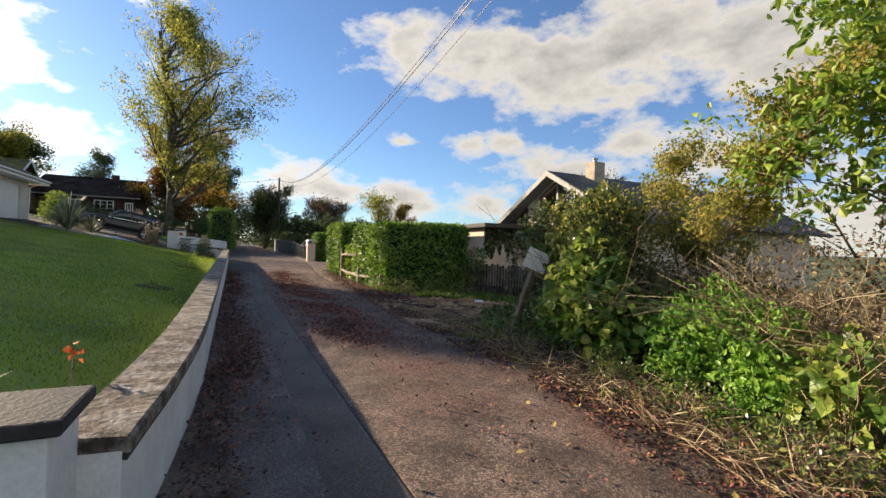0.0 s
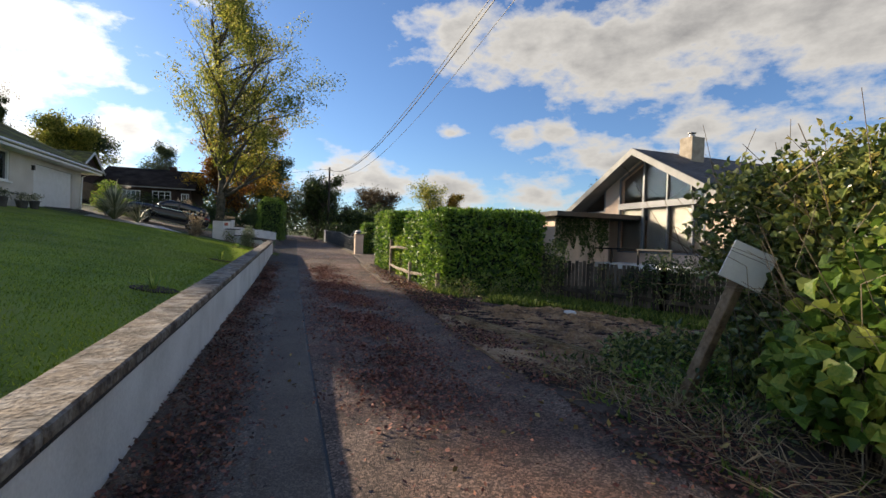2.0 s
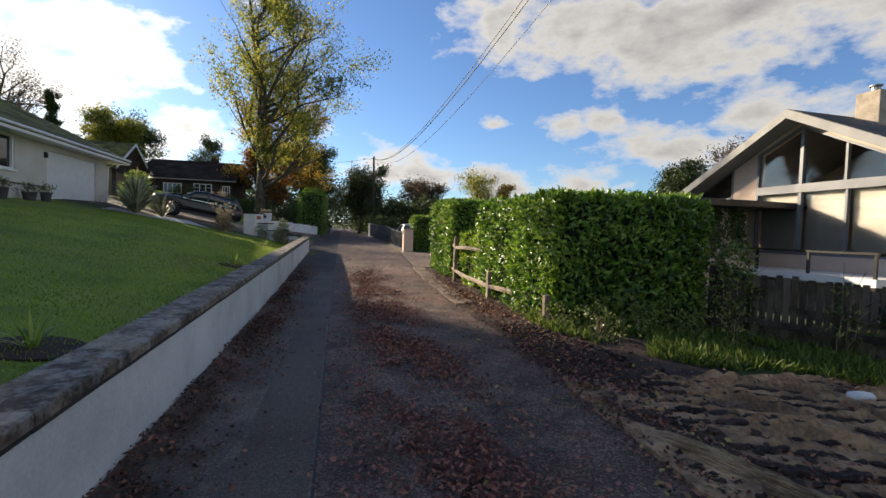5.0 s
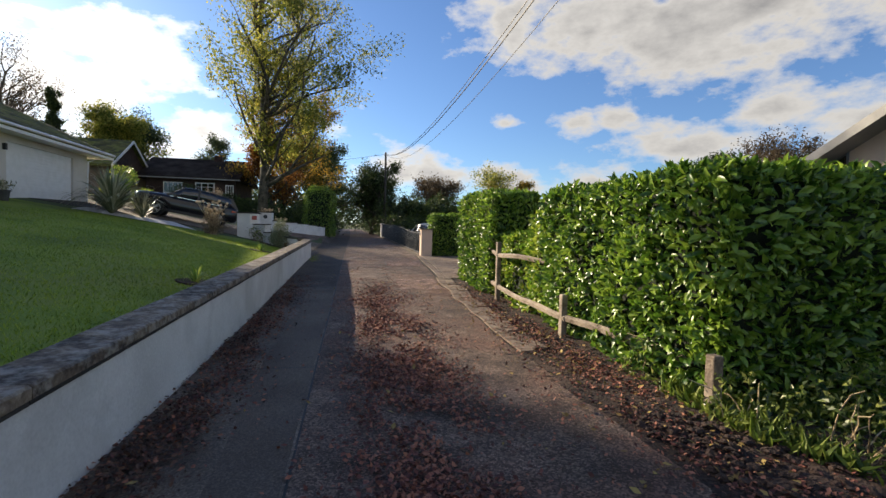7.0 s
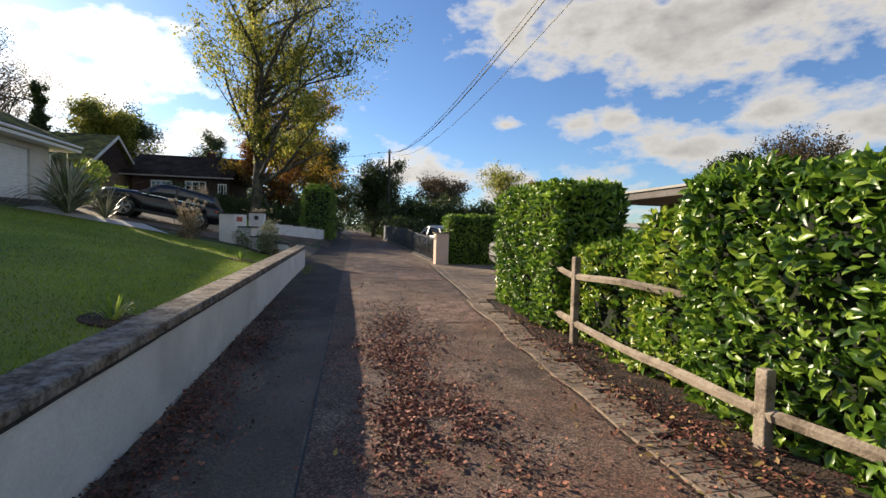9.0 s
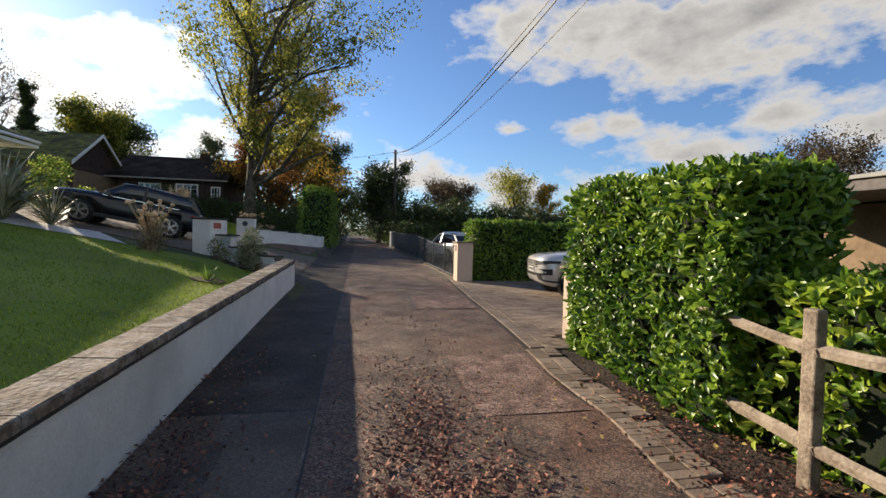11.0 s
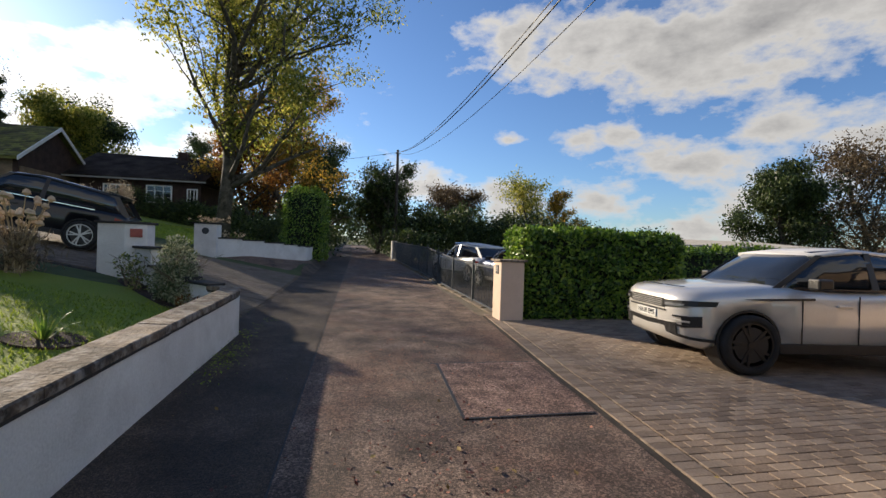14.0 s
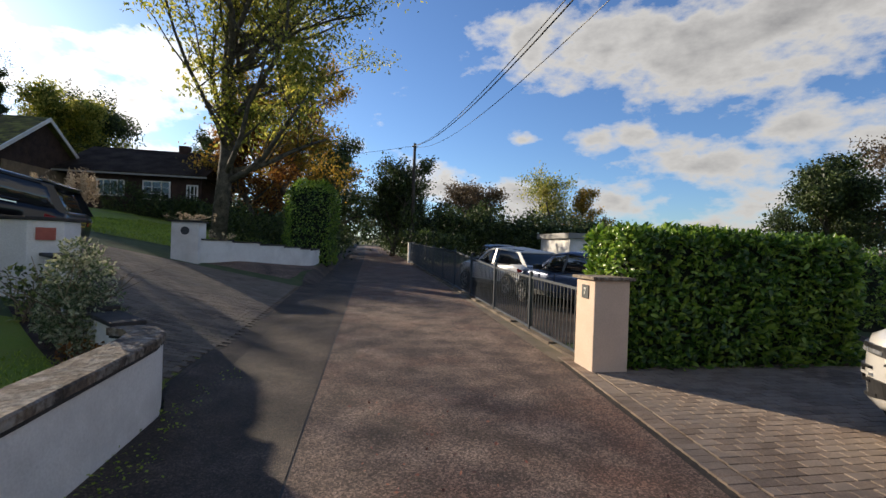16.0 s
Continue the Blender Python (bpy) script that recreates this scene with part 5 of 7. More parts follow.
annexe = thing("flat_roofed_annexe", (12.8, 21, L(12.8, 21)), label="cream flat-roofed annexe with a black fascia and hanging ivy", category="outbuilding")
part("wall", Geo().box(11.4, 18.9, -0.7, 14.2, 24, 2.6), "cream", annexe, world=True, bevel=0.01)
part("roof", Geo().box(11.0, 18.15, 2.62, 15.6, 24.4, 2.82), "black_paint", annexe, "black fascia and flat roof", world=True, bevel=0.01)
part("gutter_end", Geo().tube([(15.6, 18.2, 2.7), (15.95, 18.2, 2.7)], 0.05, 8), "black_plastic", annexe, world=True)
P = np.stack([rng.uniform(11.4, 14.1, 2000), np.full(2000, 18.86), rng.uniform(0, 1, 2000)], 1)
P[:, 2] = 2.6 - 2.9 * P[:, 2] * np.clip(0.45 + 0.9 * np.array([noise.noise((p[0] * 2.6, 0, 3)) for p in P]), 0.06, 1)
solid("ivy", leaves_geo(P, rand_dirs(len(P), -0.5), np.tile([0, -1.0, 0.3], (len(P), 1)) + 0.5 * rand_dirs(len(P)), rng.uniform(0.06, 0.12, len(P)), 0.09), "dark_leaf", "dark ivy hanging down the annexe wall", "ivy", kind="stuff")

garage = thing("flat_roofed_garage", (8.8, 21.5, L(8.8, 21.5)), label="tan brick garage with a grey flat roof behind the hedge", category="outbuilding")
part("wall", Geo().box(8.5, 21.0, -0.5, 10.2, 22.8, 2.44), "tan_brick", garage, world=True, bevel=0.01)
part("roof", Geo().box(7.08, 19.95, 2.46, 10.5, 23.05, 2.6), "slate", garage, "grey flat roof with a deep fascia", world=True, bevel=0.01)
part("roof_edge", Geo().box(7.04, 19.91, 2.6, 10.54, 23.09, 2.65), "grey_fascia", garage, "pale grey roof edge", world=True, bevel=0.006)

bfence = thing("board_fence", (9, 12, L(9, 12)), label="dark weathered close-boarded garden fence", category="fence", kind="structure")
run = [(7.6, 13.6), (9.25, 11.0), (12.2, 7.4), (13.0, 3.0)]
brd = 0
for (xa, ya), (xb, yb) in zip(run, run[1:]):
    d = math.dist((xa, ya), (xb, yb))
    n = int(d / 0.1)
    ang = math.atan2(yb - ya, xb - xa)
    for k in range(n):
        x, y = xa + (xb - xa) * (k + 0.5) / n, ya + (yb - ya) * (k + 0.5) / n
        m = Matrix.Translation((x, y, L(x, y))) @ Matrix.Rotation(ang, 4, "Z")
        h = 1.02 + 0.14 * rng.random()
        part("board", Geo().box(-0.041, -0.012, -0.1, 0.041, 0.012, h, m), "fence_wood", bfence, world=True)
    for s in np.linspace(0, 1, max(2, int(d / 2) + 1)):
        x, y = xa + (xb - xa) * s, ya + (yb - ya) * s
        part("post", Geo().box(x - 0.05, y - 0.11, L(x, y) - 0.1, x + 0.05, y - 0.013, L(x, y) + 1.2), "fence_wood", bfence, world=True)
    part("rail", Geo().prism([(xa - 0.05, ya - 0.06, L(xa, ya) + 0.3), (xa - 0.05, ya - 0.06, L(xa, ya) + 0.4), (xa - 0.05, ya - 0.02, L(xa, ya) + 0.4), (xa - 0.05, ya - 0.02, L(xa, ya) + 0.3)], (xb - xa, yb - ya, L(xb, yb) - L(xa, ya))), "fence_wood", bfence, world=True)

# ---- white bungalow with the garage ----
BX = -11.6
bung = thing("bungalow", (-17, 27, L(-17, 27)), label="pale rendered bungalow with a white garage door and mossy hipped roof", category="house")
zf = 2.0
for y0, y1, z0, z1 in ((12, 25.2, 0.9, 5.0), (29.1, 31.2, 0.9, 5.0), (35.6, 36.8, 0.9, 5.0), (25.2, 29.1, 0.9, 3.55), (25.2, 29.1, 4.95, 5.0), (31.2, 35.6, 4.72, 5.0)):
    part("wall", Geo().box(BX - 0.3, y0, z0, BX, y1, z1), "house_white", bung, world=True)
part("wall", Geo().box(-24, 36.5, 1.0, BX - 0.3, 36.8, 5.0), "house_white", bung, world=True)
part("wall", Geo().box(-24, 12, 0.5, BX - 0.3, 12.3, 5.0), "house_white", bung, world=True)
part("wall", Geo().box(-24.3, 12, 0.5, -24, 36.8, 5.0), "house_white", bung, world=True)
part("plinth_band", Geo().box(BX, 12, 3.0, BX + 0.04, 31.0, 3.05), "black_paint", bung, "dark band along the wall", world=True)
gd = part("garage_door", Geo().box(BX - 0.16, 31.2, 2.2, BX - 0.1, 35.6, 4.72), "white_paint", bung, "white ribbed garage door", world=True)
for k in range(17):
    part("door_rib", Geo().box(BX - 0.1, 31.24, 2.32 + k * 0.14, BX - 0.085, 35.56, 2.43 + k * 0.14), "white_paint", gd, world=True)
wf = part("window", Geo().box(BX - 0.2, 25.2, 3.55, BX - 0.02, 29.1, 3.63), "white_paint", bung, "white framed window", world=True)
for y0, y1 in ((25.2, 25.29), (26.5, 26.58), (27.8, 27.88), (29.01, 29.1)):
    part("frame_bar", Geo().box(BX - 0.2, y0, 3.63, BX - 0.03, y1, 4.87), "white_paint", wf, world=True)
part("frame_bar", Geo().box(BX - 0.2, 25.2, 4.87, BX - 0.03, 29.1, 4.95), "white_paint", wf, world=True)
part("sill", Geo().box(BX - 0.02, 25.1, 3.48, BX + 0.09, 29.2, 3.55), "white_paint", wf, world=True)
part("pane", Geo().box(BX - 0.13, 25.29, 3.63, BX - 0.12, 29.01, 4.87), "car_glass", wf, world=True)
ex, ey, ez = BX + 0.75, 37.7, 5.08
part("soffit", Geo().box(-25, 11.2, ez - 0.08, ex, ey, ez - 0.03), "white_paint", bung, world=True)
part("fascia", Geo().box(ex, 11.2, ez - 0.12, ex + 0.04, ey, ez + 0.14), "white_paint", bung, "white fascia board", world=True)
part("fascia", Geo().box(-25, ey, ez - 0.12, ex + 0.04, ey + 0.04, ez + 0.14), "white_paint", bung, "white fascia board", world=True)
part("gutter", Geo().tube([(ex + 0.09, 11.2, ez + 0.1), (ex + 0.09, ey, ez + 0.1)], 0.06, 8), "white_paint", bung, "white gutter", world=True)
part("downpipe", Geo().tube([(ex + 0.05, 36.9, ez), (BX + 0.1, 36.7, 4.7), (BX + 0.06, 36.6, 2.2)], 0.04, 8), "white_paint", bung, world=True)
rx, ry0, ry1, rz = -17.8, 17.5, 31.2, 9.0
corner = [(ex + 0.05, 11.2), (ex + 0.05, ey), (-25, ey), (-25, 11.2)]
rf = Geo().add([(x, y, ez) for x, y in corner] + [(x, y, ez + 0.12) for x, y in corner] + [(rx, ry0, rz), (rx, ry1, rz)],
               [(3, 2, 1, 0), (0, 1, 5, 4), (1, 2, 6, 5), (2, 3, 7, 6), (3, 0, 4, 7), (4, 5, 9, 8), (5, 6, 9), (6, 7, 8, 9), (7, 4, 8)])
roof = part("roof", rf, "moss_tile", bung, "mossy tiled hipped roof", world=True)
t = Geo()
for r in range(20):
    s0, s1 = r / 20, (r + 1.15) / 20
    for face in (((ex + 0.05, 11.2), (ex + 0.05, ey), (rx, ry0), (rx, ry1)), ((ex + 0.05, ey), (-25, ey), (rx, ry1), (rx, ry1))):
        (ax, ay), (bx, by), (cx, cy), (dx, dy) = face
        lo = [(ax + (cx - ax) * s0, ay + (cy - ay) * s0), (bx + (dx - bx) * s0, by + (dy - by) * s0)]
        hi = [(ax + (cx - ax) * s1, ay + (cy - ay) * s1), (bx + (dx - bx) * s1, by + (dy - by) * s1)]
        zl, zh = ez + 0.12 + (rz - ez - 0.12) * s0, ez + 0.12 + (rz - ez - 0.12) * min(1, s1)
        for k in range(24):
            f0, f1 = k / 24, (k + 0.97) / 24
            q = [(lo[0][0] + (lo[1][0] - lo[0][0]) * f, lo[0][1] + (lo[1][1] - lo[0][1]) * f, zl + 0.045) for f in (f0, f1)] + [(hi[0][0] + (hi[1][0] - hi[0][0]) * f, hi[0][1] + (hi[1][1] - hi[0][1]) * f, zh + 0.015) for f in (f1, f0)]
            t.add(q + [(x, y, z - 0.04) for x, y, z in q[:2]], [(0, 1, 2, 3), (4, 5, 1, 0)])
part("tiles", t, "moss_tile", roof, "overlapping mossy roof tiles", world=True, kind="stuff")
part("wall_lamp", Geo().box(BX, 31.0, 4.35, BX + 0.12, 31.1, 4.6), "black_paint", bung, "small black wall lantern", world=True)

for y in (24.5, 26.2, 27.9, 29.6):
    part("air_vent", Geo().disc((BX, y, 2.72), (1, 0, 0), 0, 0.06, 0.02, 12), "black_plastic", bung, "small dark round air vent", world=True)

# ---- dark brick bungalow further up ----
h2 = thing("brick_bungalow", (-14, 60, L(-14, 60)), label="dark brick bungalow with white windows and a brown tiled roof", category="house")
part("wall", Geo().box(-17.4, 58.6, 2.2, -9.4, 58.9, 6.2), "dark_brick", h2, world=True)
part("wall", Geo().box(-9.7, 58.9, 2.2, -9.4, 66, 6.2), "dark_brick", h2, world=True)
part("roof", Geo().prism([(-18.5, 58.0, 6.15), (-18.5, 58.0, 6.3), (-18.5, 63, 8.7), (-18.5, 67.5, 6.3), (-18.5, 67.5, 6.15)], (9.6, 0, 0)), "dark_tile", h2, "dark brown tiled roof", world=True)
part("fascia", Geo().box(-18.4, 57.93, 6.1, -8.88, 57.99, 6.22), "grey_fascia", h2, "grey fascia and gutter", world=True)
part("chimney", Geo().box(-12.4, 62.5, 8.2, -11.7, 63.1, 9.1), "dark_brick", h2, world=True)
part("wing_wall", Geo().prism([(-18.2, 53.8, 2.0), (-18.2, 60.6, 2.0), (-18.2, 60.6, 6.8), (-18.2, 57.2, 9.0), (-18.2, 53.8, 6.8)], (-0.3, 0, 0)), "dark_brick", h2, "dark gable end", world=True)
part("wing_wall", Geo().box(-32, 53.8, 2.0, -18.5, 54.1, 6.8), "tan_brick", h2, world=True)
part("gable_band", Geo().box(-18.2, 53.9, 4.4, -18.12, 60.5, 6.1), "tan_brick", h2, "tan brick band", world=True)
wr = part("wing_roof", Geo().prism([(-17.9, 53.2, 6.55), (-17.9, 57.2, 9.25), (-17.9, 61.2, 6.55), (-17.9, 61.2, 6.4), (-17.9, 57.2, 9.1), (-17.9, 53.2, 6.4)], (-15, 0, 0)), "moss_tile", h2, "mossy tiled wing roof", world=True)
t = Geo()
for r in range(16):
    for k in range(44):
        y0, y1 = 53.15 + 4.05 * r / 16, 53.15 + 4.05 * (r + 1.1) / 16
        z0, z1 = 6.56 + 2.7 * r / 16, 6.56 + 2.7 * (r + 1.1) / 16
        x0, x1 = -17.9 - 15 * k / 44, -17.9 - 15 * (k + 0.96) / 44
        t.add([(x0, y0, z0 + 0.05), (x1, y0, z0 + 0.05), (x1, y1, z1 + 0.02), (x0, y1, z1 + 0.02), (x0, y0, z0), (x1, y0, z0)], [(0, 3, 2, 1), (4, 0, 1, 5)])
part("tiles", t, "moss_tile", wr, world=True, kind="stuff")
for ya, yb in ((53.15, 57.2), (61.25, 57.2)):
    part("bargeboard", Geo().prism([(-17.88, ya, 6.35), (-17.88, yb, 9.05), (-17.88, yb, 9.3), (-17.88, ya, 6.6)], (0.06, 0, 0)), "white_paint", h2, "white bargeboard", world=True)


def small_window(x0, x1, z0, z1, bars, y=58.6):
    w = part("window", Geo().box(x0 + 0.06, y - 0.03, z0 + 0.06, x1 - 0.06, y - 0.01, z1 - 0.06), "car_glass", h2, "white framed window", world=True)
    for a, b in ((x0, x0 + 0.09), (x1 - 0.09, x1)):
        part("frame_bar", Geo().box(a, y - 0.08, z0, b, y - 0.012, z1), "white_paint", w, world=True)
    for a, b in ((z0, z0 + 0.09), (z1 - 0.09, z1)):
        part("frame_bar", Geo().box(x0, y - 0.085, a, x1, y - 0.012, b), "white_paint", w, world=True)
    for k in range(1, bars):
        x = x0 + (x1 - x0) * k / bars
        part("frame_bar", Geo().box(x - 0.03, y - 0.075, z0, x + 0.03, y - 0.012, z1), "white_paint", w, world=True)
    for k in (1, 2):
        z = z0 + (z1 - z0) * k / 3
        if bars == 3:
            part("frame_bar", Geo().box(x0, y - 0.07, z - 0.015, x1, y - 0.012, z + 0.015), "white_paint", w, world=True)


small_window(-13.1, -11.35, 4.55, 5.85, 3)
small_window(-10.35, -9.6, 3.7, 5.7, 3)
small_window(-15.9, -14.2, 4.7, 5.8, 4)

# ---- sheds down the slope ----
shed = thing("white_outbuilding", (13.9, 48.5, L(13.9, 48.5)), label="white flat-roofed outbuilding behind the hedge", category="outbuilding")
part("wall", Geo().box(12.9, 48, -0.6, 15.4, 52, 2.75), "render_white", shed, world=True)
part("roof", Geo().box(12.7, 47.8, 2.752, 15.6, 52.2, 3.05), "grey_fascia", shed, world=True)
low = thing("low_shed", (25, 47, L(25, 47)), label="long low shed with a grey corrugated roof", category="outbuilding")
part("wall", Geo().box(18.6, 45.6, -2.5, 33, 51, 2.3), "render_white", low, world=True)
g = Geo()
for k in range(120):
    x = 18.2 + k * 0.125
    g.prism([(x, 45, 2.45), (x + 0.125, 45, 2.45), (x + 0.125, 45, 2.5), (x + 0.0625, 45, 2.56), (x, 45, 2.5)], (0, 6.5, 0.55))
part("corrugated_roof", g, "grey_fascia", low, "grey corrugated roof", world=True, kind="stuff")
low2 = thing("low_shed", (20, 35, L(20, 35)), label="long low shed with a dark felt roof", category="outbuilding")
part("wall", Geo().box(15.5, 36.4, -2.0, 34, 41, 1.7), "wood_dark", low2, world=True)
part("roof", Geo().prism([(15.2, 36.0, 1.72), (15.2, 41.4, 2.0), (15.2, 41.4, 2.12), (15.2, 36.0, 1.85)], (19, 0, 0)), "slate", low2, "dark felt roof", world=True)
hedge("laurel_hedge", 10.2, 33.6, 15.5, 35.0, 2.15, 6000, "loose laurel hedge behind the parked car", wob=0.3)


# ---- cars ----
def wheel(parent, x, y, z, r, side, spokes, rim_mat):
    w = part("wheel", Geo().disc((x, y - side * 0.11, z), (0, side, 0), 0.0, r * 0.6, 0.2, 24), "black_plastic", parent, "wheel")
    tyre = Geo()
    prof = [(r * 0.76, -0.12), (r * 0.92, -0.125), (r, -0.09), (r, 0.09), (r * 0.92, 0.125), (r * 0.76, 0.12)]
    rings = []
    for a in range(28):
        c, s = math.cos(2 * math.pi * a / 28), math.sin(2 * math.pi * a / 28)
        rings.append([(x + q * c, y + h, z + q * s) for q, h in prof])
    tyre.loft(rings + [rings[0]], False)
    part("tyre", tyre, "rubber", w, "black tyre", smooth=True)
    rim = Geo().disc((x, y + side * 0.06, z), (0, side, 0), r * 0.7, r * 0.77, 0.05, 28)
    rim.disc((x, y + side * 0.07, z), (0, side, 0), 0, r * 0.13, 0.035, 14)
    for k in range(spokes):
        a = 2 * math.pi * k / spokes
        for da in (-0.16, 0.16):
            d1, d2 = Vector((math.cos(a + da * 0.3), 0, math.sin(a + da * 0.3))), Vector((math.cos(a + da), 0, math.sin(a + da)))
            n = Vector((-d2.z, 0, d2.x)) * r * 0.045
            c = Vector((x, y + side * 0.075, z))
            rim.prism([c + d1 * r * 0.1 - n, c + d2 * r * 0.73 - n, c + d2 * r * 0.73 + n, c + d1 * r * 0.1 + n], (0, side * 0.025, 0))
    part("rim", rim, rim_mat, w, "spoked alloy rim")


def car(name, at, rz, paint, label, ln, wd, ht, plate=None, rims="alloy", low_trim="black_plastic", hatch=0.0, tilt=0.0, wheel_r=0.36, front=0.85, base=2.68, nose=1.0, detail=True, yellow=False, belt=0.97):
    """A car whose nose points along +x from its middle; built from lofted sections."""
    ob = thing(name, at, rz, label, "car")
    if tilt:
        ob.matrix_basis = pose(*at, 0, 0, rz) @ pose(0, 0, 0, 0, tilt, 0)
    h, w = ln / 2, wd / 2
    sill = 0.28
    hood = belt * nose

    def ring(x, zs, zt, ws, wb, crown):
        """Half outline mirrored: sill, bulge, shoulder, top."""
        zm = zs + (zt - zs) * 0.45
        half = [(ws * 0.86, zs), (ws, zs + 0.07), (wb, zm), (wb * 0.985, zt - 0.13), (wb * 0.94, zt - 0.045), (wb * 0.8, zt + crown * 0.55), (wb * 0.4, zt + crown * 0.95)]
        return [(x, -a, z) for a, z in half] + [(x, a, z) for a, z in half[::-1]]

    plan = [(h, 0.55), (h - 0.03, 0.68), (h - 0.08, 0.79), (h - 0.17, 0.88), (h - 0.32, 0.945), (h - 0.6, 0.985)]
    st = [(plan[0][0], 0.5, hood - 0.09, 0.5, 0.55, 0.0), (plan[1][0], 0.42, hood - 0.06, 0.62, 0.68, 0.01), (plan[2][0], 0.36, hood - 0.035, 0.74, 0.79, 0.02), (plan[3][0], 0.31, hood - 0.01, 0.85, 0.88, 0.03), (plan[4][0], sill, hood + 0.01, 0.92, 0.945, 0.04), (plan[5][0], sill, hood + 0.03, 0.97, 0.985, 0.05),
          (h - 1.15, sill, hood + 0.08, 0.97, 1.0, 0.05), (h - 1.6, sill, belt + 0.06, 0.965, 1.0, 0.02), (0.0, sill, belt + 0.04, 0.96, 1.0, 0.0), (-h + 1.3, sill, belt + 0.07, 0.96, 1.0, 0.0),
          (-h + 0.6, sill, belt + 0.1, 0.96, 0.985, 0.0), (-h + 0.2, 0.32, belt + 0.09, 0.93, 0.95, 0.0), (-h + 0.04, 0.38, belt + 0.02, 0.86, 0.88, 0.0), (-h, 0.45, belt - 0.12, 0.8, 0.82, 0.0)]

    def nose_x(y, z):
        """Where the hull's nose lies at this distance from the middle and this height."""
        xs, ws = [], []
        for x, zs, zt, a, b, c in st[:7]:
            zm = zs + (zt - zs) * 0.45
            ws.append(w * float(np.interp(z, [zs, zs + 0.07, zm, zt - 0.13, zt - 0.045, zt + c * 0.55], [a * 0.86, a, b, b * 0.985, b * 0.94, b * 0.8])))
            xs.append(x - max(0.0, zs - z) * 0.9)
        return float(np.interp(abs(y), ws, xs))

    def nose_band(nm, y0, y1, lo, hi, mat, parent, lab="", eps=0.01, n=9):
        """A band wrapped on the nose between y0 and y1; lo and hi are heights at both ends."""
        g, rows = Geo(), []
        for t in np.linspace(0, 1, n):
            y = y0 + (y1 - y0) * t
            za, zb = lo[0] + (lo[1] - lo[0]) * t, hi[0] + (hi[1] - hi[0]) * t
            eps2 = eps + 0.016
            xa, xb, f = nose_x(y, za) + 0.016, nose_x(y, zb) + 0.016, 1 + eps2 * 0.8
            rows.append([(xa + eps, y * f, za), (xb + eps, y * f, zb), (xb - 0.06, y * 0.96, zb), (xa - 0.06, y * 0.96, za)])
        return part(nm, g.loft(rows), mat, parent, lab)

    hull = Geo().loft([ring(x, zs, zt, ws * w, wb * w, c) for x, zs, zt, ws, wb, c in st])
    body = part("body", hull, paint, ob, smooth=True)
    cut = Geo()
    for wx in (h - front, h - front - base):
        for s in (-1, 1):
            cut.disc((wx, s * (w + 0.1), wheel_r + 0.01), (0, -s, 0), 0, wheel_r * 1.13, 0.42, 28)
    cutter = bpy.data.objects.new("cutter", mesh_of("cutter", cut, "black_plastic"))
    scene.collection.objects.link(cutter)
    cutter.parent = ob
    for m_ in (body.data, cutter.data):
        bm = bmesh.new()
        bm.from_mesh(m_)
        bmesh.ops.recalc_face_normals(bm, faces=bm.faces)
        bm.to_mesh(m_)
        bm.free()
    mod = body.modifiers.new("arches", "BOOLEAN")
    mod.operation, mod.object, mod.solver = "DIFFERENCE", cutter, "EXACT"
    bpy.context.view_layer.update()
    carved = bpy.data.meshes.new_from_object(body.evaluated_get(bpy.context.evaluated_depsgraph_get()))
    body.modifiers.clear()
    body.data = carved
    bpy.data.objects.remove(cutter)
    if not carved.materials:
        carved.materials.append(M[paint])
    # glasshouse and roof
    a0, a1, r0, r1 = h - 1.25, h - 1.95, -h + 0.55 - hatch, -h + 0.12
    zr = ht
    zb2 = belt + 0.02

    def cab(x, zt, wt, wb):
        half = [(wb, zb2), ((wb * 0.35 + wt * 0.65), zb2 + (zt - zb2) * 0.72), (wt, zt - 0.05), (wt * 0.86, zt - 0.008), (wt * 0.4, zt)]
        return [(x, -a, z) for a, z in half] + [(x, a, z) for a, z in half[::-1]]

    cabs = [(a0, zb2 + 0.05, 0.7 * w, 0.84 * w), ((a0 + a1) / 2, (zb2 + zr) / 2 + 0.03, 0.735 * w, 0.91 * w), (a1, zr - 0.05, 0.73 * w, 0.935 * w), (a1 - 0.5, zr, 0.75 * w, 0.94 * w), (-0.4, zr - 0.005, 0.75 * w, 0.94 * w), (r0, zr - 0.09, 0.72 * w, 0.92 * w), ((r0 + r1) / 2, (zb2 + zr) / 2, 0.7 * w, 0.87 * w), (r1, zb2 + 0.06, 0.66 * w, 0.8 * w)]
    glass = part("glasshouse", Geo().loft([cab(*c) for c in cabs]), "car_glass", ob, "dark tinted windows", smooth=True)
    top = Geo()
    rr = []
    for x, zt, wt, wb in cabs[2:6]:
        rr.append([(x, -wt * 1.03, zt - 0.065), (x, -wt * 0.99, zt - 0.015), (x, -wt * 0.5, zt + 0.016), (x, wt * 0.5, zt + 0.016), (x, wt * 0.99, zt - 0.015), (x, wt * 1.03, zt - 0.065)])
    rr[0] = [(x + 0.08, y, z - 0.02) for x, y, z in rr[0]]
    rr[-1] = [(x - 0.1, y, z - 0.02) for x, y, z in rr[-1]]
    top.loft(rr)
    part("roof", top, paint, ob, smooth=True)
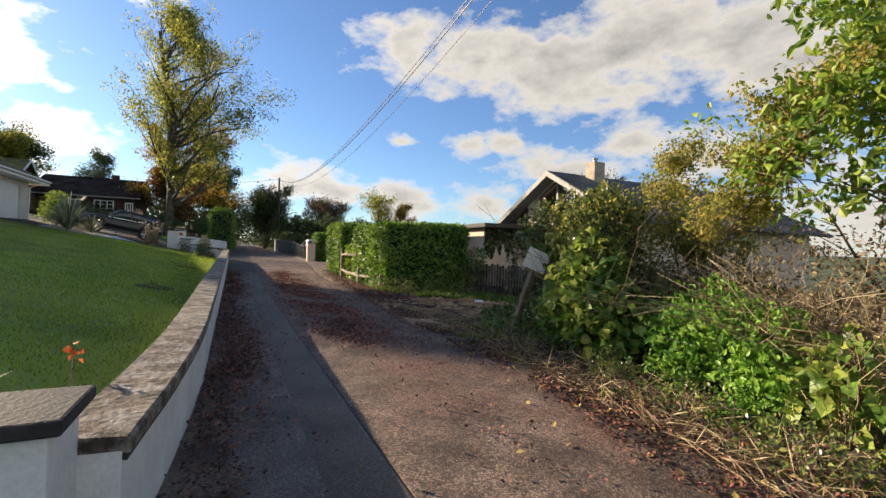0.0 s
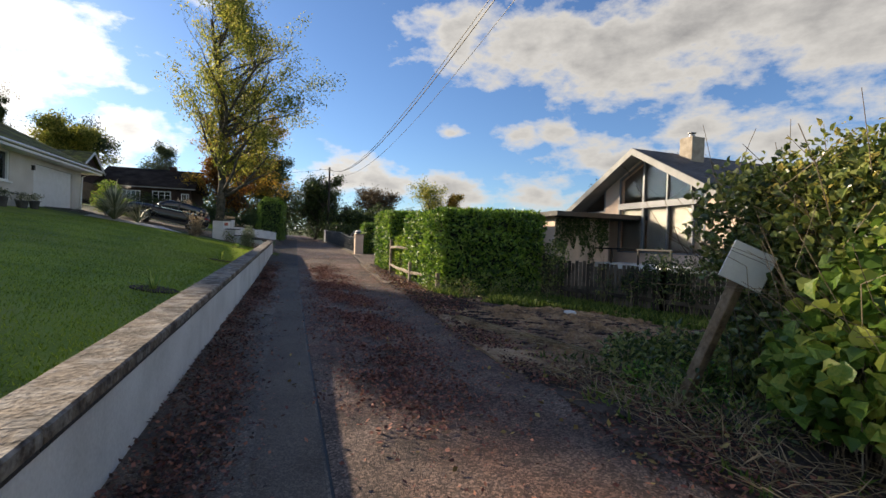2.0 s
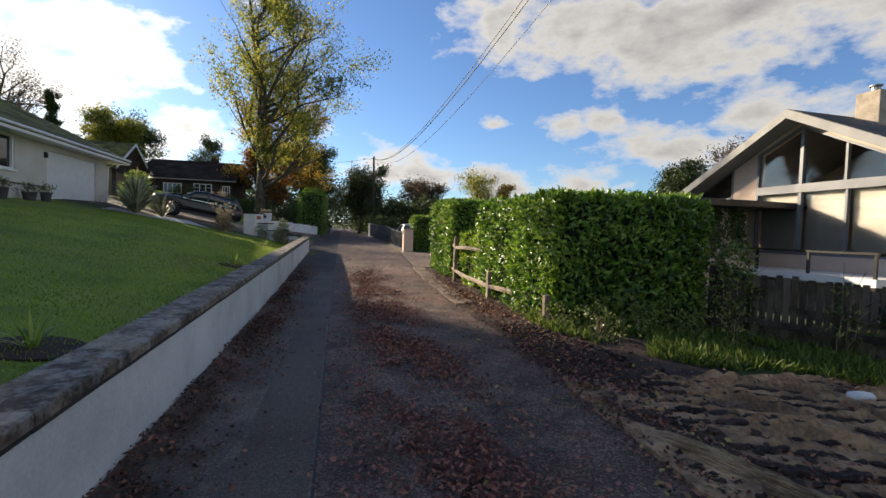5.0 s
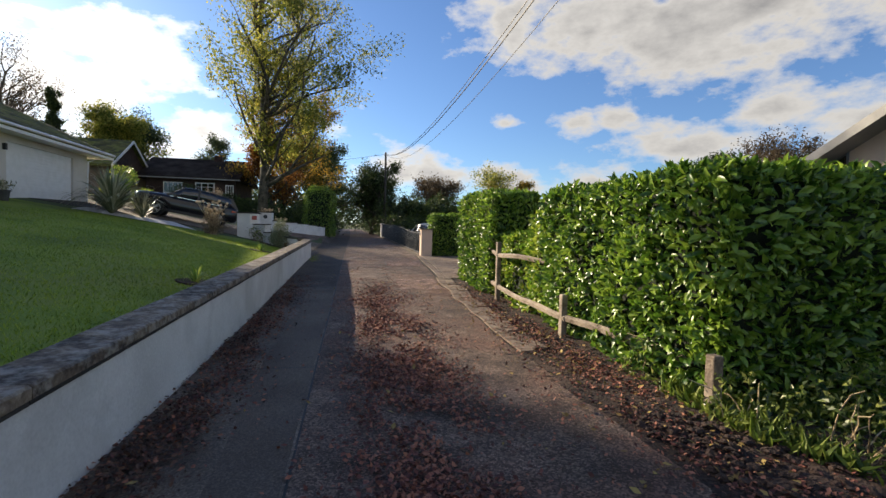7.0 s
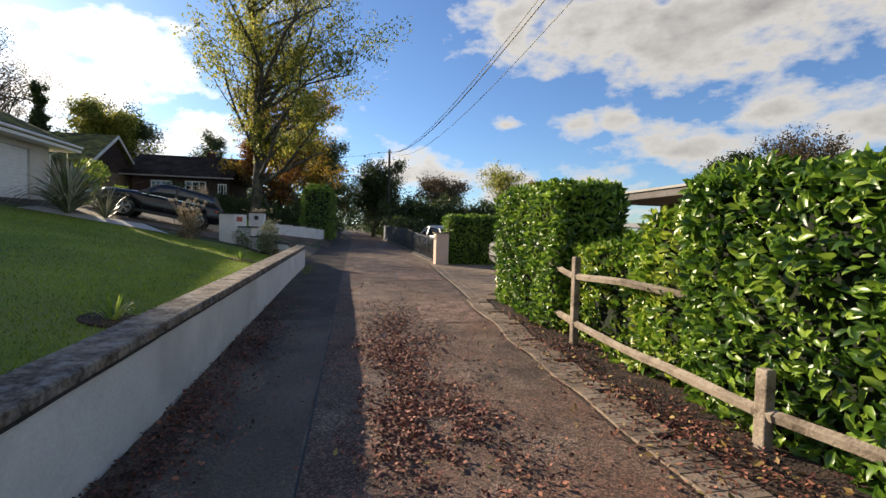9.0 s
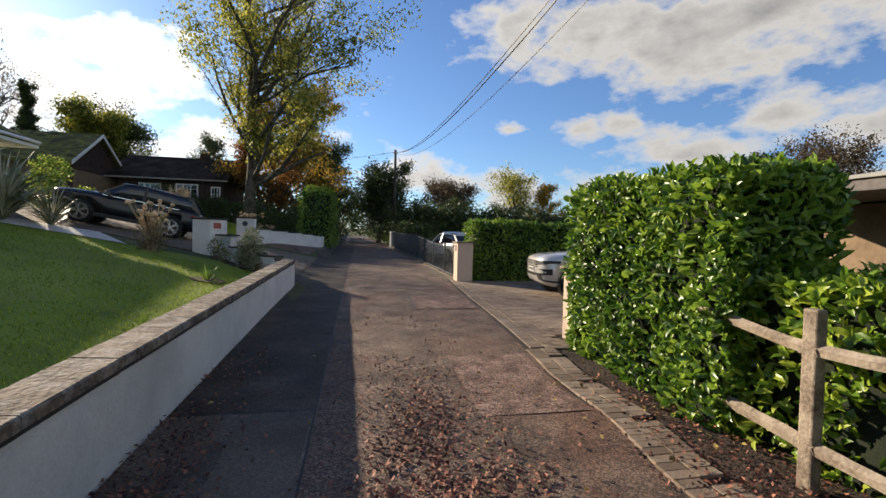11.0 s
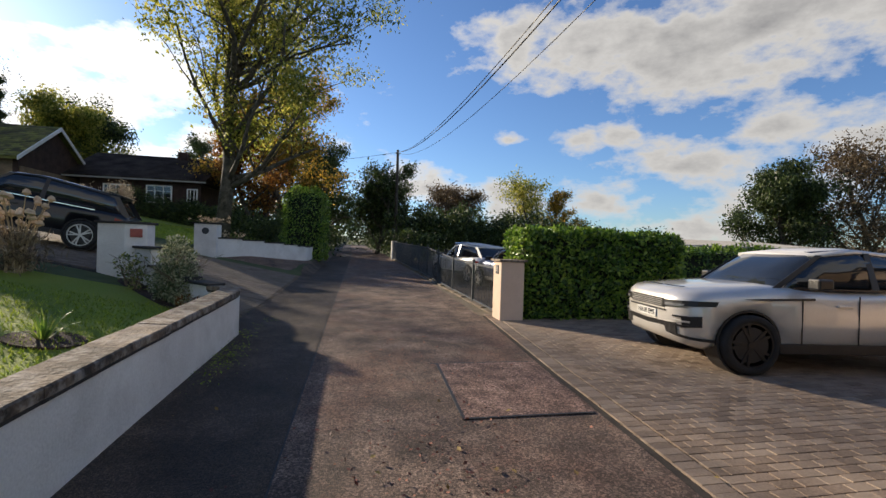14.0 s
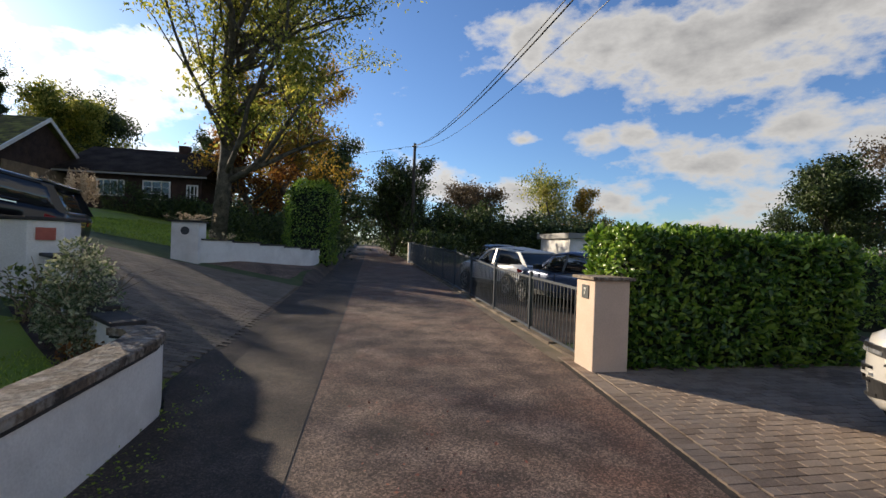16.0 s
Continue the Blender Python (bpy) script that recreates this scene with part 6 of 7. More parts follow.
    for s in (-1, 1):
        def pillar(i, j, ww, mat):
            (xa, za, wta, wba), (xb, zb3, wtb, wbb) = cabs[i], cabs[j]
            A, B = Vector((xa, s * (wba + 0.004), zb2)), Vector((xb, s * (wtb * 1.02), zb3 - 0.05))
            part("pillar", Geo().prism([A + Vector((-ww, 0, 0)), A + Vector((ww, 0, 0)), B + Vector((ww * 0.8, 0, 0)), B + Vector((-ww * 0.8, 0, 0))], (0, s * 0.012, 0)), mat, ob)
        pillar(0, 2, 0.06, "black_paint" if detail else paint), pillar(7, 5, 0.12, "black_paint" if detail else paint), pillar(4, 4, 0.05, "black_paint")
        for wx in (h - front, h - front - base):
            part("wheel_arch", Geo().disc((wx, s * (w - 0.31), wheel_r + 0.01), (0, s, 0), wheel_r * 1.06, wheel_r * 1.125, 0.3, 28).disc((wx, s * (w - 0.31), wheel_r + 0.01), (0, s, 0), 0, wheel_r * 1.125, 0.01, 28), "black_plastic", ob, "black wheel arch lining")
            wheel(ob, wx, s * (w - 0.06), wheel_r, wheel_r, s, 5, rims)
        part("sill_trim", Geo().box(h - front - base + 0.4, s * w * 0.985 - 0.02, 0.27, h - front - 0.4, s * w * 0.985 + 0.02, 0.4), low_trim, ob, "dark sill trim", bevel=0.01)
        part("door_gap", Geo().box(-0.13, s * w - 0.008, 0.4, -0.12, s * w + 0.004, belt - 0.02), "black_plastic", body)
        part("door_gap", Geo().box(h - 1.55, s * w - 0.008, 0.4, h - 1.54, s * w + 0.004, belt - 0.06), "black_plastic", body)
        part("door_handle", Geo().box(-0.02, s * w - 0.005, belt - 0.17, 0.18, s * w + 0.02, belt - 0.14), paint, body, bevel=0.008)
        part("window_trim", Geo().box(-h + 0.75, s * (w * 0.945) - 0.01, belt + 0.045, h - 1.45, s * (w * 0.945) + 0.012, belt + 0.065), "chrome" if yellow else "black_paint", ob)
        mir = Geo()
        mir.box(a0 - 0.42, s * (w + 0.02) - 0.02, belt + 0.04, a0 - 0.36, s * (w + 0.06) + 0.02, belt + 0.09)
        mir.box(a0 - 0.5, s * (w + 0.13) - 0.09, belt + 0.06, a0 - 0.3, s * (w + 0.13) + 0.09, belt + 0.2)
        part("mirror", mir, "black_paint" if not yellow else paint, ob, "door mirror", bevel=0.03)
    for s in (-1, 1):
        hz = hood - 0.13
        nose_band("headlight", s * w * 0.47, s * w * 0.95, (hz - 0.09, hz - 0.045), (hz + 0.0, hz + 0.02), "black_paint", ob, "slim dark headlight", 0.006)
        nose_band("headlight_lens", s * w * 0.52, s * w * 0.8, (hz - 0.07, hz - 0.06), (hz - 0.035, hz - 0.025), "lamp_glass", ob, "clear headlight lens", 0.009)
        part("tail_light", Geo().prism([(-h - 0.01, s * w * 0.45, belt - 0.12), (-h + 0.02, s * w * 0.86, belt - 0.1), (-h + 0.3, s * w * 0.97, belt - 0.05), (-h + 0.3, s * w * 0.97, belt - 0.16), (-h + 0.02, s * w * 0.86, belt - 0.21), (-h - 0.01, s * w * 0.45, belt - 0.2)], (-0.02, s * 0.012, 0)), "tail_red", ob, "red tail light")
        if detail:
            nose_band("air_vent", s * w * 0.78, s * w * 0.92, (0.55, 0.57), (0.69, 0.71), "black_plastic", ob, "black bumper vent", 0.006)
            for k in range(3):
                z = 0.56 + k * 0.06
                nose_band("vent_blade", s * w * 0.66, s * w * 0.86, (z, z), (z + 0.022, z + 0.022), "black_paint" if k != 1 else paint, ob, "", 0.009)
            nose_band("bumper_trim", s * w * 0.6, s * w * 0.97, (0.44, 0.38), (0.475, 0.415), "black_plastic", ob, "", 0.005)
            part("wing_strip", Geo().prism([(h - 0.75, s * w * 0.99, hood - 0.06), (h - 1.7, s * w * 1.0, hood - 0.025), (h - 1.7, s * w * 1.0, hood - 0.055), (h - 1.1, s * w * 1.0, hood - 0.075)], (0, s * 0.01, 0)), "black_paint", ob, "black wing strip")
    gr = nose_band("grille", -w * 0.46, w * 0.46, (hood - 0.24, hood - 0.24), (hood - 0.12, hood - 0.12), "black_plastic", ob, "dark mesh grille", 0.006)
    for k in range(4):
        nose_band("grille_bar", -w * 0.44, w * 0.44, (hood - 0.225 + k * 0.026,) * 2, (hood - 0.217 + k * 0.026,) * 2, "metal_grey", gr, "", 0.01)
    nose_band("bumper_line", -w * 0.5, w * 0.5, (hood - 0.285,) * 2, (hood - 0.265,) * 2, "black_plastic", ob, "", 0.008)
    for s in (-1, 1):
        nose_band("lower_grille", 0.0, s * w * 0.7, (0.46, 0.44), (0.58, 0.6), "black_plastic", ob, "black lower grille", 0.005)
    nose_band("skid_plate", -w * 0.5, w * 0.5, (0.3, 0.3), (0.39, 0.39), "black_plastic", ob, "dark skid plate", -0.03)
    part("rear_bumper", Geo().prism([(-h + 0.0, -w * 0.8, 0.56), (-h + 0.0, w * 0.8, 0.56), (-h + 0.08, w * 0.8, 0.3), (-h + 0.08, -w * 0.8, 0.3)], (-0.03, 0, 0)), "black_plastic" if not yellow else "metal_grey", ob, "rear bumper trim")
    fp = part("number_plate", Geo().box(h + 0.006, -0.26, 0.615, h + 0.02, 0.26, 0.725), "plate_white", ob, "white front number plate", bevel=0.003)
    rp = part("number_plate", Geo().box(-h - 0.03, -0.26, belt - 0.22, -h - 0.015, 0.26, belt - 0.11), "plate_yellow", ob, "yellow rear number plate", bevel=0.003)
    if plate:
        c = bpy.data.curves.new("lettering", "FONT")
        c.body, c.size, c.align_x, c.align_y, c.extrude = plate, 0.105, "CENTER", "CENTER", 0.002
        tmp = bpy.data.objects.new("lettering", c)
        me = bpy.data.meshes.new_from_object(tmp)
        bpy.data.objects.remove(tmp)
        me.transform(Matrix.Translation((h + 0.023, 0, 0.67)) @ Matrix(((0, 0, 1, 0), (1, 0, 0, 0), (0, 1, 0, 0), (0, 0, 0, 1))))
        me.materials.clear()
        me.materials.append(M["black_paint"])
        new("lettering", me).parent = fp
        for k in range(10):
            part("bonnet_letter", Geo().box(h - 0.24, -0.5 + k * 0.1 + (0.05 if k > 4 else 0), hood + 0.045, h - 0.2, -0.44 + k * 0.1 + (0.05 if k > 4 else 0), hood + 0.052), "black_paint", body)
    else:
        for k in range(7):
            part("plate_mark", Geo().box(-h - 0.034, -0.22 + k * 0.064, belt - 0.2, -h - 0.031, -0.18 + k * 0.064, belt - 0.13), "black_paint", rp)
    if yellow:
        part("spoiler", Geo().prism([(-h + 0.62, -w * 0.72, zr - 0.07), (-h + 0.62, w * 0.72, zr - 0.07), (-h + 0.3, w * 0.68, zr - 0.13), (-h + 0.3, -w * 0.68, zr - 0.13)], (0, 0, 0.035)), paint, ob, "roof spoiler", bevel=0.01)
    return ob


HEAD = 171.0
fx, fy = 6.02, 27.62
bx, by = math.cos(radians(HEAD)), math.sin(radians(HEAD))
car("suv", (fx - bx * 2.18, fy - by * 2.18, L(8.2, 27.3) + 0.03), HEAD, "silver", "silver luxury SUV parked nose-out on the block paving", 4.37, 1.9, 1.65, plate="HA18 EMS", rims="black_paint", wheel_r=0.38, hatch=-0.15, nose=0.97, belt=1.05)
HEAD2 = 192.0
b2x, b2y = math.cos(radians(HEAD2)), math.sin(radians(HEAD2))
car("crossover_car", (-5.2 + b2x * 1.33, 34.65 + 0.9 + b2y * 1.33, L(-6.5, 35.3) + 0.02), HEAD2, "navy", "very dark blue crossover car parked facing uphill on the driveway", 4.5, 1.86, 1.64, tilt=-10.5, wheel_r=0.36, base=2.68, front=0.92, hatch=0.1, detail=False, yellow=True, belt=0.99)
car("hatchback_car", (6.55, 39.5, L(7, 39) + 0.02), 106.0, "car_white", "white hatchback car parked behind the railings", 4.1, 1.78, 1.48, wheel_r=0.31, base=2.55, front=0.8, detail=False, belt=0.9)
car("hatchback_car", (7.45, 36.2, L(8, 36) + 0.02), 103.0, "car_blue", "blue-grey hatchback car parked behind the railings", 4.2, 1.78, 1.46, wheel_r=0.31, base=2.55, front=0.8, detail=False, belt=0.9)
car("estate_car", (7.6, 44.0, L(7, 43) + 0.02), 82.0, "navy", "dark car parked behind the railings", 4.4, 1.8, 1.5, wheel_r=0.32, base=2.6, front=0.85, detail=False, belt=0.92)
strip("parking_yard", 32.1, 54, 1.0, lambda y: 5.0, lambda y: 12.5, 6, 0.018, "asphalt_old", label="dark tarmac parking yard behind the railings", category="yard", kind="structure")


# ---- undergrowth ----
def clump(name, lobes, n, mat, leaf_len, label, stems=0, stem_mat="twig", up=0.2, wide=0.6, rich=False, category="bush", stem_h=1.0, stem_r=0.008, arch=0.5, shell=0.5):
    """A bush of leaves over several lobes (x, y, z over ground, radius), with stems."""
    cx, cy = np.mean([q[0] for q in lobes]), np.mean([q[1] for q in lobes])
    ob = thing(name, (cx, cy, L(cx, cy)), label=label, category=category)
    r3 = np.array([q[3] ** 2 for q in lobes])
    idx = rng.choice(len(lobes), n, p=r3 / r3.sum())
    C = np.array([(q[0], q[1], L(q[0], q[1]) + q[2]) for q in lobes])[idx]
    R = np.array([q[3] for q in lobes])[idx][:, None]
    d = rand_dirs(n)
    rad = R * (shell + (1.05 - shell) * rng.random((n, 1)) ** 0.6)
    w = np.array([1 + 0.35 * noise.noise((c[0] + q[0] * 2, c[1] + q[1] * 2, q[2] * 2)) for c, q in zip(C, d)])[:, None]
    P = C + d * rad * w
    P[:, 2] = np.maximum(P[:, 2], land(P[:, 0], P[:, 1]) + 0.03)
    D = unit(d * 0.5 + rand_dirs(n, up))
    ls = rng.uniform(0.55, 1.25, n) * leaf_len
    part("foliage", leaves_geo(P, D, unit(rand_dirs(n, 0.8) + d * 0.6), ls, ls * wide, rich), mat, ob, world=True, kind="stuff")
    if stems:
        g = Geo()
        for k in range(stems):
            q = lobes[rng.integers(len(lobes))]
            a, rr = rng.uniform(0, 6.28), rng.uniform(0, q[3])
            p = np.array([q[0] + rr * math.cos(a) * 0.6, q[1] + rr * math.sin(a) * 0.6, 0])
            p[2] = L(p[0], p[1])
            b = rng.uniform(0, 6.28)
            ln = stem_h * rng.uniform(0.5, 1.2)
            lean = rng.uniform(0.1, arch)
            pts = []
            for s in np.linspace(0, 1, 6):
                o = ln * s * lean * (0.5 + s)
                wob = 0.12 * ln * s
                pts.append((p[0] + math.cos(b) * o + wob * rng.normal() * 0.5, p[1] + math.sin(b) * o + wob * rng.normal() * 0.5, p[2] + ln * (s - 0.3 * lean * s * s * s * 1.6) + wob * rng.normal() * 0.3))
            g.tube(pts, [stem_r * (1 - 0.6 * s) for s in np.linspace(0, 1, 6)], 4, False)
        part("stem_tangle", g, stem_mat, ob, "thin arching stems", world=True, kind="stuff")
    return ob


clump("ivy_bush", [(5.05, 5.1, 1.55, 0.72), (4.72, 5.42, 1.65, 0.55), (5.15, 4.9, 0.8, 0.8), (5.5, 5.4, 1.65, 0.6), (4.8, 4.75, 0.95, 0.55), (4.6, 4.6, 1.55, 0.5), (5.0, 4.6, 1.85, 0.5), (4.95, 5.4, 0.6, 0.5)], 17000, "ivy_leaf", 0.075, "overgrown ivy-clad bush beside the lane", stems=190, stem_h=2.3, arch=0.35, wide=0.8, rich=True, stem_r=0.006)
clump("bramble_bush", [(5.2, 4.75, 1.95, 0.5), (5.6, 4.8, 1.75, 0.5), (4.9, 4.4, 1.75, 0.45), (5.3, 4.4, 1.35, 0.5), (4.6, 4.85, 1.9, 0.4)], 3400, "yellow_leaf", 0.06, "reddish bramble stems and yellowing leaves over the ivy bush", stems=130, stem_h=1.9, arch=0.4, rich=True, stem_r=0.005)
clump("bramble_bush", [(4.2, 4.3, 0.7, 0.5), (4.4, 4.6, 0.6, 0.42), (4.25, 3.9, 0.55, 0.45), (4.4, 4.3, 1.25, 0.4)], 1900, "bramble_leaf", 0.125, "bramble and vine with broad yellow-green leaves", stems=60, stem_h=1.6, wide=0.95, rich=True, stem_r=0.005)
clump("nettle_patch", [(4.45, 2.9, 0.45, 0.4), (4.7, 2.35, 0.55, 0.45), (4.95, 2.9, 0.65, 0.5), (4.35, 2.15, 0.3, 0.32), (4.75, 3.3, 0.55, 0.4)], 4200, "nettle_leaf", 0.085, "bright green nettles and weeds on the verge", stems=90, stem_h=0.9, stem_mat="nettle_leaf", arch=0.2, rich=True, stem_r=0.005)
clump("bramble_bush", [(4.25, 1.5, 0.3, 0.32), (4.55, 1.5, 0.45, 0.38), (4.15, 0.95, 0.2, 0.3)], 420, "bramble_leaf", 0.115, "low bramble with broad yellowing leaves", stems=50, stem_h=0.9, stem_mat="straw", wide=0.95, rich=True, stem_r=0.005)
clump("dry_thicket", [(4.9, 1.9, 0.6, 0.5), (5.0, 2.6, 0.9, 0.5), (5.0, 1.4, 0.9, 0.7), (5.6, 2.4, 1.0, 0.9), (5.4, 0.6, 1.0, 0.9), (6.2, 1.4, 1.2, 1.0), (5.3, -0.6, 1.0, 1.0)], 9000, "dead_leaf", 0.05, "thicket of dry tangled bramble stems", stems=700, stem_mat="straw", stem_h=1.55, arch=0.9, stem_r=0.005, rich=True)
clump("dry_thicket", [(5.3, 3.9, 0.7, 0.6), (5.7, 3.4, 0.8, 0.7), (6.0, 4.2, 0.7, 0.8), (6.6, 4.9, 0.7, 0.6)], 5200, "dead_leaf", 0.055, "thicket of dry bramble with withered leaves", stems=420, stem_mat="twig", stem_h=1.6, arch=0.9, stem_r=0.005)
clump("ivy_bush", [(5.3, 3.6, 0.5, 0.6), (5.8, 3.1, 0.6, 0.7), (6.3, 3.9, 0.5, 0.7)], 3600, "ivy_leaf", 0.075, "low sprawling ivy and bramble under the saplings", stems=40, stem_h=1.2, rich=True)
for k, (ex, ey, eh) in enumerate(((5.75, 3.7, 4.2), (6.1, 3.9, 4.8), (5.6, 3.4, 3.6))):
    tree("elder_tree", ex, ey, eh, 0.75, 0.02, "yellow_leaf", 5000, "slender elder stems with small yellowing leaves over the thicket", 61 + k, leaf_len=0.055, limbs=20, fork=0.25, low=0.3, up=0.9, bark="twig", jitter=0.09, wide=0.7)
tree("ash_sapling", 7.0, 2.5, 5.2, 2.0, 0.045, "green_leaf", 7000, "leafy green ash sapling over the thicket", 62, leaf_len=0.12, limbs=18, fork=0.25, low=0.36, rich=True, wide=0.5, bark="twig", jitter=0.06)
tree("ash_sapling", 6.6, 1.6, 4.6, 1.6, 0.04, "green_leaf", 4200, "leafy green ash sapling over the thicket", 65, leaf_len=0.12, limbs=16, fork=0.3, low=0.42, rich=True, wide=0.5, bark="twig", jitter=0.06)
clump("weeds", [(3.9, 3.4, 0.05, 0.3), (3.7, 2.4, 0.05, 0.3), (3.5, 1.4, 0.05, 0.35), (4.3, 6.3, 0.05, 0.4), (3.85, 5.5, 0.1, 0.3), (3.95, 4.9, 0.05, 0.3), (3.6, 0.4, 0.05, 0.45)], 3200, "ivy_leaf", 0.05, "low creeping weeds along the verge", stems=200, stem_mat="straw", stem_h=0.35, arch=1.0, stem_r=0.003, rich=True)
clump("weeds", [(4.05, 3.5, 0.08, 0.25), (4.0, 2.9, 0.08, 0.25), (3.85, 2.0, 0.06, 0.25), (4.2, 5.5, 0.1, 0.3), (4.0, 5.9, 0.06, 0.25)], 900, "nettle_leaf", 0.05, "young green weeds sprouting on the verge", stems=30, stem_mat="nettle_leaf", stem_h=0.25, stem_r=0.003, rich=True)
clump("weeds", [(4.6, 6.8, 0.06, 0.35), (5.2, 6.7, 0.06, 0.4), (4.2, 6.4, 0.05, 0.35), (4.75, 6.2, 0.1, 0.45), (5.5, 6.1, 0.12, 0.45), (4.25, 5.9, 0.1, 0.35)], 3800, "ivy_leaf", 0.075, "patch of green weeds at the edge of the bare earth", stems=30, stem_mat="straw", stem_h=0.4, rich=True)
clump("weeds", [(4.9, 12.9, 0.1, 0.4), (5.6, 13.3, 0.15, 0.5), (6.4, 13.2, 0.15, 0.5), (4.5, 13.4, 0.1, 0.35), (7.1, 12.9, 0.1, 0.5), (4.55, 14.6, 0.05, 0.3)], 2600, "ivy_leaf", 0.06, "green weeds under the hedge end", stems=25, stem_mat="straw", stem_h=0.5)
clump("fence_climber", [(9.3, 11.0, 1.0, 0.5), (9.7, 10.4, 0.9, 0.5), (9.0, 11.6, 0.7, 0.35)], 2600, "dark_leaf", 0.08, "dark climber sprawling over the board fence", stems=30, stem_h=1.2)
clump("fence_climber", [(7.8, 13.3, 0.8, 0.4), (7.9, 13.5, 1.3, 0.35)], 1200, "ivy_leaf", 0.09, "dark climber at the end of the fence", stems=20, stem_h=1.2)
for k, (x, y) in enumerate(((8.3, 11.9), (8.7, 11.3), (9.0, 10.6))):
    clump("tall_weed", [(x, y, 0.85, 0.25), (x, y, 0.5, 0.25)], 70, "ivy_leaf", 0.13, "tall leafy weed in front of the fence", stems=4, stem_h=1.3, arch=0.3, wide=0.3)


def scatter_leaves(name, n, fx_, fy_, mat, size, label):
    x, y = fx_(n), fy_(n)
    z = land(x, y) + 0.032 + rng.uniform(0, 0.02, n)
    D = rand_dirs(n)
    D[:, 2] *= 0.3
    N = np.tile([0, 0, 1.0], (n, 1)) + 0.7 * rand_dirs(n)
    ls = rng.uniform(0.5, 1.4, n) * size
    return solid(name, leaves_geo(np.stack([x, y, z], 1), D, N, ls, ls * 0.6, fold=0.15, curl=-0.1), mat, label, "leaves", kind="stuff")


def clumpy(n, x_mid, x_sd, y0, y1, seed):
    """Leaf places that gather in drifts along the lane."""
    X, Y = np.empty(0), np.empty(0)
    while len(X) < n:
        y = rng.uniform(y0, y1, n * 2)
        x = np.interp(y, [y0, y1], x_mid) + rng.normal(size=n * 2) * x_sd
        d = np.array([noise.noise((a * 1.4, b * 0.7, seed)) + 0.6 * noise.noise((a * 5, b * 4, seed)) for a, b in zip(x, y)])
        ok = (d > rng.uniform(-0.5, 0.6, n * 2)) & (rng.random(n * 2) < np.clip((y1 - y) / 5.0, 0.04, 1) * np.clip((y - y0) / 1.5, 0.1, 1))
        X, Y = np.concatenate([X, x[ok]]), np.concatenate([Y, y[ok]])
    return X[:n], Y[:n]


def drift(n, x_mid, x_sd, y0, y1, seed, mat, size, label, clip=None):
    X, Y = clumpy(n, x_mid, x_sd, y0, y1, seed)
    if clip:
        ok = (X > wall_x(Y) + 0.01) & (X < clip)
        X, Y = X[ok], Y[ok]
    scatter_leaves("fallen_leaves", len(X), lambda k: X, lambda k: Y, mat, size, label)


drift(27000, (1.8, 2.1), 0.33, 5.2, 22.5, 3, "leaf_litter", 0.038, "drift of red-brown fallen leaves along the crown of the lane")
drift(3500, (2.2, 2.4), 0.6, 1.0, 30.0, 5, "leaf_litter", 0.034, "scattered red-brown fallen leaves on the lane")
drift(8000, (0.12, 0.22), 0.22, 2.0, 24.0, 4, "leaf_litter", 0.036, "dead leaves gathered against the foot of the wall", clip=0.9)
drift(15000, (0.08, 0.14), 0.2, 0.6, 22.0, 14, "leaf_litter_dark", 0.034, "dark rotting leaves banked along the foot of the wall", clip=0.95)
drift(14000, (3.3, 4.3), 0.36, -0.5, 22.5, 6, "leaf_litter", 0.036, "dead leaves strewn over the verge")
drift(1300, (3.2, 4.4), 0.4, 0.0, 23.0, 7, "leaf_litter_yellow", 0.055, "yellow fallen leaves on the verge")
drift(260, (1.9, 2.4), 0.9, 0.0, 28.0, 8, "leaf_litter_yellow", 0.05, "odd pale fallen leaves on the lane")
drift(1800, (5.5, 6.5), 1.4, 6.5, 13.5, 9, "leaf_litter", 0.04, "dead leaves strewn over the bare earth")

for lm, ln2, ls2, lt in (("soil", 5000, 0.035, "dark crumbs of earth along the edge of the lane"), ("leaf_litter", 7000, 0.036, "dead leaves banked along the edge of the lane"), ("leaf_litter_yellow", 300, 0.05, "yellow leaves along the edge of the lane")):
    ey = rng.uniform(0.5, 13.8, ln2)
    ex = np.array([ROAD_R(q) for q in ey]) + rng.normal(size=ln2) * 0.11 + np.abs(rng.normal(size=ln2)) * 0.24 - 0.02
    kk = np.array([noise.noise((a * 1.6, b * 1.1, 3)) for a, b in zip(ex, ey)]) > -0.25
    scatter_leaves("edge_litter", int(kk.sum()), lambda k: ex[kk], lambda k: ey[kk], lm, ls2, lt)
g = Geo()
for k in range(900):
    y = rng.uniform(8.8, 13.6)
    x = ROAD_R(y) + 0.12 + abs(rng.normal()) * 0.55
    r = rng.uniform(0.01, 0.045)
    m = Matrix.Translation((x, y, L(x, y) + 0.03 + r * 0.35)) @ Matrix.Rotation(rng.uniform(0, 6.3), 4, "Z") @ Matrix.Rotation(rng.uniform(-0.7, 0.7), 4, "X")
    a, b = rng.uniform(0.6, 1.4), rng.uniform(0.3, 0.7)
    rings = [[m @ Vector((r * q * a * math.cos(t) * rng.uniform(0.8, 1.2), r * q * math.sin(t) * rng.uniform(0.8, 1.2), r * b * zz)) for t in np.linspace(0, 2 * math.pi, 6, False)] for q, zz in ((0.5, -0.8), (1.0, -0.1), (0.55, 0.75))]
    g.loft(rings)
solid("earth_clods", g, "soil", "dark crumbling clods of dug earth along the lane edge", "soil", kind="stuff")
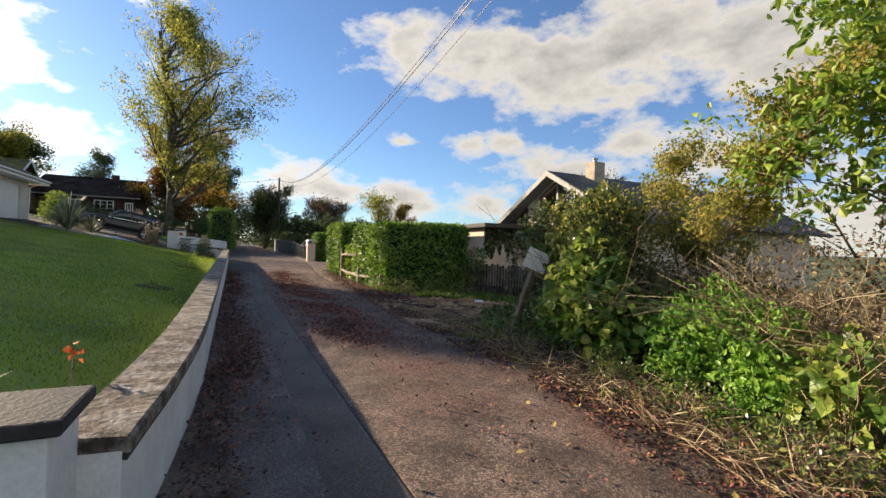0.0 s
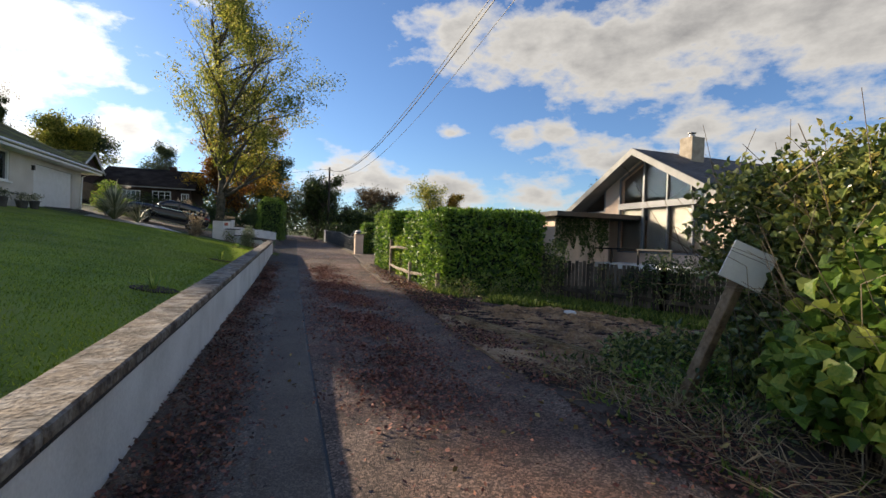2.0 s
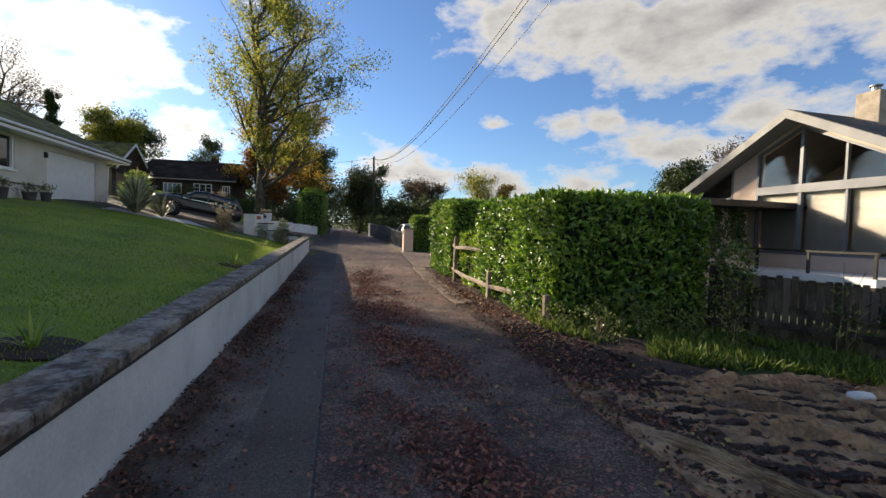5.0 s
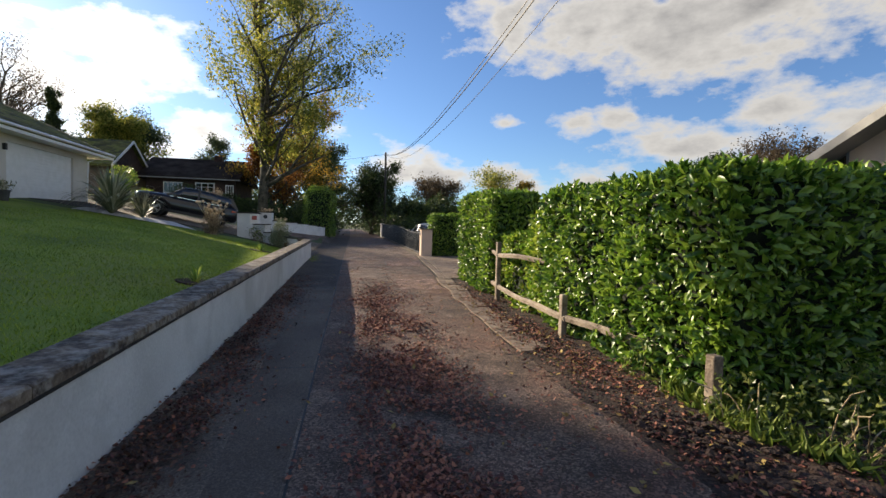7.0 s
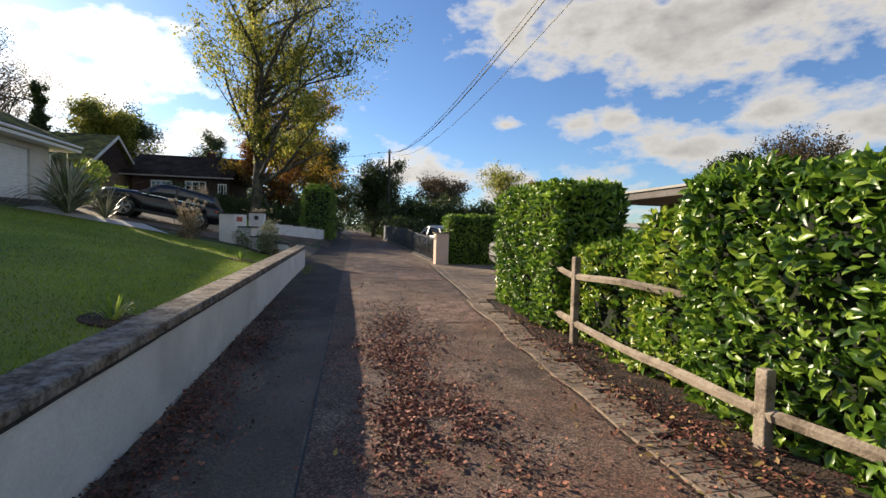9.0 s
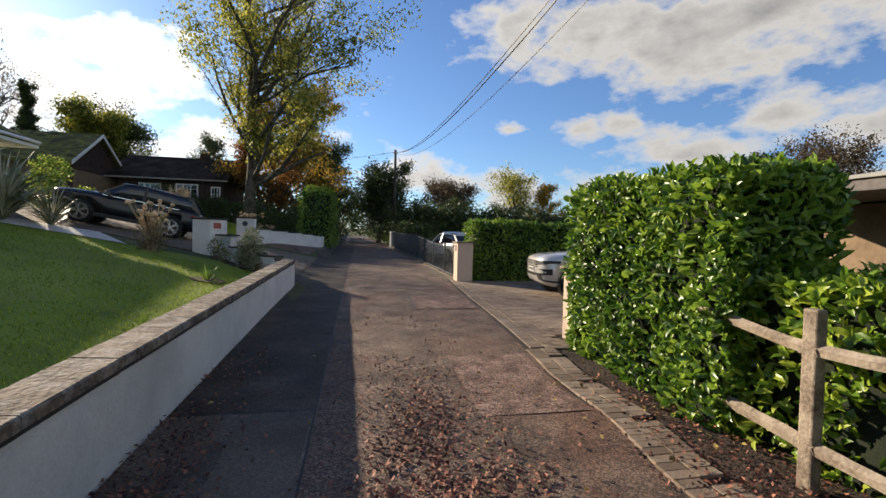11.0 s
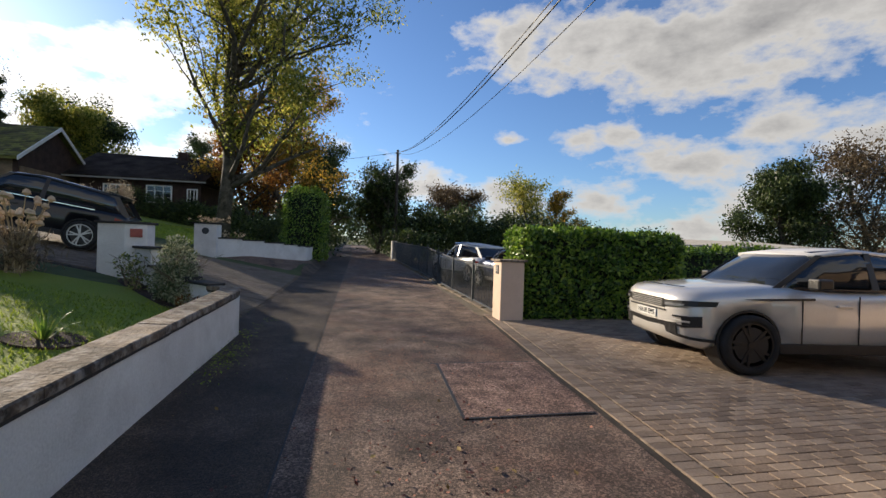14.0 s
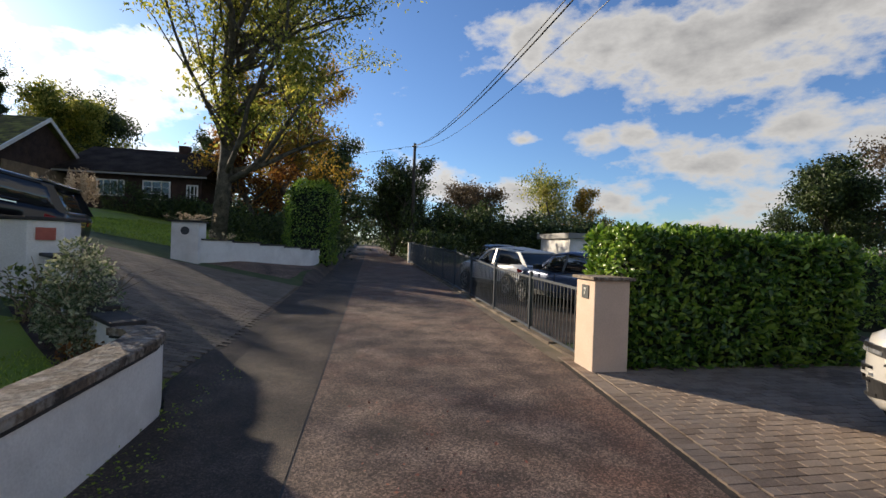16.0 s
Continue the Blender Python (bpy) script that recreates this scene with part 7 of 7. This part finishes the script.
# dark crumbs set only in the furrows of the tyre marks, and a ridge of trodden straw
crumb = np.random.default_rng(71)
g = Geo()
for k in range(5200):
    x, y = crumb.uniform(3.7, 8.8), crumb.uniform(6.8, 10.9)
    if math.sin((x * 0.35 + y) * 26 + 2.5 * noise.noise((x, y, 0))) > -0.55 or noise.noise((x * 1.3, y * 1.3, 21)) < -0.2:
        continue
    r = crumb.uniform(0.014, 0.042)
    m = Matrix.Translation((x, y, L(x, y) + 0.025 + 0.05 * noise.noise((x * 1.1, y * 1.1, 3.0)) + r * 0.4)) @ Matrix.Rotation(crumb.normal() * 0.5 - 0.33, 4, "Z")
    g.loft([[m @ Vector((r * q * 2.2 * math.cos(t) * crumb.uniform(0.7, 1.3), r * q * math.sin(t), r * 0.6 * zz)) for t in np.linspace(0, 2 * math.pi, 6, False)] for q, zz in ((0.5, -0.8), (1.0, -0.1), (0.5, 0.75))])
solid("furrow_crumbs", g, "soil", "dark crumbs of earth set in the troughs of tyre furrows", "soil", kind="stuff")
n = 900
ry = crumb.uniform(6.9, 9.5, n)
rx = 3.55 + 0.28 * (9.3 - ry) + crumb.normal(size=n) * 0.08
rd = np.stack([np.full(n, -0.28), np.ones(n), np.zeros(n)], 1) + 0.22 * rand_dirs(n)
rd[:, 2] *= 0.3
solid("straw_ridge", leaves_geo(np.stack([rx, ry, land(rx, ry) + 0.105 - 2.2 * (rx - 3.55 - 0.28 * (9.3 - ry)) ** 2], 1), rd, np.tile([0, 0, 1.0], (n, 1)) + 0.3 * rand_dirs(n), crumb.uniform(0.1, 0.3, n), 0.006, fold=0.1, curl=0.04), "straw", "trodden ridge of pale straw on the bare earth", "stalks", kind="stuff")
n = 2300
sx, sy = rng.uniform(0, 1, n), rng.uniform(-0.8, 6.8, n)
sx = np.interp(sy, [-0.8, 1.4, 4, 6.8], [2.6, 2.75, 3.15, 3.2]) + np.abs(rng.normal(size=n)) * 0.55 + 0.1
sd = rand_dirs(n)
sd[:, 2] = np.abs(sd[:, 2]) * 0.35
sl = rng.uniform(0.08, 0.38, n)
solid("dry_stalks", leaves_geo(np.stack([sx, sy, land(sx, sy) + 0.04], 1), sd, np.tile([0, 0, 1.0], (n, 1)) + 0.5 * rand_dirs(n), sl, 0.007, fold=0.1, curl=0.05), "straw", "dry straw-coloured stalks strewn along the verge", "stalks", kind="stuff")
grass("lawn_grass", 130000, -9.5, -0.3, 1.0, 31.5, 0.055, lambda x, y: (x < wall_x(y) - 0.28) & (rng.random(len(x)) < np.clip(1.5 / (1 + 0.35 * np.abs(x)), 0, 1)) & ((y < 30.3) | (x < -4.2)), "short mown lawn grass")
grass("verge_grass", 42000, 4.3, 12.6, 6.4, 14.2, 0.17, lambda x, y: (y > 12.7 - 0.95 * (x - 4.5) + 0.5 * np.sin(x * 2.1)) & (y > 6.4 + 0.5 * np.sin(x * 3.0)) & (np.array([noise.noise((a * 0.9, b * 0.9, 2)) for a, b in zip(x, y)]) > -0.3), "rough tufts of verge grass", "rough_blade")
grass("verge_grass", 5000, 3.2, 5.2, -0.5, 7.2, 0.12, lambda x, y: (x > 3.2) & (rng.random(len(x)) < 0.5) & (np.array([noise.noise((a * 1.5, b * 1.5, 8)) for a, b in zip(x, y)]) > 0.1), "rough tufts of verge grass", "rough_blade")
grass("garden_grass", 9000, -10, -3.3, 41.2, 52, 0.1, lambda x, y: x < -3.2, "sloping front lawn grass")

# ---- leaning notice board on the verge ----
sx0, sy0 = 3.98, 5.6
sign = thing("leaning_sign", (sx0, sy0, L(sx0, sy0)), label="leaning wooden post with a pale square notice board", category="sign")
ax = Vector((0.135, -0.32, 1.0)).normalized()
b0 = Vector((sx0, sy0, L(sx0, sy0) - 0.1))
s1 = ax.cross(Vector((0, 1, 0))).normalized() * 0.045
s2 = ax.cross(s1).normalized() * 0.045
part("post", Geo().prism([b0 - s1 - s2, b0 + s1 - s2, b0 + s1 + s2, b0 - s1 + s2], ax * 1.35), "post_brown", sign, world=True, bevel=0.012)
c = Vector((4.13, 5.12, 1.3))
u, v = Vector((0.75, -0.35, -0.36)).normalized() * 0.17, Vector((0.26, -0.25, 0.93)).normalized() * 0.15
part("board", Geo().prism([c - u - v, c + u - v, c + u + v, c - u + v], (-0.015, -0.02, 0.0)), "letter", sign, "pale square board", world=True, bevel=0.005)
solid("plastic_bottle", Geo().tube([(6.1, 10.35, L(6.1, 10.35) + 0.07), (6.2, 10.32, L(6.2, 10.3) + 0.08), (6.3, 10.3, L(6.3, 10.3) + 0.075), (6.34, 10.29, L(6.3, 10.3) + 0.07)], [0.05, 0.055, 0.05, 0.02], 10), "white_paint", "crumpled white plastic bottle lying on the earth", "litter", smooth=True)


# ---- garden plants ----
def sword_plant(name, x, y, n, ln, label, mat="sword_leaf", droop=0.8, width=0.05, z=None):
    ob = thing(name, (x, y, L(x, y) if z is None else z), label=label, category="plant")
    g = Geo()
    for k in range(n):
        a, l2 = rng.uniform(0, 6.28), ln * rng.uniform(0.6, 1.1)
        tilt = rng.uniform(0.15, 1.1)
        wv = Vector((-math.sin(a), math.cos(a), 0)) * width * 0.5
        rows = []
        for s in np.linspace(0, 1, 6):
            o = l2 * s * math.sin(tilt) * (0.6 + 0.5 * s)
            zz = l2 * (s * math.cos(tilt * 0.8) - droop * 0.5 * s ** 3 * math.sin(tilt))
            c = Vector((math.cos(a) * (o + 0.04), math.sin(a) * (o + 0.04), max(zz, 0.02)))
            f = (1 - s) ** 0.5 if s > 0.6 else 0.8
            rows.append((c - wv * f, c + wv * f))
        v = [p for r in rows for p in r]
        g.add(v, [(2 * i, 2 * i + 1, 2 * i + 3, 2 * i + 2) for i in range(5)])
    part("leaves", g, mat, ob, "long arching strap leaves")
    return ob


sword_plant("phormium", -8.3, 31.9, 260, 2.5, "large clump of variegated sword leaves beside the drive", width=0.1, droop=1.35)
sword_plant("phormium", -7.3, 32.3, 90, 1.5, "clump of arching strap leaves beside the drive", width=0.06)
for x, y in ((-1.45, 19.85), (-1.65, 27.6), (-1.5, 11.8)):
    sword_plant("young_palm", x, y, 26, 0.42, "young palm planted in a bare soil ring on the lawn", "bramble_leaf", width=0.035)
    solid("soil_ring", Geo().disc((x, y, L(x, y) - 0.12), (0.16, 0, 1), 0, 0.38, 0.15, 18), "soil", "round patch of bare soil dug in the lawn", "soil")
dg = thing("dry_hydrangea", (-4.15, 31.2, L(-4.15, 31.2)), label="clump of dry stems with pale papery seed heads on the lawn", category="plant")
for k in range(34):
    a, r0, hh = rng.uniform(0, 6.28), rng.uniform(0.02, 0.2), rng.uniform(0.8, 1.45)
    ox, oy = math.cos(a) * hh * rng.uniform(0.1, 0.5), math.sin(a) * hh * rng.uniform(0.1, 0.5)
    part("stem", Geo().tube([(math.cos(a) * r0, math.sin(a) * r0, 0), (ox * 0.4, oy * 0.4, hh * 0.5), (ox, oy, hh)], 0.008, 4), "straw", dg)
    part("seed_head", Geo().tube([(ox, oy, hh - 0.05), (ox + 0.01, oy, hh - 0.02), (ox, oy + 0.01, hh + 0.03), (ox, oy, hh + 0.06)], [0.02, 0.055 + 0.02 * rng.random(), 0.05, 0.012], 7), "plume", dg, "pale papery seed head")
P = np.stack([rng.normal(size=700) * 0.2, rng.normal(size=700) * 0.2, rng.uniform(0, 0.7, 700)], 1)
part("dead_leaves", leaves_geo(P, rand_dirs(700, 0.9), rand_dirs(700), 0.2, 0.02), "twig", dg, kind="stuff")
vs = clump("variegated_shrub", [(-1.35, 30.7, 0.4, 0.4), (-1.38, 30.72, 0.75, 0.33), (-1.36, 30.7, 1.05, 0.2), (-1.15, 30.55, 0.28, 0.3), (-1.55, 30.85, 0.3, 0.3)], 5200, "variegated", 0.055, "rounded shrub with cream-edged variegated leaves by the wall end", stems=40, stem_h=1.0)
clump("low_shrub", [(-2.55, 31.75, 0.4, 0.26), (-2.3, 31.4, 0.2, 0.2)], 260, "ivy_leaf", 0.08, "dark low shrub in the border by the pier", stems=24, stem_h=0.6)
clump("low_shrub", [(-0.75, 30.2, 0.15, 0.22), (-0.95, 30.0, 0.12, 0.2)], 350, "orange_leaf", 0.06, "small shrub with reddish leaves behind the wall", stems=10, stem_h=0.3)
solid("border_soil", Geo().prism([(-0.5, 29.9, 0.5), (-2.5, 32.5, 0.92), (-3.3, 32.4, 1.02), (-1.8, 30.7, 0.72), (-0.6, 29.4, 0.5)], (0, 0, 0.1)), "soil", "dark soil border inside the stepped wall", "soil", kind="structure")


def flower_tuft(name, x, y, z, n, mat, label, spread=0.3, hh=0.3):
    ob = thing(name, (x, y, z), label=label, category="plant")
    P = rng.normal(size=(n, 3)) * [spread, spread, hh * 0.35] + [0, 0, hh]
    P[:, 2] = np.abs(P[:, 2])
    for p in P[:26]:
        part("stem", Geo().tube([(p[0] * 0.3, p[1] * 0.3, 0), tuple(p)], 0.004, 4), "straw", ob)
    Q = np.repeat(P, 14, 0) + rng.normal(size=(n * 14, 3)) * 0.022
    part("flower_heads", leaves_geo(Q, rand_dirs(len(Q)), rand_dirs(len(Q)), 0.04, 0.03), mat, ob, kind="stuff")
    return ob


flower_tuft("dry_hydrangea", -3.35, 39.75, 2.55, 34, "plume", "pale dried flower heads on top of the white pier", 0.28, 0.14)
flower_tuft("dry_hydrangea", -2.6, 40.1, 1.98, 12, "plume", "pale dried flower heads leaning over the wall", 0.25, 0.15)
flower_tuft("montbretia", -0.75, 2.75, L(-0.9, 2.75), 6, "red_flower", "orange-red montbretia flowers behind the pillar", 0.22, 0.3)
sword_plant("yucca", -1.35, 2.7, 26, 0.75, "pale strap-leaved plant behind the pillar", width=0.05)
sword_plant("strap_grass", -0.75, 2.7, 60, 0.5, "strappy foliage round the orange flowers", "straw", width=0.012)
pg = thing("pampas_grass", (-6.7, 39.6, L(-6.7, 39.6)), label="pampas grass with pale feathery plumes behind the car", category="plant")
for k in range(14):
    a, hh = rng.uniform(0, 6.28), rng.uniform(1.0, 1.6)
    t = Vector((math.cos(a) * 0.7, math.sin(a) * 0.5, hh))
    part("stem", Geo().tube([(0, 0, 0), tuple(t * 0.5 + Vector((0, 0, 0.2))), tuple(t)], 0.01, 4), "straw", pg)
    P = np.array([tuple(t)]) + rng.normal(size=(150, 3)) * [0.05, 0.05, 0.17]
    part("plume", leaves_geo(P, rand_dirs(150, 1.0), rand_dirs(150), 0.12, 0.02), "plume", pg, "pale feathery plume")
clump("dark_shrub", [(-9.5, 56.5, 0.8, 1.2), (-11.5, 56.8, 0.7, 1.1), (-13.5, 56.8, 0.8, 1.2), (-7.5, 55.5, 0.6, 1.0), (-5.0, 50.5, 0.6, 1.0), (-3.2, 51, 0.6, 1.0)], 9000, "dark_leaf", 0.14, "dark evergreen shrubs under the bungalow windows")
clump("climbing_shrub", [(-10.6, 37.6, 0.8, 0.7), (-10.4, 37.8, 1.6, 0.6), (-9.6, 38.4, 0.6, 0.6)], 3000, "bramble_leaf", 0.13, "leafy shrub beside the garage corner", stems=30, stem_h=1.8)
strip("gravel_edge", 31.4, 32.4, 0.25, lambda y: -9.5, lambda y: -4.9 - 1.2 * (y - 31.4), 12, 0.045, "gravel", label="white gravel strip between lawn and drive", category="gravel", kind="structure")


def pot(x, y, r, h, label):
    z = L(x, y)
    ob = thing("plant_pot", (x, y, z), label=label, category="plant pot", group="pots along the bungalow wall")
    prof = [(r * 0.7, 0), (r * 0.95, h * 0.9), (r, h * 0.9), (r, h), (r * 0.85, h), (r * 0.8, h * 0.85)]
    part("pot", Geo().loft([[(q * math.cos(t), q * math.sin(t), zz) for t in np.linspace(0, 2 * math.pi, 14, False)] for q, zz in prof]), "terracotta", ob)
    P = rng.normal(size=(120, 3)) * [r * 0.6, r * 0.6, 0.1] + [0, 0, h + 0.12]
    part("plant", leaves_geo(P, rand_dirs(120, 0.8), rand_dirs(120), 0.16, 0.04), "sword_leaf", ob, kind="stuff")


for k, y in enumerate((24.3, 26.0, 27.6, 29.2, 30.3)):
    pot(BX + 0.45, y, 0.22 + 0.04 * (k % 2), 0.36 + 0.05 * (k % 3), "dark plant pot with a spiky plant against the wall")

X, Y = clumpy(500, (0.12, 0.2), 0.12, 26.5, 31.0, 12)
ok = X > wall_x(Y) + 0.01
scatter_leaves("moss", int(ok.sum()), lambda k: X[ok], lambda k: Y[ok], "blade", 0.03, "yellow-green moss at the foot of the wall")
